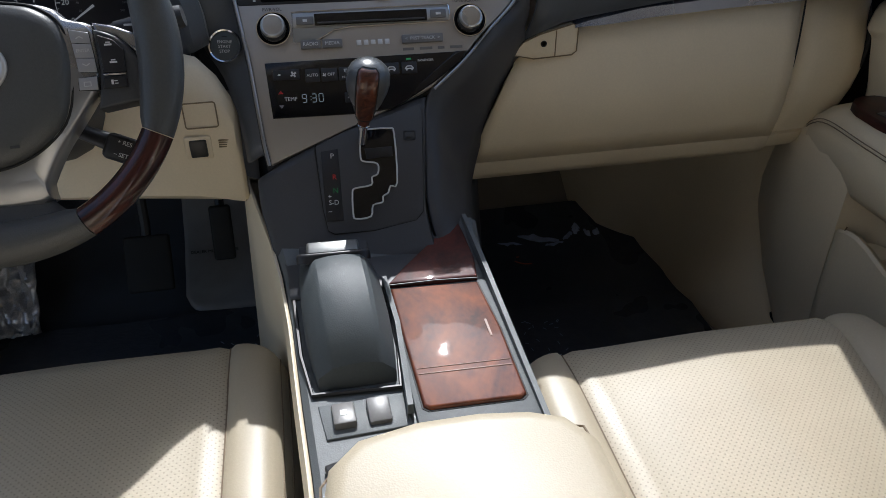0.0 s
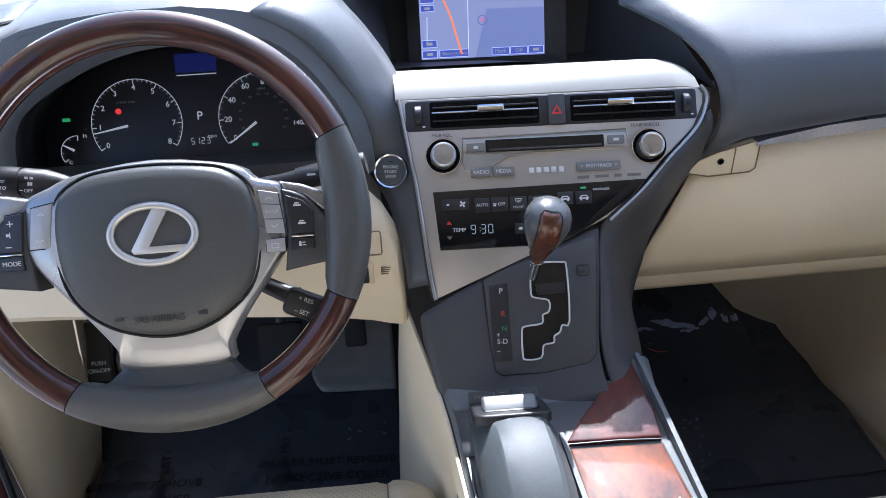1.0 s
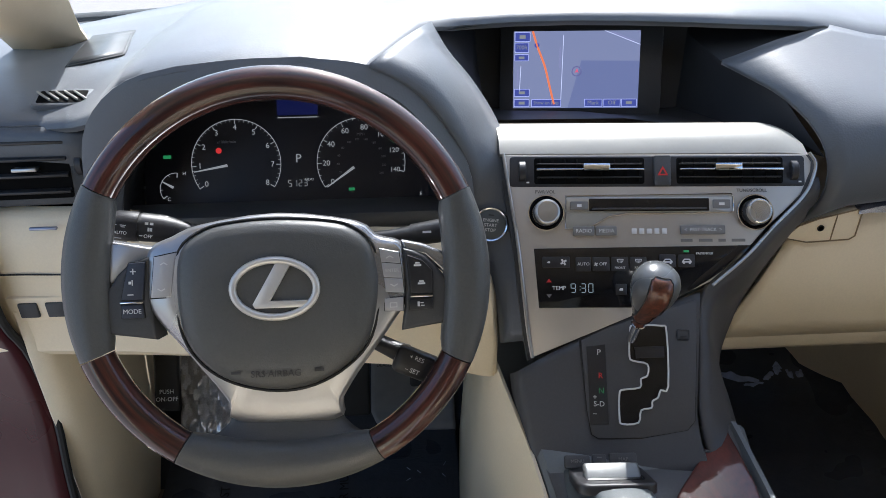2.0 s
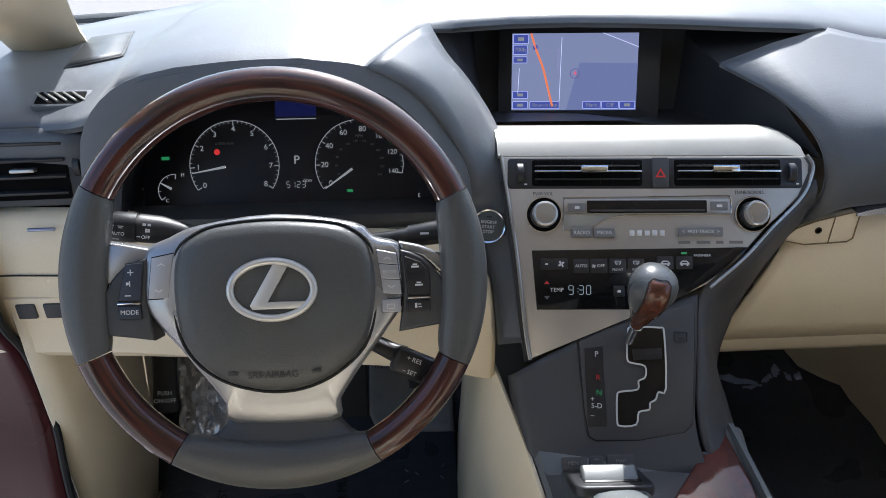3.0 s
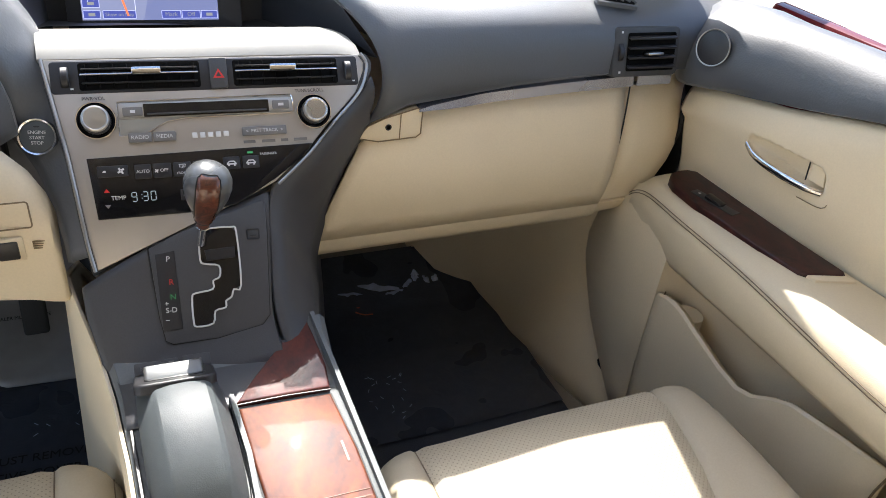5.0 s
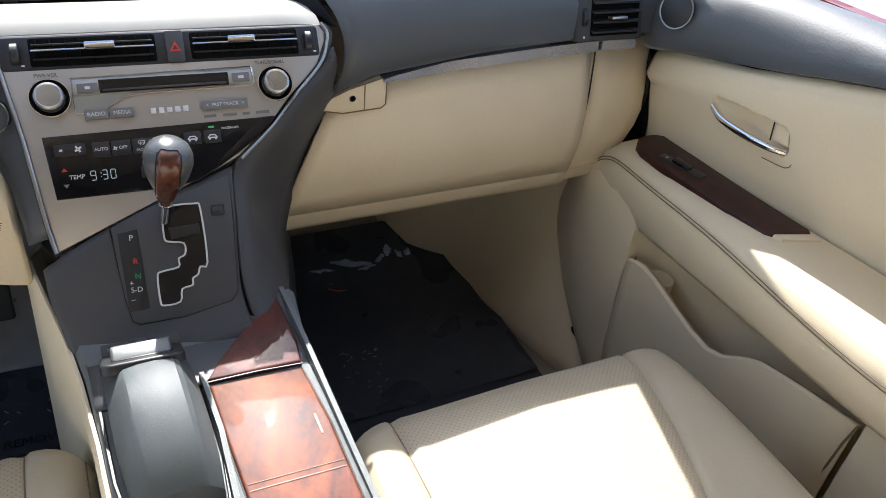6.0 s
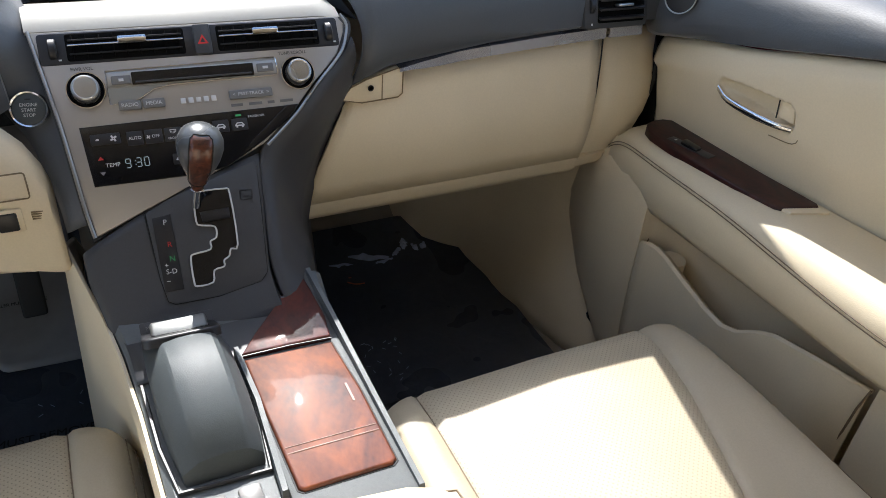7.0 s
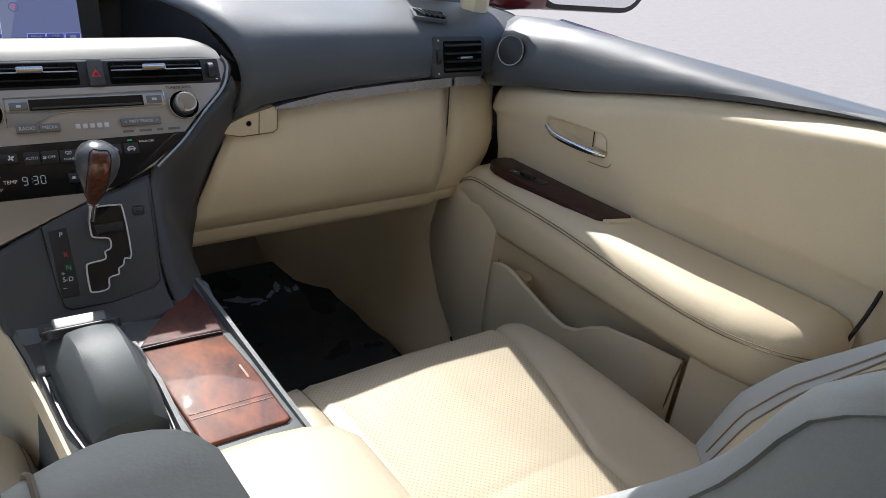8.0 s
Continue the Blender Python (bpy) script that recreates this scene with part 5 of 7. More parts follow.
# black rather than grey, for shade that the sun here doesn't cast
part("slider_base", plate(rrect(0, 0, 0.076, 0.066, 0.012), 0.010, SB @ T(0, 0, 0.005), 0.003, 3), black, palm, "dark slider base, blackened further for shade")
part("slider_slot", plate(rrect(0, -0.010, 0.056, 0.018, 0.003), 0.002, SB @ T(0, 0, 0.0055)), gloss, palm, "black slot under the slider")
sl = part("slider", box((0.055, 0.021, 0.009), T(-0.075, 0.7135, 0.8775) @ pose(0, 0, 0, 10, 0, -2), 0.0035, 3), slider_metal, palm, "satin silver slider")
part("slider_lip", box((0.057, 0.006, 0.007), T(-0.0755, 0.7015, 0.8725) @ pose(0, 0, 0, 10, 0, -2), 0.0025, 3), satin, sl, "rounded lower lip")
for x, w, tx in ((-0.098, 0.026, "MENU"), (-0.075, 0.014, ""), (-0.050, 0.028, "MAP")):
    km = T(x, 0.752, 0.8535) @ pose(0, 0, 0, 38, 0, -3)
    b = part("button", plate(rrect(0, 0, w, 0.013, 0.002), 0.006, km @ T(0, 0, -0.001), 0.0006), shiftgrey, palm)
    if tx:
        words("legend", tx, km @ T(0, 0, -0.0008), 0.0052, button, b)
    else:
        part("symbol", box((0.005, 0.0012, 0.0002), km @ T(0, 0.003, -0.0008)), button, b)
part("tray_rim", tube([(p[0], p[1], 0.8335) for p in [(-0.120, 0.78), (-0.121, 0.70), (-0.117, 0.60), (-0.109, 0.545), (-0.030, 0.541), (-0.024, 0.60), (-0.0255, 0.70), (-0.030, 0.775)]], 0.0022, 6, True), black, palm, "dark rim round the palm rest")

lidw = thing("cupholder_lid", (0.03, 0.6, 0.83), "glossy burl wood sliding lid on the console", "console lid")
WP = [(-0.0195, 0.684), (0.074, 0.679), (0.0785, 0.60), (0.0775, 0.506), (0.072, 0.5015), (-0.010, 0.5035), (-0.015, 0.508), (-0.018, 0.60)]
part("lid", plate(WP, 0.012, T(0, 0, 0.8400), 0.003, 3), burl, lidw, "glossy red-brown burl wood")
part("lid_frame", plate([(-0.0245, 0.690), (0.087, 0.685), (0.088, 0.60), (0.0875, 0.47), (-0.022, 0.47), (-0.0225, 0.60)], 0.01, T(0, 0, 0.8362), 0.0015), midgrey, lidw, "grey surround of the lid")
part("lid_gap", plate([(a * 1.03 - 0.0008, 0.592 + (b - 0.592) * 1.018) for a, b in WP], 0.002, T(0, 0, 0.8368)), rubber, lidw, "dark joint round the lid")
part("lid_joint", box((0.088, 0.0014, 0.0006), T(0.031, 0.545, 0.8403) @ pose(0, 0, 0, 0, 0, -2), 0.0003), mat("dull_joint", (0.28, 0.16, 0.12), 0.5), lidw, "faint joint across the lid")
part("lid_joint", box((0.088, 0.0010, 0.0006), T(0.031, 0.5525, 0.8403) @ pose(0, 0, 0, 0, 0, -2), 0.0003), MATS["dull_joint"], lidw)
part("finger_mark", plate(rrect(0.066, 0.600, 0.0022, 0.026, 0.001), 0.0006, T(0, 0, 0.8406)), MATS["dull_joint"], lidw, "small pale pull mark")
tri = [(-0.021, 0.690), (0.075, 0.685), (0.080, 0.72), (0.079, 0.77), (0.076, 0.815), (0.066, 0.800), (0.03, 0.752), (0.0, 0.718)]
bm = plate(tri, 0.012, Matrix(), 0.003, 3)
for v in bm.verts:
    up = max(0.0, v.co.y - 0.69)
    v.co.z += 0.8425 + 0.02 * up + 0.15 * up * up
part("front_wedge", bm, shaded_wedge_wood, lidw, "wood wedge in front of the lid, darkened for shade")
part("front_joint", tube([(-0.020, 0.6872, 0.8415), (0.03, 0.6852, 0.8425), (0.075, 0.6822, 0.8415)], 0.0007, 6), black, lidw, "dark joint before the lid")
side = [(-0.026, 0.505), (-0.0205, 0.62), (-0.0235, 0.70)]
part("divider", loft([[(x - 0.0035, y, 0.834), (x - 0.003, y, 0.8455), (x + 0.002, y, 0.8455), (x + 0.0025, y, 0.834)] for x, y in side], True, True), midgrey, lidw, "grey divider strip")
rows = [[(x - 0.002, y, z - 0.01), (x - 0.001, y, z + 0.006), (x + 0.004, y, z + 0.006), (x + 0.006, y, z - 0.01)] for x, y, z in ((0.0835, 0.80, 0.846), (0.084, 0.78, 0.8455), (0.0855, 0.72, 0.842), (0.086, 0.65, 0.838), (0.0855, 0.55, 0.836), (0.0855, 0.47, 0.834))]
part("right_rail", loft(rows, True, True), midgrey, lidw, "grey rail beside the lid")
for x, tx in ((-0.0835, "bar"), (-0.053, "")):
    kb = part("heater_button", box((0.020, 0.027, 0.008), T(x, 0.514, 0.8345) @ pose(0, 0, 0, -4 if tx else 8, 0, 2), 0.002), button, console, "grey console switch")
    if tx:
        part("symbol", box((0.006, 0.007, 0.0003), T(x, 0.514, 0.8387) @ pose(0, 0, 0, -4)), white, kb)
part("switch_tray", plate([(-0.105, 0.532), (-0.030, 0.534), (-0.026, 0.494), (-0.10, 0.491)], 0.002, T(0, 0, 0.8325), 0.0008), midgrey, console, "switch tray")
part("lid_latch", box((0.06, 0.026, 0.006), T(-0.072, 0.455, 0.834) @ pose(0, 0, 0, 0, 0, 14), 0.002), black, console, "black recess under the armrest lid")

# ---- steering wheel hub ----
pad = [(-62, 45), (-35, 51), (1, 53), (43, 50), (65, 44), (82, 28), (88, -7), (79, -52), (58, -77), (28, -93), (-5, -97), (-41, -89), (-67, -72), (-83, -46), (-88, -6), (-83, 28)]
WU = basis((-0.3795, 0.7695, 1.0805), WN)
po = smooth_closed(mm(pad), 4)
rows = []
for s, h in ((1.0, -0.030), (1.0, 0.001), (0.99, 0.005), (0.965, 0.0095), (0.92, 0.0135), (0.8, 0.016), (0.55, 0.017), (0.25, 0.0175)):
    rows.append([WU @ Vector((p[0] * s, (p[1] + 0.02) * s - 0.02, h)) for p in po])
part("airbag_pad", loft(rows, True, True), wheelskin, wheel, "grey grained airbag pad", 50)
# silver yoke: outer outline minus the pad is hidden under the pad, so one plate
yoke = [(-112, 30), (-92, 40), (-66, 50), (0, 58), (68, 49), (86, 36), (108, 29), (113, 10), (112, -20), (100, -40), (84, -62), (66, -86), (50, -112), (43, -131), (-43, -129), (-50, -110), (-66, -84), (-86, -58), (-104, -36), (-115, -16), (-115, 8)]
rows = []
yo = smooth_closed(mm(yoke), 3)
for s, h in ((1.0, -0.022), (1.0, -0.004), (0.985, 0.001), (0.95, 0.004), (0.8, 0.006)):
    rows.append([WU @ Vector((p[0] * s, (p[1] + 0.02) * s - 0.02, h - 0.012 * max(0, -p[1] - 0.08) / 0.05)) for p in yo])
part("spoke_yoke", loft(rows, True, True), spoke, wheel, "brushed silver spoke trim", 50)
# side switch blocks reaching the rim
for sg in (-1, 1):
    o = [(sg * 109, 24), (sg * 118, 21.5), (sg * 128, 17), (sg * 137, 9), (sg * 143, 0), (sg * 150, -8), (sg * 152, -30), (sg * 147, -43), (sg * 125, -46), (sg * 106, -49), (sg * 109, -30), (sg * 111, -12)]
    part("switch_block", plate(mm(o if sg > 0 else o[::-1]), 0.03, WU @ T(0, 0, 0.0045), 0.003, 3), darkgrey, wheel, "dark grey spoke switch block")
    o = [(-108, 31), (-128, 35), (-150, 39), (-155, 10), (-143, 0), (-128, 16), (-110, 21)] if sg < 0 else [(108, 31), (126, 27), (145, 19), (155, 6), (150, -6), (143, 2), (128, 16), (110, 21)]
    part("wing", plate(mm(o), 0.02, WU @ T(0, 0, 0.0015), 0.003, 3), spoke, wheel, "silver wing running to the rim")


def chevron(m, s, up, parent):
    """A small printed arrow head."""
    k = 1 if up else -1
    bm = bmesh.new()
    for sg in (-1, 1):
        box((s * 0.62, s * 0.16, 0.0003), m @ T(sg * s * 0.26, -k * s * 0.05) @ Matrix.Rotation(-sg * k * 0.55, 4, "Z"), bm=bm)
    return part("symbol", bm, white, parent)


def wkey(outline, material, text="", marks=(), size=0.006, lift=0.0068):
    """A shaped wheel switch in a dark gap; marks: (x, y, width, height) or (x, y, size, up)."""
    c = Vector((sum(p[0] for p in outline), sum(p[1] for p in outline))) / len(outline) / 1000
    grow = [(c.x + (p[0] / 1000 - c.x) * 1.06, c.y + (p[1] / 1000 - c.y) * 1.05) for p in outline]
    b = part("wheel_button", plate(mm(outline), 0.007, WU @ T(0, 0, lift), 0.0009, 3), material, wheel)
    part("gap", plate(grow, 0.006, WU @ T(0, 0, lift - 0.0012)), rubber, b, "dark gap round the switch")
    if text:
        words("legend", text, WU @ T(c.x, c.y, lift + 0.0002), size, white, b)
    for mx, my, mw, mh in marks:
        if isinstance(mh, bool):
            chevron(WU @ T(mx, my, lift + 0.0002), mw, mh, b)
        else:
            part("symbol", box((mw, mh, 0.0003), WU @ T(mx, my, lift + 0.0002)), white, b)
    return b


bluegrey = mat("switch_blue_grey", (0.022, 0.027, 0.042), 0.4)
keysilver = mat("switch_silver", (0.42, 0.42, 0.44), 0.36, metal=0.5, vary=0.03, grain=1500)
wkey([(-126.5, 18.5), (-112, 19.5), (-115.5, -13), (-134, -13)], bluegrey, marks=[(-0.1225, 0.0115, 0.005, 0.0009), (-0.1225, 0.0115, 0.0009, 0.005), (-0.1255, -0.0085, 0.005, 0.0009), (-0.1255, 0.0018, 0.0022, 0.0024), (-0.1235, 0.0018, 0.0008, 0.0048)], lift=0.0075)
wkey([(-134, -17.5), (-116, -17), (-115, -29), (-134, -29)], bluegrey, "MODE", size=0.0055, lift=0.0075)
part("chrome_line", box((0.0195, 0.0014, 0.002), WU @ T(-0.1248, -0.0153, 0.0078), 0.0004), chrome, wheel, "bright line between the switches")
wkey([(-104.6, 23), (-86, 26.5), (-92, -11.8), (-109, -12.2)], keysilver, marks=[(-0.0965, 0.0175, 0.006, True), (-0.0995, -0.0055, 0.006, False)])
wkey([(88.5, 24.5), (105.5, 20.8), (106.6, 10.6), (90, 12.4)], keysilver, marks=[(0.0975, 0.0168, 0.006, True)])
wkey([(90.2, 11.8), (106.7, 10.0), (108, -2.2), (91.8, -1.2)], keysilver, "ENTER", size=0.0040)
wkey([(91.9, -1.8), (108.1, -2.8), (109, -15.4), (93, -14.2)], keysilver, marks=[(0.1005, -0.0085, 0.006, False)])
wkey([(92, -19.8), (108.2, -19.2), (108, -31.2), (91.6, -30.8)], keysilver, marks=[(0.0995, -0.0238, 0.0062, 0.0007), (0.0995, -0.0275, 0.0062, 0.0007), (0.0966, -0.0256, 0.0007, 0.004), (0.1024, -0.0256, 0.0007, 0.004)])
wkey([(112.5, 18), (126, 12.8), (134, 4), (134, -16.5), (115, -16)], black, marks=[(0.1215, 0.0085, 0.0065, 0.0016), (0.1215, 0.0105, 0.004, 0.0012), (0.1245, -0.0075, 0.0065, 0.0016), (0.1245, -0.0055, 0.004, 0.0012)], lift=0.0075)
part("chrome_line", box((0.0195, 0.0014, 0.002), WU @ T(0.1243, -0.0186, 0.0078), 0.0004), chrome, wheel, "bright line between the switches")
wkey([(113.5, -21), (134, -20.6), (133.8, -30.2), (113.5, -30.8)], black, marks=[(0.1215, -0.0255, 0.002, 0.0042), (0.1245, -0.0245, 0.003, 0.0008), (0.1250, -0.0268, 0.003, 0.0008)], lift=0.0075)
# leather web rising from the lower rim to the silver trim
rows = []
for y, w, h in ((-108, 50, -15), (-120, 49, -13), (-130, 52, -10.5), (-138, 60, -6), (-146, 72, -1), (-154, 84, 4), (-162, 88, 7)):
    rows.append([WU @ Vector((x * w / 1000, (y + 6 * x * x * (w - 48) / 40) / 1000, (h - 5 * abs(x) ** 5) / 1000)) for x in np.linspace(-1, 1, 15)])
shell("lower_web", rows, 0.006, wheelskin, wheel, "grey leather web below the silver trim", angle=60)
part("pad_gap", tube([WU @ Vector((p[0] * 1.008, (p[1] + 0.02) * 1.008 - 0.02, 0.0048)) for p in po], 0.0013, 6, True), rubber, wheel, "dark gap round the airbag pad")
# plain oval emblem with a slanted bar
EM = WU @ T(-0.001, -0.0065, 0.0185)
ov = [EM @ Vector((0.0355 * math.cos(a), 0.0245 * math.sin(a), 0)) for a in np.linspace(0, 2 * math.pi, 49)[:-1]]
emblem = mat("emblem_silver", (0.66, 0.645, 0.62), 0.33, metal=0.5, vary=0.03)
part("emblem_ring", tube(ov, 0.0033, 10, True), emblem, wheel, "chrome oval emblem ring")
bar = [(-0.017, -0.0165), (0.029, -0.0165), (0.032, -0.0105), (-0.004, -0.0105), (0.0150, 0.0215), (0.002, 0.0225), (-0.019, -0.013)]
part("emblem_bar", plate(bar, 0.004, EM @ T(0, 0, 0.002), 0.0008), emblem, wheel, "chrome bent emblem bar")
# embossed legend, darker than the pad in place of shading in its relief
words("airbag_legend", "SRS·AIRBAG", WU @ T(-0.003, -0.080, 0.0174), 0.0082, mat("emboss_shade", (0.03, 0.03, 0.031), 0.5), wheel)
for x in (-0.037, 0.034):
    part("horn_symbol", box((0.008, 0.0026, 0.0003), WU @ T(x, -0.078, 0.0172)), MATS["emboss_shade"], wheel)
# column shroud behind the wheel
col = thing("column_shroud", (-0.38, 0.93, 1.0), "black steering column cover behind the wheel", "column cover")
rows = []
for d, w, h in ((0.035, 0.052, 0.048), (0.08, 0.062, 0.058), (0.13, 0.068, 0.064), (0.2, 0.072, 0.07)):
    rows.append([WU @ Vector((w * math.cos(t) * (1 if abs(math.cos(t)) < 0.7 else 0.95), h * math.sin(t) - 0.01, -d)) for t in np.linspace(0, 2 * math.pi, 21)[:-1]])
part("cover", loft(rows, True, True), darkgrey, col)
rows = [[(x, 0.945, 1.03), (x, 0.95, 1.045), (x, 0.985, 1.045), (x, 1.025, 1.022)] for x in np.linspace(-0.60, -0.20, 9)]
shell("cluster_sill", rows, 0.005, darkgrey, dash, "dark sill under the gauges")

# stalks
stalk = thing("lights_stalk", (-0.45, 0.86, 1.06), "black light switch stalk with printed symbols", "stalk")
part("arm", tube([WU @ Vector(p) for p in ((-0.05, 0.030, -0.062), (-0.085, 0.040, -0.056), (-0.105, 0.045, -0.051))], [0.008, 0.0095, 0.0115], 14), black, stalk, "tapering black arm")
part("collar", tube([WU @ Vector(p) for p in ((-0.103, 0.0445, -0.051), (-0.112, 0.0465, -0.049), (-0.131, 0.049, -0.0465))], [0.0115, 0.0130, 0.0135], 18), black, stalk, "black fog lamp collar")
part("collar_gap", tube([WU @ Vector(p) for p in ((-0.1305, 0.049, -0.0465), (-0.1335, 0.0493, -0.0462))], [0.0125, 0.0125], 18), rubber, stalk)
grip = part("grip", tube([WU @ Vector(p) for p in ((-0.133, 0.0492, -0.0462), (-0.140, 0.050, -0.0455), (-0.152, 0.0512, -0.044), (-0.158, 0.052, -0.0435))], [0.0138, 0.0142, 0.0138, 0.0115], 18), black, stalk, "ribbed black twist grip")
SKM = WU @ T(-0.1215, 0.0465, -0.0312) @ Matrix.Rotation(radians(-7), 4, "Z")
words("legend", "OFF", SKM @ T(0.001, -0.0062, 0), 0.0045, white, stalk)
for x, y, w, h in ((-0.0055, -0.006, 0.003, 0.0008), (0.001, 0.0002, 0.0015, 0.0034), (0.0032, 0.0002, 0.0022, 0.0030), (-0.001, 0.0055, 0.0030, 0.0022), (0.0035, 0.0055, 0.0030, 0.0022)):
    part("symbol", box((w, h, 0.0003), SKM @ T(x, y, 0)), white, stalk)
GKM = WU @ T(-0.1465, 0.0478, -0.0285) @ Matrix.Rotation(radians(-7), 4, "Z")
words("legend", "AUTO", GKM @ T(0.002, -0.0030, 0), 0.0042, white, grip)
sunm = GKM @ T(-0.0055, 0.0040, 0)
part("symbol", tube([sunm @ Vector((0.0017 * math.cos(a), 0.0017 * math.sin(a), 0)) for a in np.linspace(0, 2 * math.pi, 13)[:-1]], 0.0003, 4, True), white, grip)
bm = bmesh.new()
for k in range(8):
    box((0.0014, 0.0005, 0.0003), sunm @ Matrix.Rotation(k * math.pi / 4, 4, "Z") @ T(0.0031, 0), bm=bm)
part("symbol", bm, white, grip)
for x, y, w, h in ((0.0040, 0.0040, 0.0050, 0.0007), (0.0040, 0.0025, 0.0034, 0.0007), (0.0005, -0.0078, 0.006, 0.0007)):
    part("symbol", box((w, h, 0.0003), GKM @ T(x, y, 0)), white, grip)
stalk2 = thing("wiper_stalk", (-0.27, 0.86, 1.06), "black wiper stalk with a grey collar", "stalk")
part("arm", tube([WU @ Vector(p) for p in ((0.05, 0.028, -0.06), (0.10, 0.031, -0.055), (0.12, 0.033, -0.053))], [0.007, 0.008, 0.0095], 12), black, stalk2)
part("collar", tube([WU @ Vector(p) for p in ((0.118, 0.033, -0.053), (0.148, 0.037, -0.049))], [0.0105, 0.0115], 16), black, stalk2)
part("tip", tube([WU @ Vector(p) for p in ((0.150, 0.037, -0.049), (0.172, 0.041, -0.046), (0.184, 0.043, -0.045))], [0.0115, 0.012, 0.0105], 16), darkgrey, stalk2)
part("symbol", box((0.008, 0.002, 0.0003), WU @ T(0.132, 0.036, -0.0385)), white, stalk2)
stalk3 = thing("cruise_stalk", (-0.27, 0.78, 0.98), "short black cruise control stalk", "stalk")
part("arm", tube([WU @ Vector(p) for p in ((0.06, -0.055, -0.05), (0.10, -0.075, -0.04), (0.108, -0.079, -0.038))], [0.007, 0.009, 0.011], 12), black, stalk3)
GM = WU @ T(0.118, -0.086, -0.030) @ Matrix.Rotation(radians(-24), 4, "Z")
part("grip", box((0.042, 0.026, 0.018), GM, 0.006, 3), black, stalk3)
for y, tx in ((0.006, "RES ▲"), (-0.006, "SET ▼")):
    words("legend", "+ RES" if y > 0 else "– SET", GM @ T(-0.002, y, 0.0093), 0.0058, white, stalk3)

# ---- gauges ----
CM = basis((-0.4, 1.04, 1.063), (0, -0.88, 0.475))
cluster = thing("gauge_cluster", (-0.4, 1.05, 1.0), "black gauge cluster with two lit dials", "instrument cluster")
face = [(-172, -58), (168, -58), (164, -20), (154, 20), (120, 60), (70, 82), (0, 90), (-60, 86), (-112, 70), (-160, 40), (-174, 0)]
# the bluish lift in the black is the lens's reflected haze, put into colour
part("face", plate(mm(face), 0.01, CM @ T(0, 0, -0.004)), mat("hazed_dial_face", (0.020, 0.020, 0.027), 0.4, vary=0.1), cluster, "black dial face, tinted for the haze of the lens")


def dial(cx, cy, r, a0, a1, major, minor, labels, needle_to, rl):
    m = CM @ T(cx, cy, -0.003)
    arc = [m @ Vector((r * math.cos(radians(a)), r * math.sin(radians(a)), 0)) for a in np.linspace(a0, a1, 60)]
    d = part("dial_ring", tube(arc, 0.0004, 5), glow_white, cluster, "thin white dial ring")
    bm = bmesh.new()
    for i in range(major * minor + 1):
        a = radians(a0 + (a1 - a0) * i / (major * minor))
        ln = 0.0055 if i % minor == 0 else 0.003
        box((ln, 0.0010 if i % minor == 0 else 0.0006, 0.0003), m @ T((r - ln / 2) * math.cos(a), (r - ln / 2) * math.sin(a)) @ Matrix.Rotation(a, 4, "Z"), bm=bm)
    part("ticks", bm, glow_white, d)
    for i, tx in enumerate(labels):
        a = radians(a0 + (a1 - a0) * i / major)
        words("numeral", tx, m @ T(rl * math.cos(a), rl * math.sin(a)), 0.0092 if len(tx) < 3 else 0.0082, glow_white, d)
    a = radians(needle_to)
    part("needle", tube([m @ Vector((r * 0.2 * math.cos(a), r * 0.2 * math.sin(a), 0.002)), m @ Vector((r * 0.96 * math.cos(a), r * 0.96 * math.sin(a), 0.002))], [0.0016, 0.0006], 6), glow_white, d, "lit dial needle")
    return d


dial(-0.0655, 0.004, 0.0525, 213, -33, 8, 5, ["0", "1", "2", "3", "4", "5", "6", "7", "8"], 190, 0.0428)
dial(0.0825, 0.002, 0.0525, 213, -14, 7, 4, ["0", "20", "40", "60", "80", "100", "120", "140"], 215, 0.0415)
dial(-0.137, -0.024, 0.019, 215, 85, 2, 2, [], 150, 0.01)
words("letter", "H", CM @ T(-0.127, -0.006, -0.0028), 0.006, glow_white, cluster)
words("letter", "C", CM @ T(-0.146, -0.036, -0.0028), 0.006, glow_white, cluster)
words("letter", "E", CM @ T(0.153, -0.038, -0.0028), 0.006, glow_white, cluster)
words("letter", "P", CM @ T(0.008, 0.008, -0.0028), 0.0145, glow_white, cluster)
words("legend", "x1000r/min", CM @ T(-0.076, 0.030, -0.0028), 0.0048, mat("faint_print", (0.25, 0.25, 0.27), 0.5), cluster)
words("legend", "MPH", CM @ T(0.083, 0.035, -0.0028), 0.0048, MATS["faint_print"], cluster)
for i, tx in enumerate(["20", "40", "60", "80", "100", "120", "140", "160", "180", "200", "220", "240"]):
    a = radians(205 - 235 * i / 11)
    words("numeral", tx, CM @ T(0.0825 + 0.0275 * math.cos(a), 0.002 + 0.0275 * math.sin(a), -0.0028), 0.0036, MATS["faint_print"], cluster)
digits("5123", CM @ T(-0.003, -0.021, -0.0027), 0.0072, glow_white, cluster)
words("legend", "ODO", CM @ T(0.020, -0.017, -0.0028), 0.0045, glow_white, cluster)
part("info_line", box((0.047, 0.0011, 0.0003), CM @ T(0.009, 0.057, -0.0027)), glow_white, cluster)
part("info_display", plate(between(-0.015, 0.060, 0.033, 0.082, 0.001), 0.001, CM @ T(0, 0, -0.003)), glow_blue, cluster, "dim blue display")
part("warning_lamp", lathe([(0.0035, 0), (0.0035, 0.0003)], CM @ T(-0.0855, 0.020, -0.003), 12), glow_red, cluster, "red warning lamp")
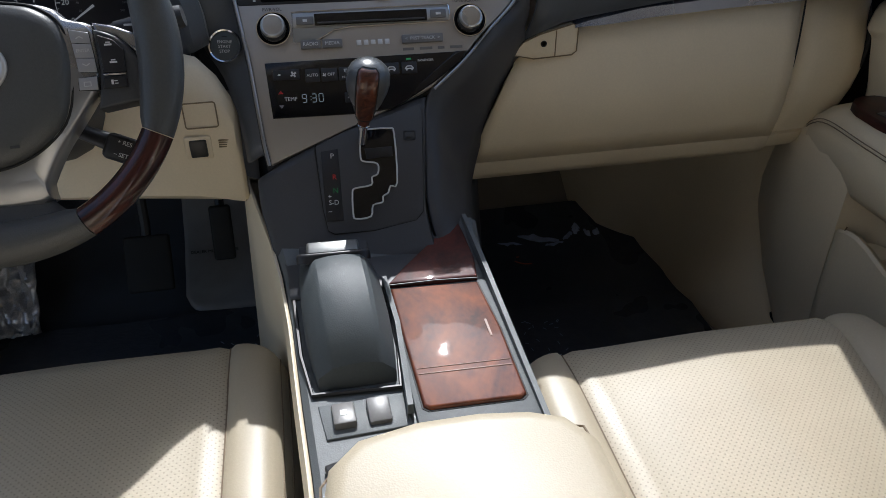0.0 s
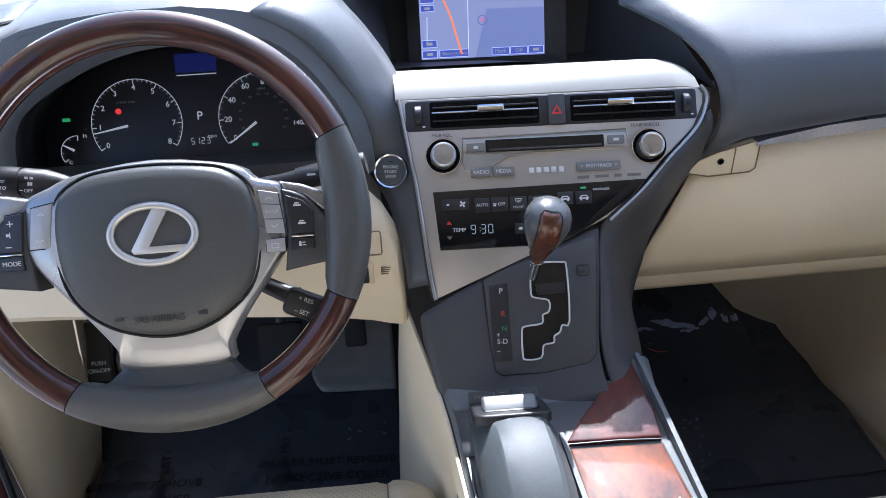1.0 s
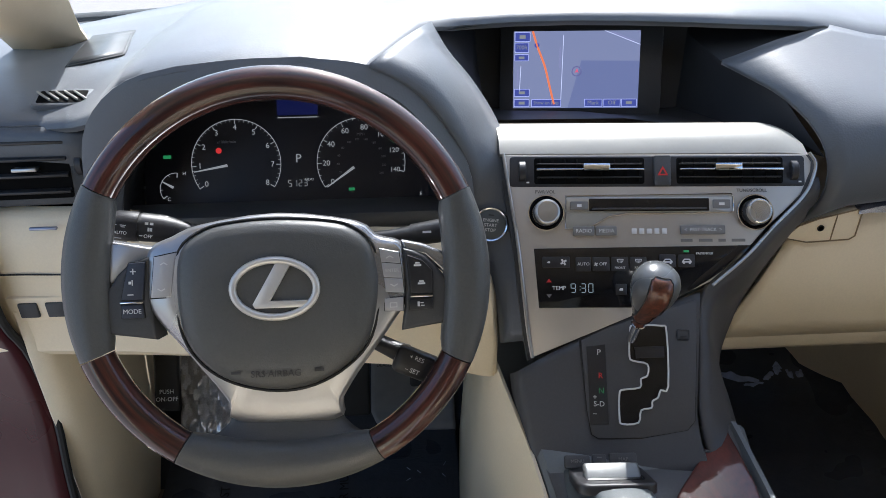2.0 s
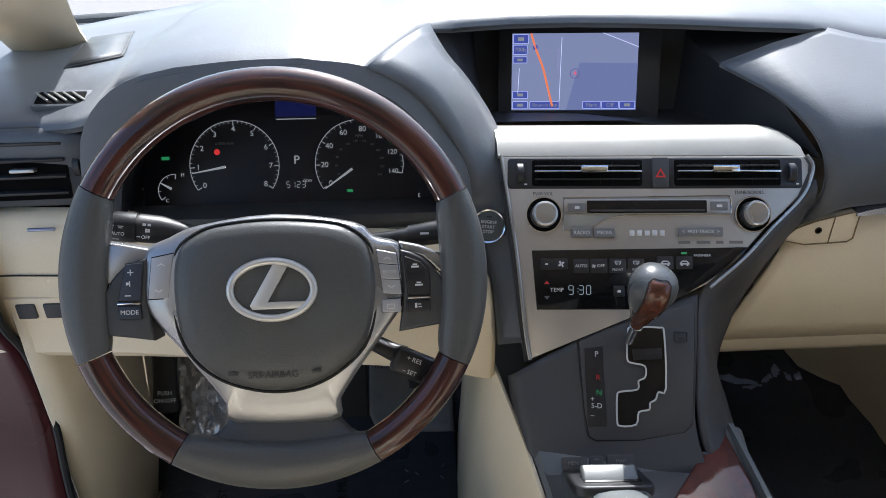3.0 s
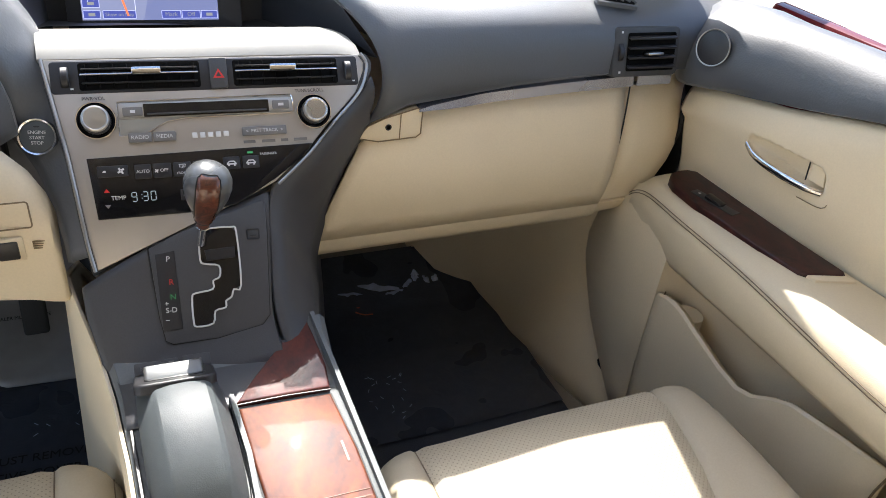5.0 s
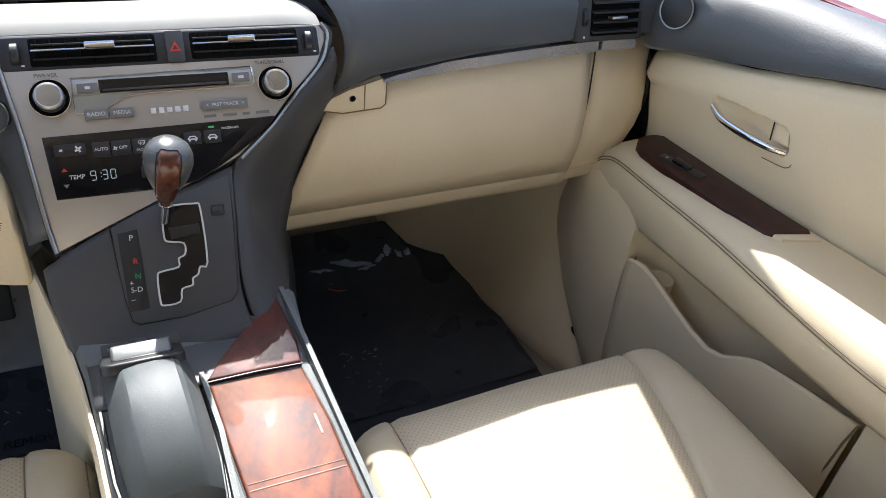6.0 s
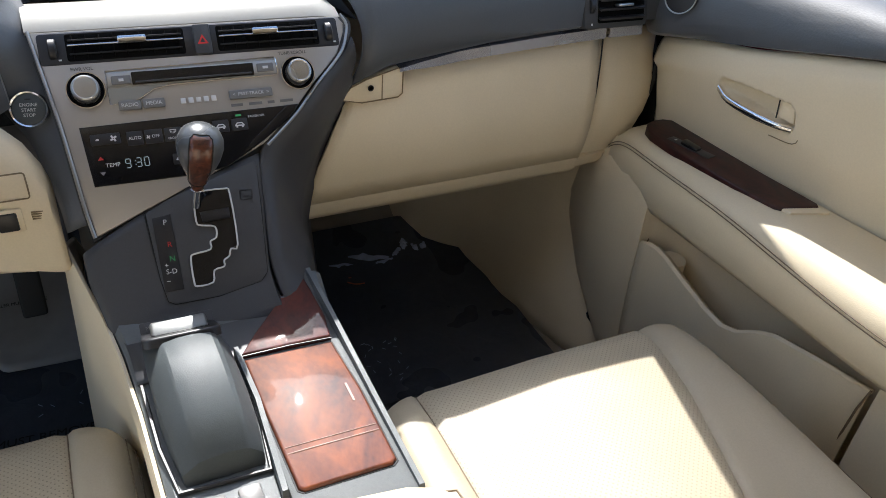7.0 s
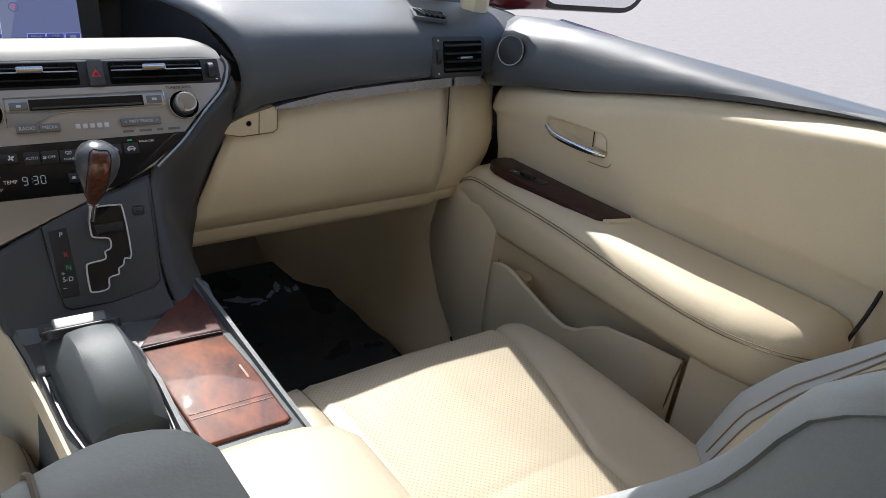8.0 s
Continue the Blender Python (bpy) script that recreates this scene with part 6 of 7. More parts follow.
part("warning_lamp", box((0.009, 0.004, 0.0003), CM @ T(-0.146, 0.014, -0.0028)), glow_green, cluster, "green lamp")
part("warning_lamp", box((0.007, 0.0035, 0.0003), CM @ T(0.070, -0.030, -0.0028)), glow_green, cluster, "green lamp")

# ---- navigation display ----
nav = thing("navigation_display", (-0.03, 1.18, 1.06), "navigation screen showing a pale blue map", "display")
p0, p1, p2 = Vector((-0.1145, 1.188, 1.0705)), Vector((0.0525, 1.168, 1.0745)), Vector((-0.112, 1.222, 1.166))
NX = (p1 - p0).normalized()
NZ = NX.cross((p2 - p0)).normalized()
NY = NZ.cross(NX)
NM = Matrix((NX, NY, NZ)).transposed().to_4x4()
NM.translation = p0
SW, SHH = (p1 - p0).length, (p2 - p0).length
part("bezel", plate(between(-0.018, -0.012, SW + 0.03, SHH + 0.015, 0.004), 0.01, NM @ T(0, 0, -0.001), 0.001), MATS["recess_grey"], nav, "matt black bezel")
scr = part("screen", plate(between(0, 0, SW, SHH, 0.0005), 0.001, NM), glow("map_blue", (0.235, 0.27, 0.45), 0.36), nav, "lit map screen")


def flat(name, x0, y0, x1, y1, col, lift, st=1.0, lab=""):
    return part(name, plate(between(x0 * SW, y0 * SHH, x1 * SW, y1 * SHH, 0.0004), 0.0001, NM @ T(0, 0, lift)), glow(name + "_tint", col, st), scr, lab)


bmx = plate([(q[0] * SW, q[1] * SHH) for q in ((0.44, 0.0), (0.54, 0.62), (1.0, 0.61), (1.0, 0.0))], 0.0001, NM @ T(0, 0, 0.0003))
part("map_area", bmx, glow("map_shade", (0.165, 0.20, 0.40), 0.36), scr)
rd = smooth_open([NM @ Vector((a * SW, b * SHH, 0.0006)) for a, b in ((0.15, 1.0), (0.19, 0.80), (0.25, 0.55), (0.29, 0.30), (0.33, 0.05))], 20)
part("map_road", tube(rd, 0.0015, 6), glow("road_orange", (0.55, 0.14, 0.06), 0.6), scr, "orange map road")
for a, b in (((0.395, 0.95), (0.385, 0.12)), ((0.72, 1.0), (1.0, 0.82)), ((0.06, 0.55), (0.05, 0.2))):
    part("map_street", tube([NM @ Vector((a[0] * SW, a[1] * SHH, 0.0005)), NM @ Vector((b[0] * SW, b[1] * SHH, 0.0005))], 0.0004, 5), glow("street_pale", (0.36, 0.39, 0.56), 0.75), scr)
ring = [NM @ Vector((0.505 * SW + 0.0062 * math.cos(a), 0.48 * SHH + 0.0062 * math.sin(a), 0.0007)) for a in np.linspace(0, 2 * math.pi, 25)[:-1]]
part("map_marker", tube(ring, 0.0008, 5, True), glow("marker_dark", (0.05, 0.05, 0.12), 1.0), scr)
part("map_arrow", plate([(-0.0026, -0.0022), (0.0, -0.0008), (0.0028, -0.0020), (0.0006, 0.0040)], 0.0002, NM @ T(0.505 * SW, 0.48 * SHH, 0.0007)), glow("arrow_red", (0.45, 0.06, 0.12), 0.7), scr, "small position arrow")
label_m = glow("label_grey", (0.16, 0.17, 0.30), 0.6)
for a, b, ln, turn in ((0.372, 0.66, 0.028, 90), (0.86, 0.925, 0.034, -22), (0.035, 0.40, 0.022, 90)):
    for i in range(6):
        part("street_label", box((ln / 7, 0.0024, 0.0002), NM @ T(a * SW, b * SHH, 0.0006) @ Matrix.Rotation(radians(turn), 4, "Z") @ T((i - 2.5) * ln / 6, 0)), label_m, scr)
part("route_shield", lathe([(0.0034, 0), (0.0034, 0.0003)], NM @ T(0.185 * SW, 0.82 * SHH, 0.0012), 12), glow("shield_navy", (0.05, 0.05, 0.25), 0.6), scr, "small route shield")
key_edge = glow("key_edge", (0.30, 0.33, 0.62), 0.7)
navy = (0.022, 0.03, 0.13)
for x0, y0, x1, y1, tx in ((0.01, 0.87, 0.13, 0.985, ""), (0.01, 0.73, 0.12, 0.85, "700ft"), (0.01, 0.62, 0.12, 0.70, ""), (0.01, 0.155, 0.13, 0.25, ""), (0.01, 0.02, 0.13, 0.115, ""), (0.15, 0.02, 0.385, 0.115, "Show on Map"),
                            (0.575, 0.02, 0.715, 0.115, "Mark"), (0.725, 0.02, 0.86, 0.115, "Off"), (0.87, 0.02, 0.99, 0.115, "")):
    k = flat("map_key", x0, y0, x1, y1, navy, 0.0007, 1.0)
    part("key_edge", tube([NM @ Vector((q[0], q[1], 0.0009)) for q in between(x0 * SW, y0 * SHH, x1 * SW, y1 * SHH, 0.0006)], 0.0003, 4, True), key_edge, k)
    if tx:
        words("legend", tx, NM @ T((x0 + x1) / 2 * SW, (y0 + y1) / 2 * SHH, 0.0009), 0.0075 if len(tx) < 8 else 0.0062, glow_white, k)
    else:
        part("symbol", box(((x1 - x0) * SW * 0.4, (y1 - y0) * SHH * 0.4, 0.0002), NM @ T((x0 + x1) / 2 * SW, (y0 + y1) / 2 * SHH, 0.0008)), glow_white, k)

# ---- dash fittings ----
BM = basis((-0.171, 0.9475, 1.0265), (-0.18, -0.87, 0.46))
sb = thing("start_button", (-0.171, 0.955, 1.02), "round engine start button with a chrome ring", "button")
part("ring", lathe([(0.0200, -0.012), (0.0200, 0.002), (0.0188, 0.004), (0.0172, 0.003), (0.0165, 0.0)], BM, 36), chrome, sb, "chrome ring")
part("cap", lathe([(0.0166, 0.0), (0.0166, 0.0015), (0.015, 0.0026), (0.0, 0.0028)], BM, 36), padgrey, sb, "silver-grey button cap")
for i, tx in enumerate(("ENGINE", "START", "STOP")):
    words("legend", tx, BM @ T(0, 0.0045 - 0.0055 * i, 0.0031), 0.0050, white, sb)
part("lamp", box((0.006, 0.0014, 0.0004), BM @ T(0, 0.0105, 0.003)), black, sb)


def side_vent(name, m, w, h, flipx, label):
    """Outboard dash outlet with a thumbwheel beside the louvres."""
    v = thing(name, m.translation, label, "air vent", "dash end vents")
    part("frame", plate(rrect(0, 0, w, h, 0.008), 0.02, m @ T(0, 0, 0.001), 0.003), darkgrey, v, "grey vent frame")
    x0, x1 = (-w / 2 + 0.022, w / 2 - 0.008) if not flipx else (-w / 2 + 0.008, w / 2 - 0.022)
    part("opening", plate(between(x0, -h / 2 + 0.008, x1, h / 2 - 0.008, 0.003), 0.01, m @ T(0, 0, 0.0018)), void, v, "flat plate blackened as the shaded opening")
    for i in range(4):
        y = -h / 2 + 0.008 + (h - 0.016) * (i + 0.5) / 4
        part("louvre", box((x1 - x0 - 0.002, 0.0035, 0.010), m @ T((x0 + x1) / 2, y, 0.003) @ pose(0, 0, 0, 20), 0.0012), black, v)
    part("tab", box((0.026, 0.004, 0.012), m @ T((x0 + x1) / 2, -0.002, 0.008), 0.0012), satin, v, "metal vent tab")
    tx = -w / 2 + 0.012 if not flipx else w / 2 - 0.012
    part("thumbwheel", lathe([(0.014, -0.004), (0.015, -0.003), (0.015, 0.003), (0.014, 0.004)], m @ T(tx, 0, -0.008) @ Matrix.Rotation(radians(90), 4, "Y"), 20), black, v, "vent thumbwheel")
    part("mark", box((0.003, 0.003, 0.0004), m @ T(tx, -h / 2 + 0.007, 0.0016)), white, v)
    part("mark", box((0.003, 0.003, 0.0004), m @ T(tx, h / 2 - 0.007, 0.0016)), white, v)
    return v


side_vent("end_vent", basis((0.602, 0.9575, 1.0850), (-0.03, -0.95, 0.25)), 0.110, 0.068, False, "grey passenger end vent with four louvres")
side_vent("end_vent", basis((-0.668, 0.986, 1.096), (0.03, -0.95, 0.25)), 0.118, 0.088, True, "grey driver end vent with four louvres")


def demister(at, n, yaw, label, blade=barsilver):
    m = basis(at, n) @ Matrix.Rotation(radians(yaw), 4, "Z")
    d = thing("demister_grille", at, label, "grille", "demister grilles")
    part("frame", plate(rrect(0, 0, 0.062, 0.030, 0.004), 0.006, m @ T(0, 0, 0.0015), 0.001), dashgrey, d)
    part("opening", plate(rrect(0, 0, 0.052, 0.022, 0.002), 0.004, m @ T(0, 0, 0.002)), void, d, "flat plate blackened as the shaded slot")
    for i in range(5):
        part("blade", box((0.0022, 0.024, 0.003), m @ T(-0.02 + 0.01 * i, 0, 0.003) @ pose(0, 0, 0, 0, 0, 48), 0.0006), blade, d)
    return d


demister((-0.640, 1.034, 1.1555), (0, -0.25, 0.97), 0, "slanted side window demister grille on the dash")
demister((0.565, 1.005, 1.1455), (0, -0.35, 0.93), -14, "slanted side window demister grille on the dash", dashgrey)
part("card_slot", box((0.030, 0.004, 0.003), T(-0.665, 0.957, 1.034) @ pose(0, 0, 0, 20, 0, 0), 0.001), bluetrim, dash, "small bright pull")
# switch row low on the left
sw = thing("switch_row", (-0.68, 0.95, 0.92), "row of square switches in the knee panel", "switches")
for i in range(3):
    part("switch", box((0.022, 0.010, 0.020), T(-0.705 + 0.031 * i, 0.9495, 0.932), 0.002), darkgrey, sw, "grey square switch")
part("bezel", box((0.11, 0.012, 0.034), T(-0.675, 0.9535, 0.932), 0.004), cream, sw, "cream switch bezel")
for z in (0.978, 1.047):
    part("knee_joint", tube([(-0.79, 0.9545 if z < 1 else 0.984, z), (-0.70, 0.9520 if z < 1 else 0.981, z), (-0.60, 0.9455 if z < 1 else 0.974, z)], 0.0010, 5), MATS["rubber_seal"], dash, "fine joint in the knee panel")
# cover, blank switch and sensor slots right of the column
kp = thing("knee_panel_fittings", (-0.2, 0.9, 0.95), "square black switch and cover beside the column", "switches")
part("fuse_cover", tube([(x, 0.8985, z) for x, z in between(-0.226, 0.947, -0.189, 0.978, 0.003)], 0.0009, 5, True), mat("cream_joint", (0.22, 0.16, 0.09), 0.6), kp, "cover joint")
part("switch", box((0.020, 0.008, 0.022), T(-0.216, 0.898, 0.922), 0.002), black, kp, "black square switch")
part("switch_bezel", box((0.032, 0.006, 0.030), T(-0.216, 0.8995, 0.922), 0.003), cream, kp)
for i in range(4):
    part("slot", box((0.012, 0.002, 0.0012), T(-0.186, 0.8955, 0.931 - 0.0028 * i)), MATS["cream_joint"], kp)
# glovebox lock tab
tb = [(0.186, 0.984), (0.20, 1.0), (0.222, 1.009), (0.266, 1.020), (0.2735, 1.0175), (0.2735, 0.984), (0.267, 0.979), (0.215, 0.977)]
MT = Matrix(((1, 0, 0, 0), (0, 0, -1, 0.9655), (0, 1, 0, 0), (0, 0, 0, 1)))
tabm = part("latch", plate(tb, 0.008, MT, 0.0015), cream, glove, "cream latch plate with a key lock")
part("joint", tube([MT @ Vector((p[0], p[1], 0.0004)) for p in tb], 0.0009, 5, True), MATS["cream_joint"], tabm)
part("joint", tube([MT @ Vector((0.244, 0.978, 0.0004)), MT @ Vector((0.244, 1.013, 0.0004))], 0.0008, 5), MATS["cream_joint"], tabm)
part("key_lock", lathe([(0.0042, 0), (0.0042, 0.0012), (0.003, 0.0012), (0.003, 0.0)], MT @ T(0.2275, 0.9965, 0.0003), 16), black, tabm, "black key lock")
part("joint", tube(smooth_open([(0.600, 0.972, 1.035), (0.6005, 0.968, 1.0), (0.6005, 0.9645, 0.96), (0.598, 0.9625, 0.93), (0.590, 0.9625, 0.905), (0.577, 0.964, 0.887), (0.560, 0.9655, 0.873)], 24), 0.0012, 6), rubber, glove, "dark joint at the glovebox edge")
part("joint", tube([(0.145, 0.979, 0.829), (0.3, 0.979, 0.829), (0.45, 0.979, 0.829), (0.60, 0.979, 0.829)], 0.0010, 5), MATS["cream_joint"], glove, "joint along the lower glovebox edge")

# ---- door fittings ----
rows = []
for i, p in enumerate(smooth_open([Vector(p) for p in ((-0.060, 0.006, 0.001), (-0.04, -0.006, 0.007), (0.0, -0.016, 0.011), (0.04, -0.024, 0.009), (0.062, -0.027, 0.003))], 16)):
    h = 0.0045 + 0.0015 * math.sin(math.pi * i / 15)
    rows.append([DM @ (p + Vector((0.2 * h * math.sin(a), h * math.sin(a) * 0.9, h * math.cos(a) * 0.55))) for a in np.linspace(0, 2 * math.pi, 13)[:-1]])
dh = part("door_handle", loft(rows, True, True), chrome, door, "chrome pull lever in a cream hollow", 60)
part("lock_knob", plate([(0.038, 0.008), (0.057, 0.005), (0.060, -0.022), (0.037, -0.017)], 0.014, DM @ T(0, 0.001, -0.001), 0.002), cream, dh, "cream lock knob")
part("lock_joint", tube([DM @ Vector((x, y, 0.0)) for x, y in ((0.0355, 0.0085), (0.0345, -0.017))], 0.0011, 5), rubber, dh, "dark joint before the lock knob")
for line in (((0.072, 0.052), (0.0735, 0.02), (0.0745, -0.02), (0.072, -0.040), (0.062, -0.046), (0.03, -0.042)),):
    part("panel_joint", tube(smooth_open([DM @ Vector((x, y, 0.0035)) for x, y in line], 24), 0.0007, 5), MATS["cream_joint"], door, "fine joint beside the handle")
wp = [(0.735, 0.925), (0.722, 0.934), (0.704, 0.935), (0.688, 0.930), (0.674, 0.916), (0.667, 0.895), (0.666, 0.85), (0.676, 0.72), (0.688, 0.66), (0.694, 0.652), (0.746, 0.636), (0.752, 0.644), (0.744, 0.73), (0.739, 0.83), (0.739, 0.92)]
swp = part("switch_panel", plate(wp, 0.012, T(0, 0, 0.898), 0.003, 3), burl_dark, door, "glossy dark wood switch plate")
part("switch_base", plate([(0.678, 0.872), (0.694, 0.874), (0.712, 0.80), (0.694, 0.797)], 0.004, T(0, 0, 0.8995), 0.001), black, swp, "black switch base")
part("switch", box((0.013, 0.030, 0.007), T(0.694, 0.835, 0.9015) @ pose(0, 0, 0, 6, 0, 12), 0.002), gloss, swp, "black window switch")
part("symbol", box((0.004, 0.003, 0.0003), T(0.688, 0.862, 0.8998)), white, swp)
part("end_cap", plate([(0.692, 0.659), (0.748, 0.641), (0.752, 0.622), (0.698, 0.640)], 0.02, T(0, 0, 0.8965), 0.002), cream, swp)
TM = basis((0.6775, 0.9125, 1.104), (-0.93, -0.30, 0.18))
tw = part("tweeter", lathe([(0.0245, -0.004), (0.0245, 0.001), (0.015, 0.003), (0, 0.0035)], TM, 32), black, door, "round black tweeter mesh")
part("ring", tube([TM @ Vector((0.0245 * math.cos(a), 0.0245 * math.sin(a), 0.002)) for a in np.linspace(0, 2 * math.pi, 37)[:-1]], 0.0011, 6, True), satin, tw, "pale metal ring")
# stitched lines on the armrest
seam_line = smooth_open([(0.689, 1.006, 0.80), (0.667, 0.991, 0.825), (0.655, 0.962, 0.853), (0.648, 0.92, 0.870), (0.6445, 0.84, 0.872), (0.6445, 0.70, 0.871), (0.643, 0.56, 0.862), (0.644, 0.46, 0.857), (0.648, 0.38, 0.858), (0.662, 0.32, 0.862), (0.69, 0.29, 0.858), (0.74, 0.274, 0.845)], 60)
for dz in (0.0, -0.005):
    part("stitching", tube([p + Vector((-0.0006 if dz else 0.0, 0, dz)) for p in seam_line], 0.0008, 5), stitch, door, "dark stitched seam")
bh = smooth_open([(0.664, 0.842, 0.60), (0.660, 0.838, 0.66), (0.656, 0.838, 0.71), (0.657, 0.834, 0.742)], 14)
part("pocket_seam", tube(bh, 0.0011, 5), MATS["cream_joint"], door, "joint at the pocket front")
rows = [[(0.686 + 0.020 * math.cos(a), 0.800 + 0.022 * math.sin(a), z) for a in np.linspace(0, 2 * math.pi, 21)[:-1]] for z in (0.62, 0.714, 0.718, 0.718)]
part("bottle_rib", loft(rows, True, True), cream, door, "rounded bottle holder rib in the pocket", 50)
part("pocket_joint", tube([(0.689, 0.442, 0.755), (0.688, 0.447, 0.72), (0.692, 0.452, 0.66), (0.698, 0.458, 0.56)], 0.0016, 5), MATS["cream_joint"], door, "pocket joint")
# black tube along the door gap; its lower run draws a thin shadow
part("door_gap", tube(smooth_open([(0.735, 1.03, 1.13), (0.728, 1.013, 1.03), (0.726, 0.983, 0.97), (0.722, 0.985, 0.915), (0.712, 1.022, 0.855), (0.690, 1.060, 0.79), (0.673, 1.088, 0.70), (0.669, 1.070, 0.62), (0.666, 1.035, 0.555), (0.664, 0.955, 0.505), (0.664, 0.89, 0.49)], 50), 0.004, 6), rubber, door, "black rubber door seal")
part("rear_gap", tube(smooth_open([(0.786, 0.250, 1.15), (0.789, 0.254, 1.08), (0.794, 0.260, 1.0), (0.798, 0.268, 0.92), (0.79, 0.278, 0.86), (0.77, 0.285, 0.80), (0.76, 0.29, 0.5)], 30), 0.003, 6), rubber, door, "black rubber seal at the rear door edge")
# ---- door mirror ----
mr = thing("door_mirror", (0.98, 1.05, 1.05), "red door mirror with a chrome-edged glass", "mirror")
MMt = basis((0.995, 1.05, 1.222), (-0.22, -0.96, 0.05))
part("housing", box((0.285, 0.175, 0.10), MMt @ T(0, 0, -0.055), 0.045, 4), redpaint, mr, "red painted mirror housing")
part("bezel", plate(rrect(0, 0, 0.27, 0.16, 0.055, 6), 0.01, MMt @ T(0, 0, 0.002), 0.003), black, mr)
mirror_glass = mat("mirror_glass", (0.85, 0.87, 0.9), 0.02, metal=1.0, vary=0.0)
part("glass", plate(rrect(0, 0, 0.245, 0.138, 0.046, 6), 0.003, MMt @ T(0, 0, 0.004)), mirror_glass, mr, "mirror glass")
part("arm", box((0.12, 0.07, 0.05), T(0.83, 1.09, 1.165), 0.015), redpaint, mr, "red mirror foot")

# ---- floor ----
film = mat("clear_film", (0.044, 0.050, 0.064), 0.3, vary=0.22, grain=60)
fn, fk = film.node_tree.nodes, film.node_tree.links
wr, wb = fn.new("ShaderNodeTexNoise"), fn.new("ShaderNodeBump")
wr.inputs["Scale"].default_value, wr.inputs["Detail"].default_value, wr.inputs["Distortion"].default_value = 14, 5, 1.5
wb.inputs["Strength"].default_value, wb.inputs["Distance"].default_value = 0.15, 0.01
fk.new(wr.outputs["Fac"], wb.inputs["Height"])
fk.new(wb.outputs[0], fn["Principled BSDF"].inputs["Normal"])
floor_z = lambda y: float(np.interp(y, [q[0] for q in floor_prof], [q[1] for q in floor_prof]))


def floor_mat(x0, x1, y0, y1, label):
    m = thing("floor_mat", ((x0 + x1) / 2, 0.9, 0.42), label, "floor mat", "floor mats")
    o = rrect((x0 + x1) / 2, (y0 + y1) / 2, x1 - x0, y1 - y0, 0.05, 6)
    bm = plate(o, 0.006, Matrix(), 0.002)
    bmesh.ops.bisect_plane(bm, geom=bm.verts[:] + bm.edges[:] + bm.faces[:], plane_co=(0, 0.95, 0), plane_no=(0, 1, 0))
    bmesh.ops.bisect_plane(bm, geom=bm.verts[:] + bm.edges[:] + bm.faces[:], plane_co=(0, 1.12, 0), plane_no=(0, 1, 0))
    bmesh.ops.bisect_plane(bm, geom=bm.verts[:] + bm.edges[:] + bm.faces[:], plane_co=(0, 1.22, 0), plane_no=(0, 1, 0))
    for v in bm.verts:
        v.co.z += floor_z(v.co.y) + 0.009
    part("mat", bm, carpet, m, "black mat")
    rows = []
    for x in np.linspace(x0 + 0.004, x1 - 0.004, 40):
        row = []
        for y in np.linspace(y0 + (0.27 if x0 > 0 else 0.01), y1 - 0.006, 60):
            n = noise.noise(Vector((x * 9, y * 9, 1.7))) * 0.004 + noise.noise(Vector((x * 30, y * 22, 4.0))) * 0.0016
            row.append((x, y, floor_z(y) + 0.0155 + n))
        rows.append(row)
    part("film", loft(rows), film, m, "clear wrinkled protective film", 180)
    return m


fm = floor_mat(0.14, 0.60, 0.66, 1.335, "black passenger floor mat under clear protective film")
rows = [[(x, y, z + 0.004) for y, z in floor_prof if y > 1.0] for x in np.linspace(-0.72, -0.17, 8)]
tagged(part("toe_board", loft(rows), carpet), "black carpeted toe board behind the pedals", "floor", kind="structure")
fd = floor_mat(-0.69, -0.186, 0.55, 1.20, "black driver floor mat under printed protective film")
ink = mat("black_ink", (0.003, 0.003, 0.003), 0.6)
for x, y, a in ((-0.312, 1.06, -4), (-0.63, 1.05, -3)):
    for k, tx in enumerate(("DEALER MUST REMOVE", "PROTECTIVE COVER")):
        words("print", tx, T(x, y - 0.032 * k, floor_z(y) + 0.0195) @ pose(0, 0, 0, 0, 0, a), 0.022, ink, fd)
for x, y in ((-0.582, 1.165), (-0.385, 1.20)):
    words("print", "DEALER MUST REMOVE", T(x, y - 0.08, floor_z(1.05) + 0.0195) @ pose(0, 0, 0, 0, 0, 92), 0.022, ink, fd)

# ---- pedals ----


def pedal(name, at, w, h, lean, label, ribs=4):
    p = thing(name, at, label, "pedal", "pedals")
    m = T(*at) @ pose(0, 0, 0, lean, 0, 0)
    part("pad", box((w, h, 0.014), m, 0.005, 3), rubber, p, "black rubber pad")
    for i in range(ribs):
        part("rib", box((w * 0.8, h * 0.05, 0.004), m @ T(0, h * (-0.33 + 0.66 * i / max(1, ribs - 1)), 0.008), 0.001), black, p)
    part("arm", tube(smooth_open([m @ Vector((0, h * 0.3, -0.004)), (at[0], at[1] + 0.05, at[2] + 0.09), (at[0], at[1] + 0.08, at[2] + 0.3)], 8), 0.008), black, p, "black pedal arm")
    return p


pedal("accelerator", (-0.250, 1.20, 0.625), 0.036, 0.095, 68, "black rubber accelerator pedal", 0)
pedal("brake_pedal", (-0.372, 1.165, 0.60), 0.075, 0.095, 58, "wide black rubber brake pedal", 0)
pb = pedal("parking_brake_pedal", (-0.652, 1.15, 0.645), 0.040, 0.10, 60, "black parking brake pedal", 0)
for k, tx in enumerate(("PUSH", "ON-OFF")):
    words("print", tx, T(-0.652, 1.15, 0.645) @ pose(0, 0, 0, 60) @ T(0, -0.018 - 0.012 * k, 0.0074), 0.0095, white, pb)
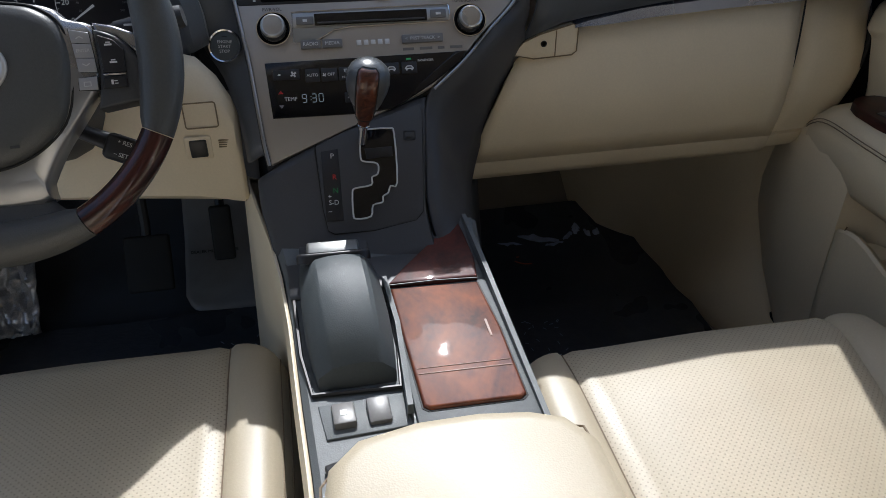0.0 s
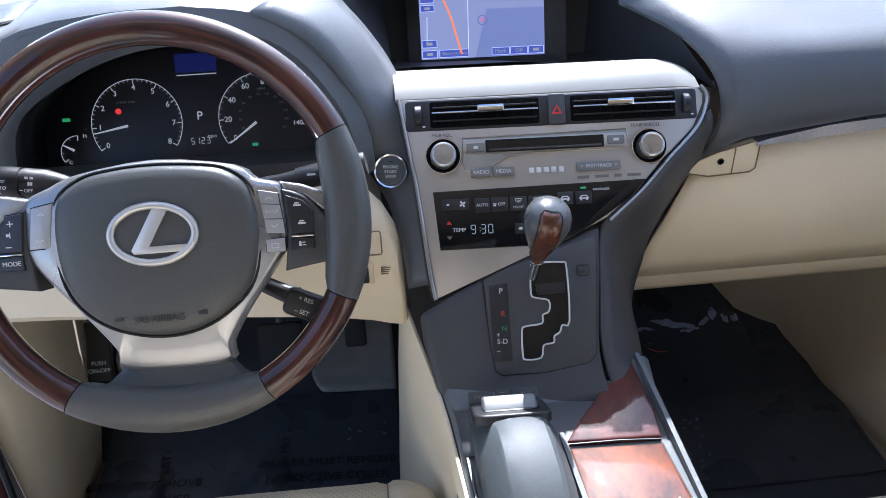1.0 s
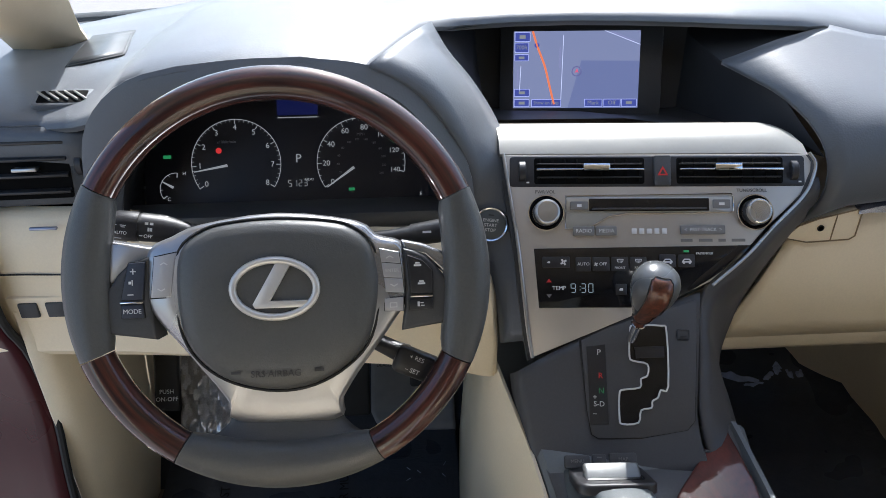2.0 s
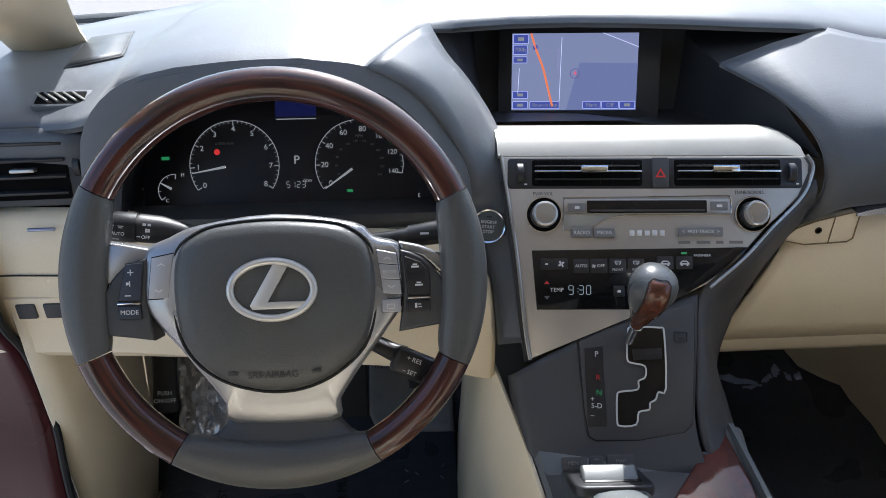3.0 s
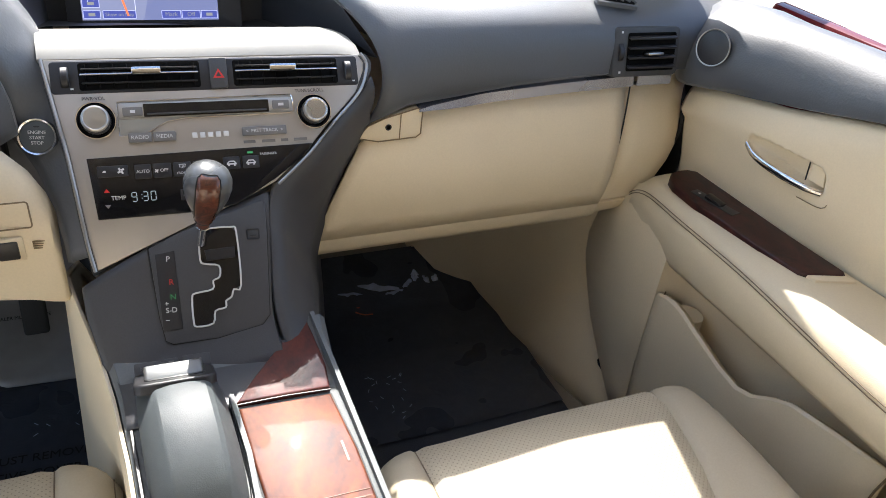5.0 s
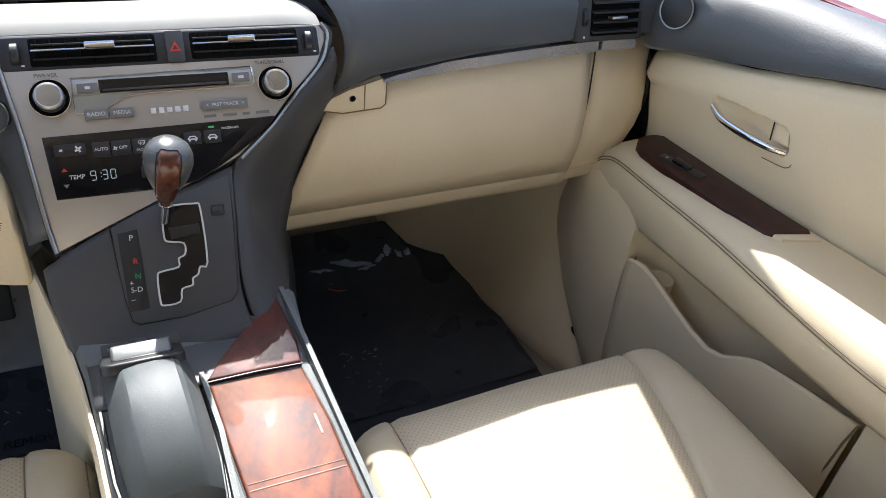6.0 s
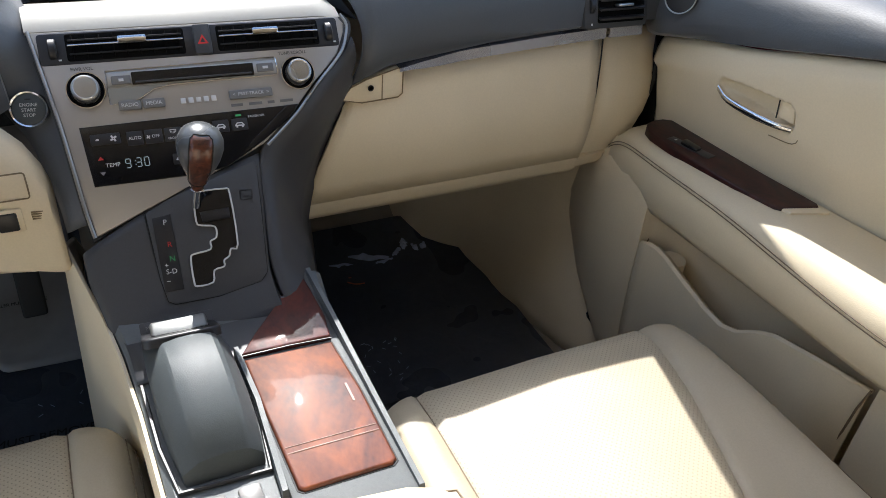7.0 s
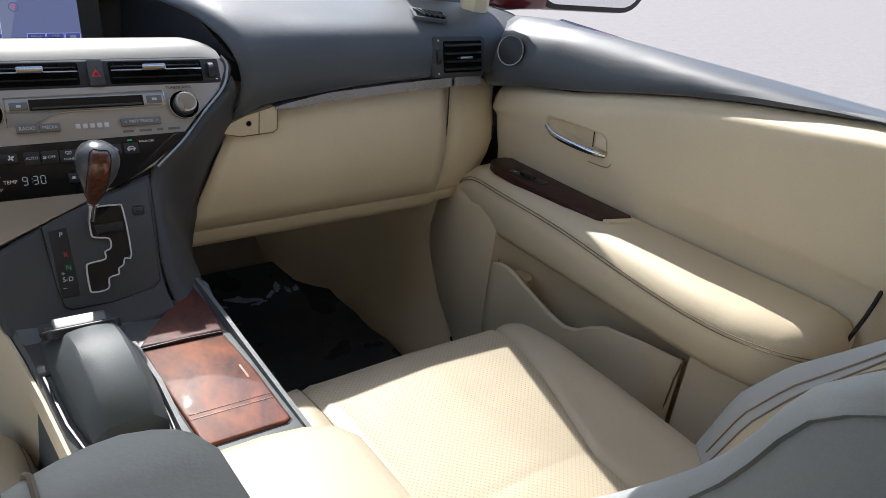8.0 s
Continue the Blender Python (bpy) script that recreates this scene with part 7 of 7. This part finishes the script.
rest = thing("foot_rest", (-0.62, 1.22, 0.5), "foot rest wrapped in crumpled clear film", "foot rest")
rows = []
for u in np.linspace(-1, 1, 24):
    row = []
    for v in np.linspace(-1, 1, 30):
        n = noise.noise(Vector((u * 3.1, v * 4.2, 0.3))) * 0.012 + abs(noise.noise(Vector((u * 7, v * 9, 2)))) * 0.008
        row.append((-0.618 + 0.044 * u, 1.215 + 0.05 * v - n, 0.555 + 0.072 * v + n * 0.4))
    rows.append(row)
shell("wrap", rows, 0.003, mat("shiny_film", (0.55, 0.55, 0.58), 0.16, metal=0.5, vary=0.3), rest, "crumpled shiny film")

# pale sheet of film over the driver toe board, its lower corners rounded
rows = []
for f in np.linspace(0, 1, 20):
    x = -0.340 + 0.152 * f
    y0 = 1.196 + 0.03 * max(0.0, 1 - f / 0.16) ** 2 + 0.008 * (1 - f)
    rows.append([(x, y, floor_z(y) + 0.012 + noise.noise(Vector((x * 14, y * 14, 7.0))) * 0.0025) for y in np.linspace(y0, 1.50, 18)])
shell("toe_film", rows, 0.001, mat("pale_film", (0.30, 0.29, 0.29), 0.22, vary=0.12, grain=40), fd, "pale crinkled film over the toe board", angle=180)
words("print", "DEALER MUST REMOVE", T(-0.285, 1.305, floor_z(1.305) + 0.0165) @ pose(0, 0, 0, 33, 0, -2), 0.0085, ink, fd)
# loose folds of film on the passenger mat, their pale blue standing for sky glare
glare_m = mat("film_glare", (0.42, 0.48, 0.66), 0.18, metal=0.1, vary=0.3, grain=80)
rng = random.Random(11)


def fold(x, y, length, width, turn):
    """A small crumpled ridge of film lying on the mat, coloured as a band of glare."""
    rows = []
    ca, sa = math.cos(turn), math.sin(turn)
    for i in range(9):
        f = i / 8
        w = width * math.sin(math.pi * (0.08 + 0.84 * f)) * (1.0 + 1.2 * rng.random())
        u = (f - 0.5) * length
        px, py = x + u * ca, y + u * sa + 0.003 * (rng.random() - 0.5)
        z = floor_z(py) + 0.0165
        rows.append([(px + sa * w, py - ca * w, z), (px, py, z + w * (0.35 + 0.3 * rng.random())), (px - sa * w * 0.8, py + ca * w * 0.8, z + 0.001)])
    part("film_glare", loft(rows), glare_m, fm, "fold of film coloured pale blue as glare", 30)


for x, y, ln, w, a in ((0.285, 1.258, 0.050, 0.004, -0.12), (0.345, 1.262, 0.085, 0.007, -0.20), (0.375, 1.250, 0.04, 0.004, 0.1), (0.405, 1.262, 0.025, 0.005, 0.5), (0.425, 1.272, 0.022, 0.006, 1.3), (0.448, 1.262, 0.02, 0.005, 2.2), (0.466, 1.262, 0.016, 0.004, 0.9)):
    fold(x, y, ln, w, a)
tag_m = mat("orange_tag", (0.6, 0.12, 0.05), 0.5)
part("tag", tube(smooth_open([(0.286, 1.224, 0.476), (0.300, 1.214, 0.475), (0.318, 1.212, 0.474)], 8), 0.0013, 5), tag_m, fm, "small orange tag")
part("tag", tube(smooth_open([(0.288, 1.236, 0.478), (0.294, 1.231, 0.480), (0.300, 1.236, 0.478)], 8), 0.0011, 5), tag_m, fm)
# short pale strokes drawn as glints on the creased film
rng = random.Random(5)
for i in range(22):
    x, y, a = 0.255 + 0.07 * rng.random(), 0.97 + 0.11 * rng.random(), rng.random() * 3
    part("film_glint", tube([(x, y, floor_z(y) + 0.0185), (x + 0.007 * math.cos(a), y + 0.007 * math.sin(a), floor_z(y) + 0.019)], 0.0006, 4), glare_m, fm)
for i in range(5):
    x, y, a = -0.28 + 0.07 * rng.random(), 1.10 + 0.03 * rng.random(), rng.random() * 3
    part("film_glint", tube([(x, y, floor_z(y) + 0.0185), (x + 0.008 * math.cos(a), y + 0.008 * math.sin(a), floor_z(y) + 0.019)], 0.0007, 4), glare_m, fd)

# speaker cover let into the dash top by the driver pillar
cover = thing("speaker_cover", (-0.655, 1.23, 1.165), "dark grey mesh speaker cover on the dash top", "speaker cover")
for nm, k, lift, mt in (("rim", 1.0, -0.0006, darkgrey), ("mesh", 0.90, 0.0004, darkgrey)):
    vs_ = []
    for x, y in ((-0.680, 1.150), (-0.610, 1.165), (-0.642, 1.320), (-0.702, 1.315)):
        x, y = -0.658 + (x + 0.658) * k, 1.237 + (y - 1.237) * k
        vs_.append((x, y, 1.16))
    rows = [[Vector(vs_[0]).lerp(Vector(vs_[3]), f) for f in np.linspace(0, 1, 8)], [Vector(vs_[1]).lerp(Vector(vs_[2]), f) for f in np.linspace(0, 1, 8)]]
    for r in rows:
        for p in r:
            yr = float(np.interp(p.x, ex, [e[1] for e in edge]))
            zr = float(np.interp(p.x, ex, [e[2] for e in edge]))
            yf, zf = windscreen_base(p.x)
            f = (p.y - yr) / (yf - yr)
            p.z = zr + (zf - zr) * f + 0.018 * math.sin(math.pi * f ** 0.6) + 0.0012 + lift
    shell(nm, rows, 0.0008, mt, cover)
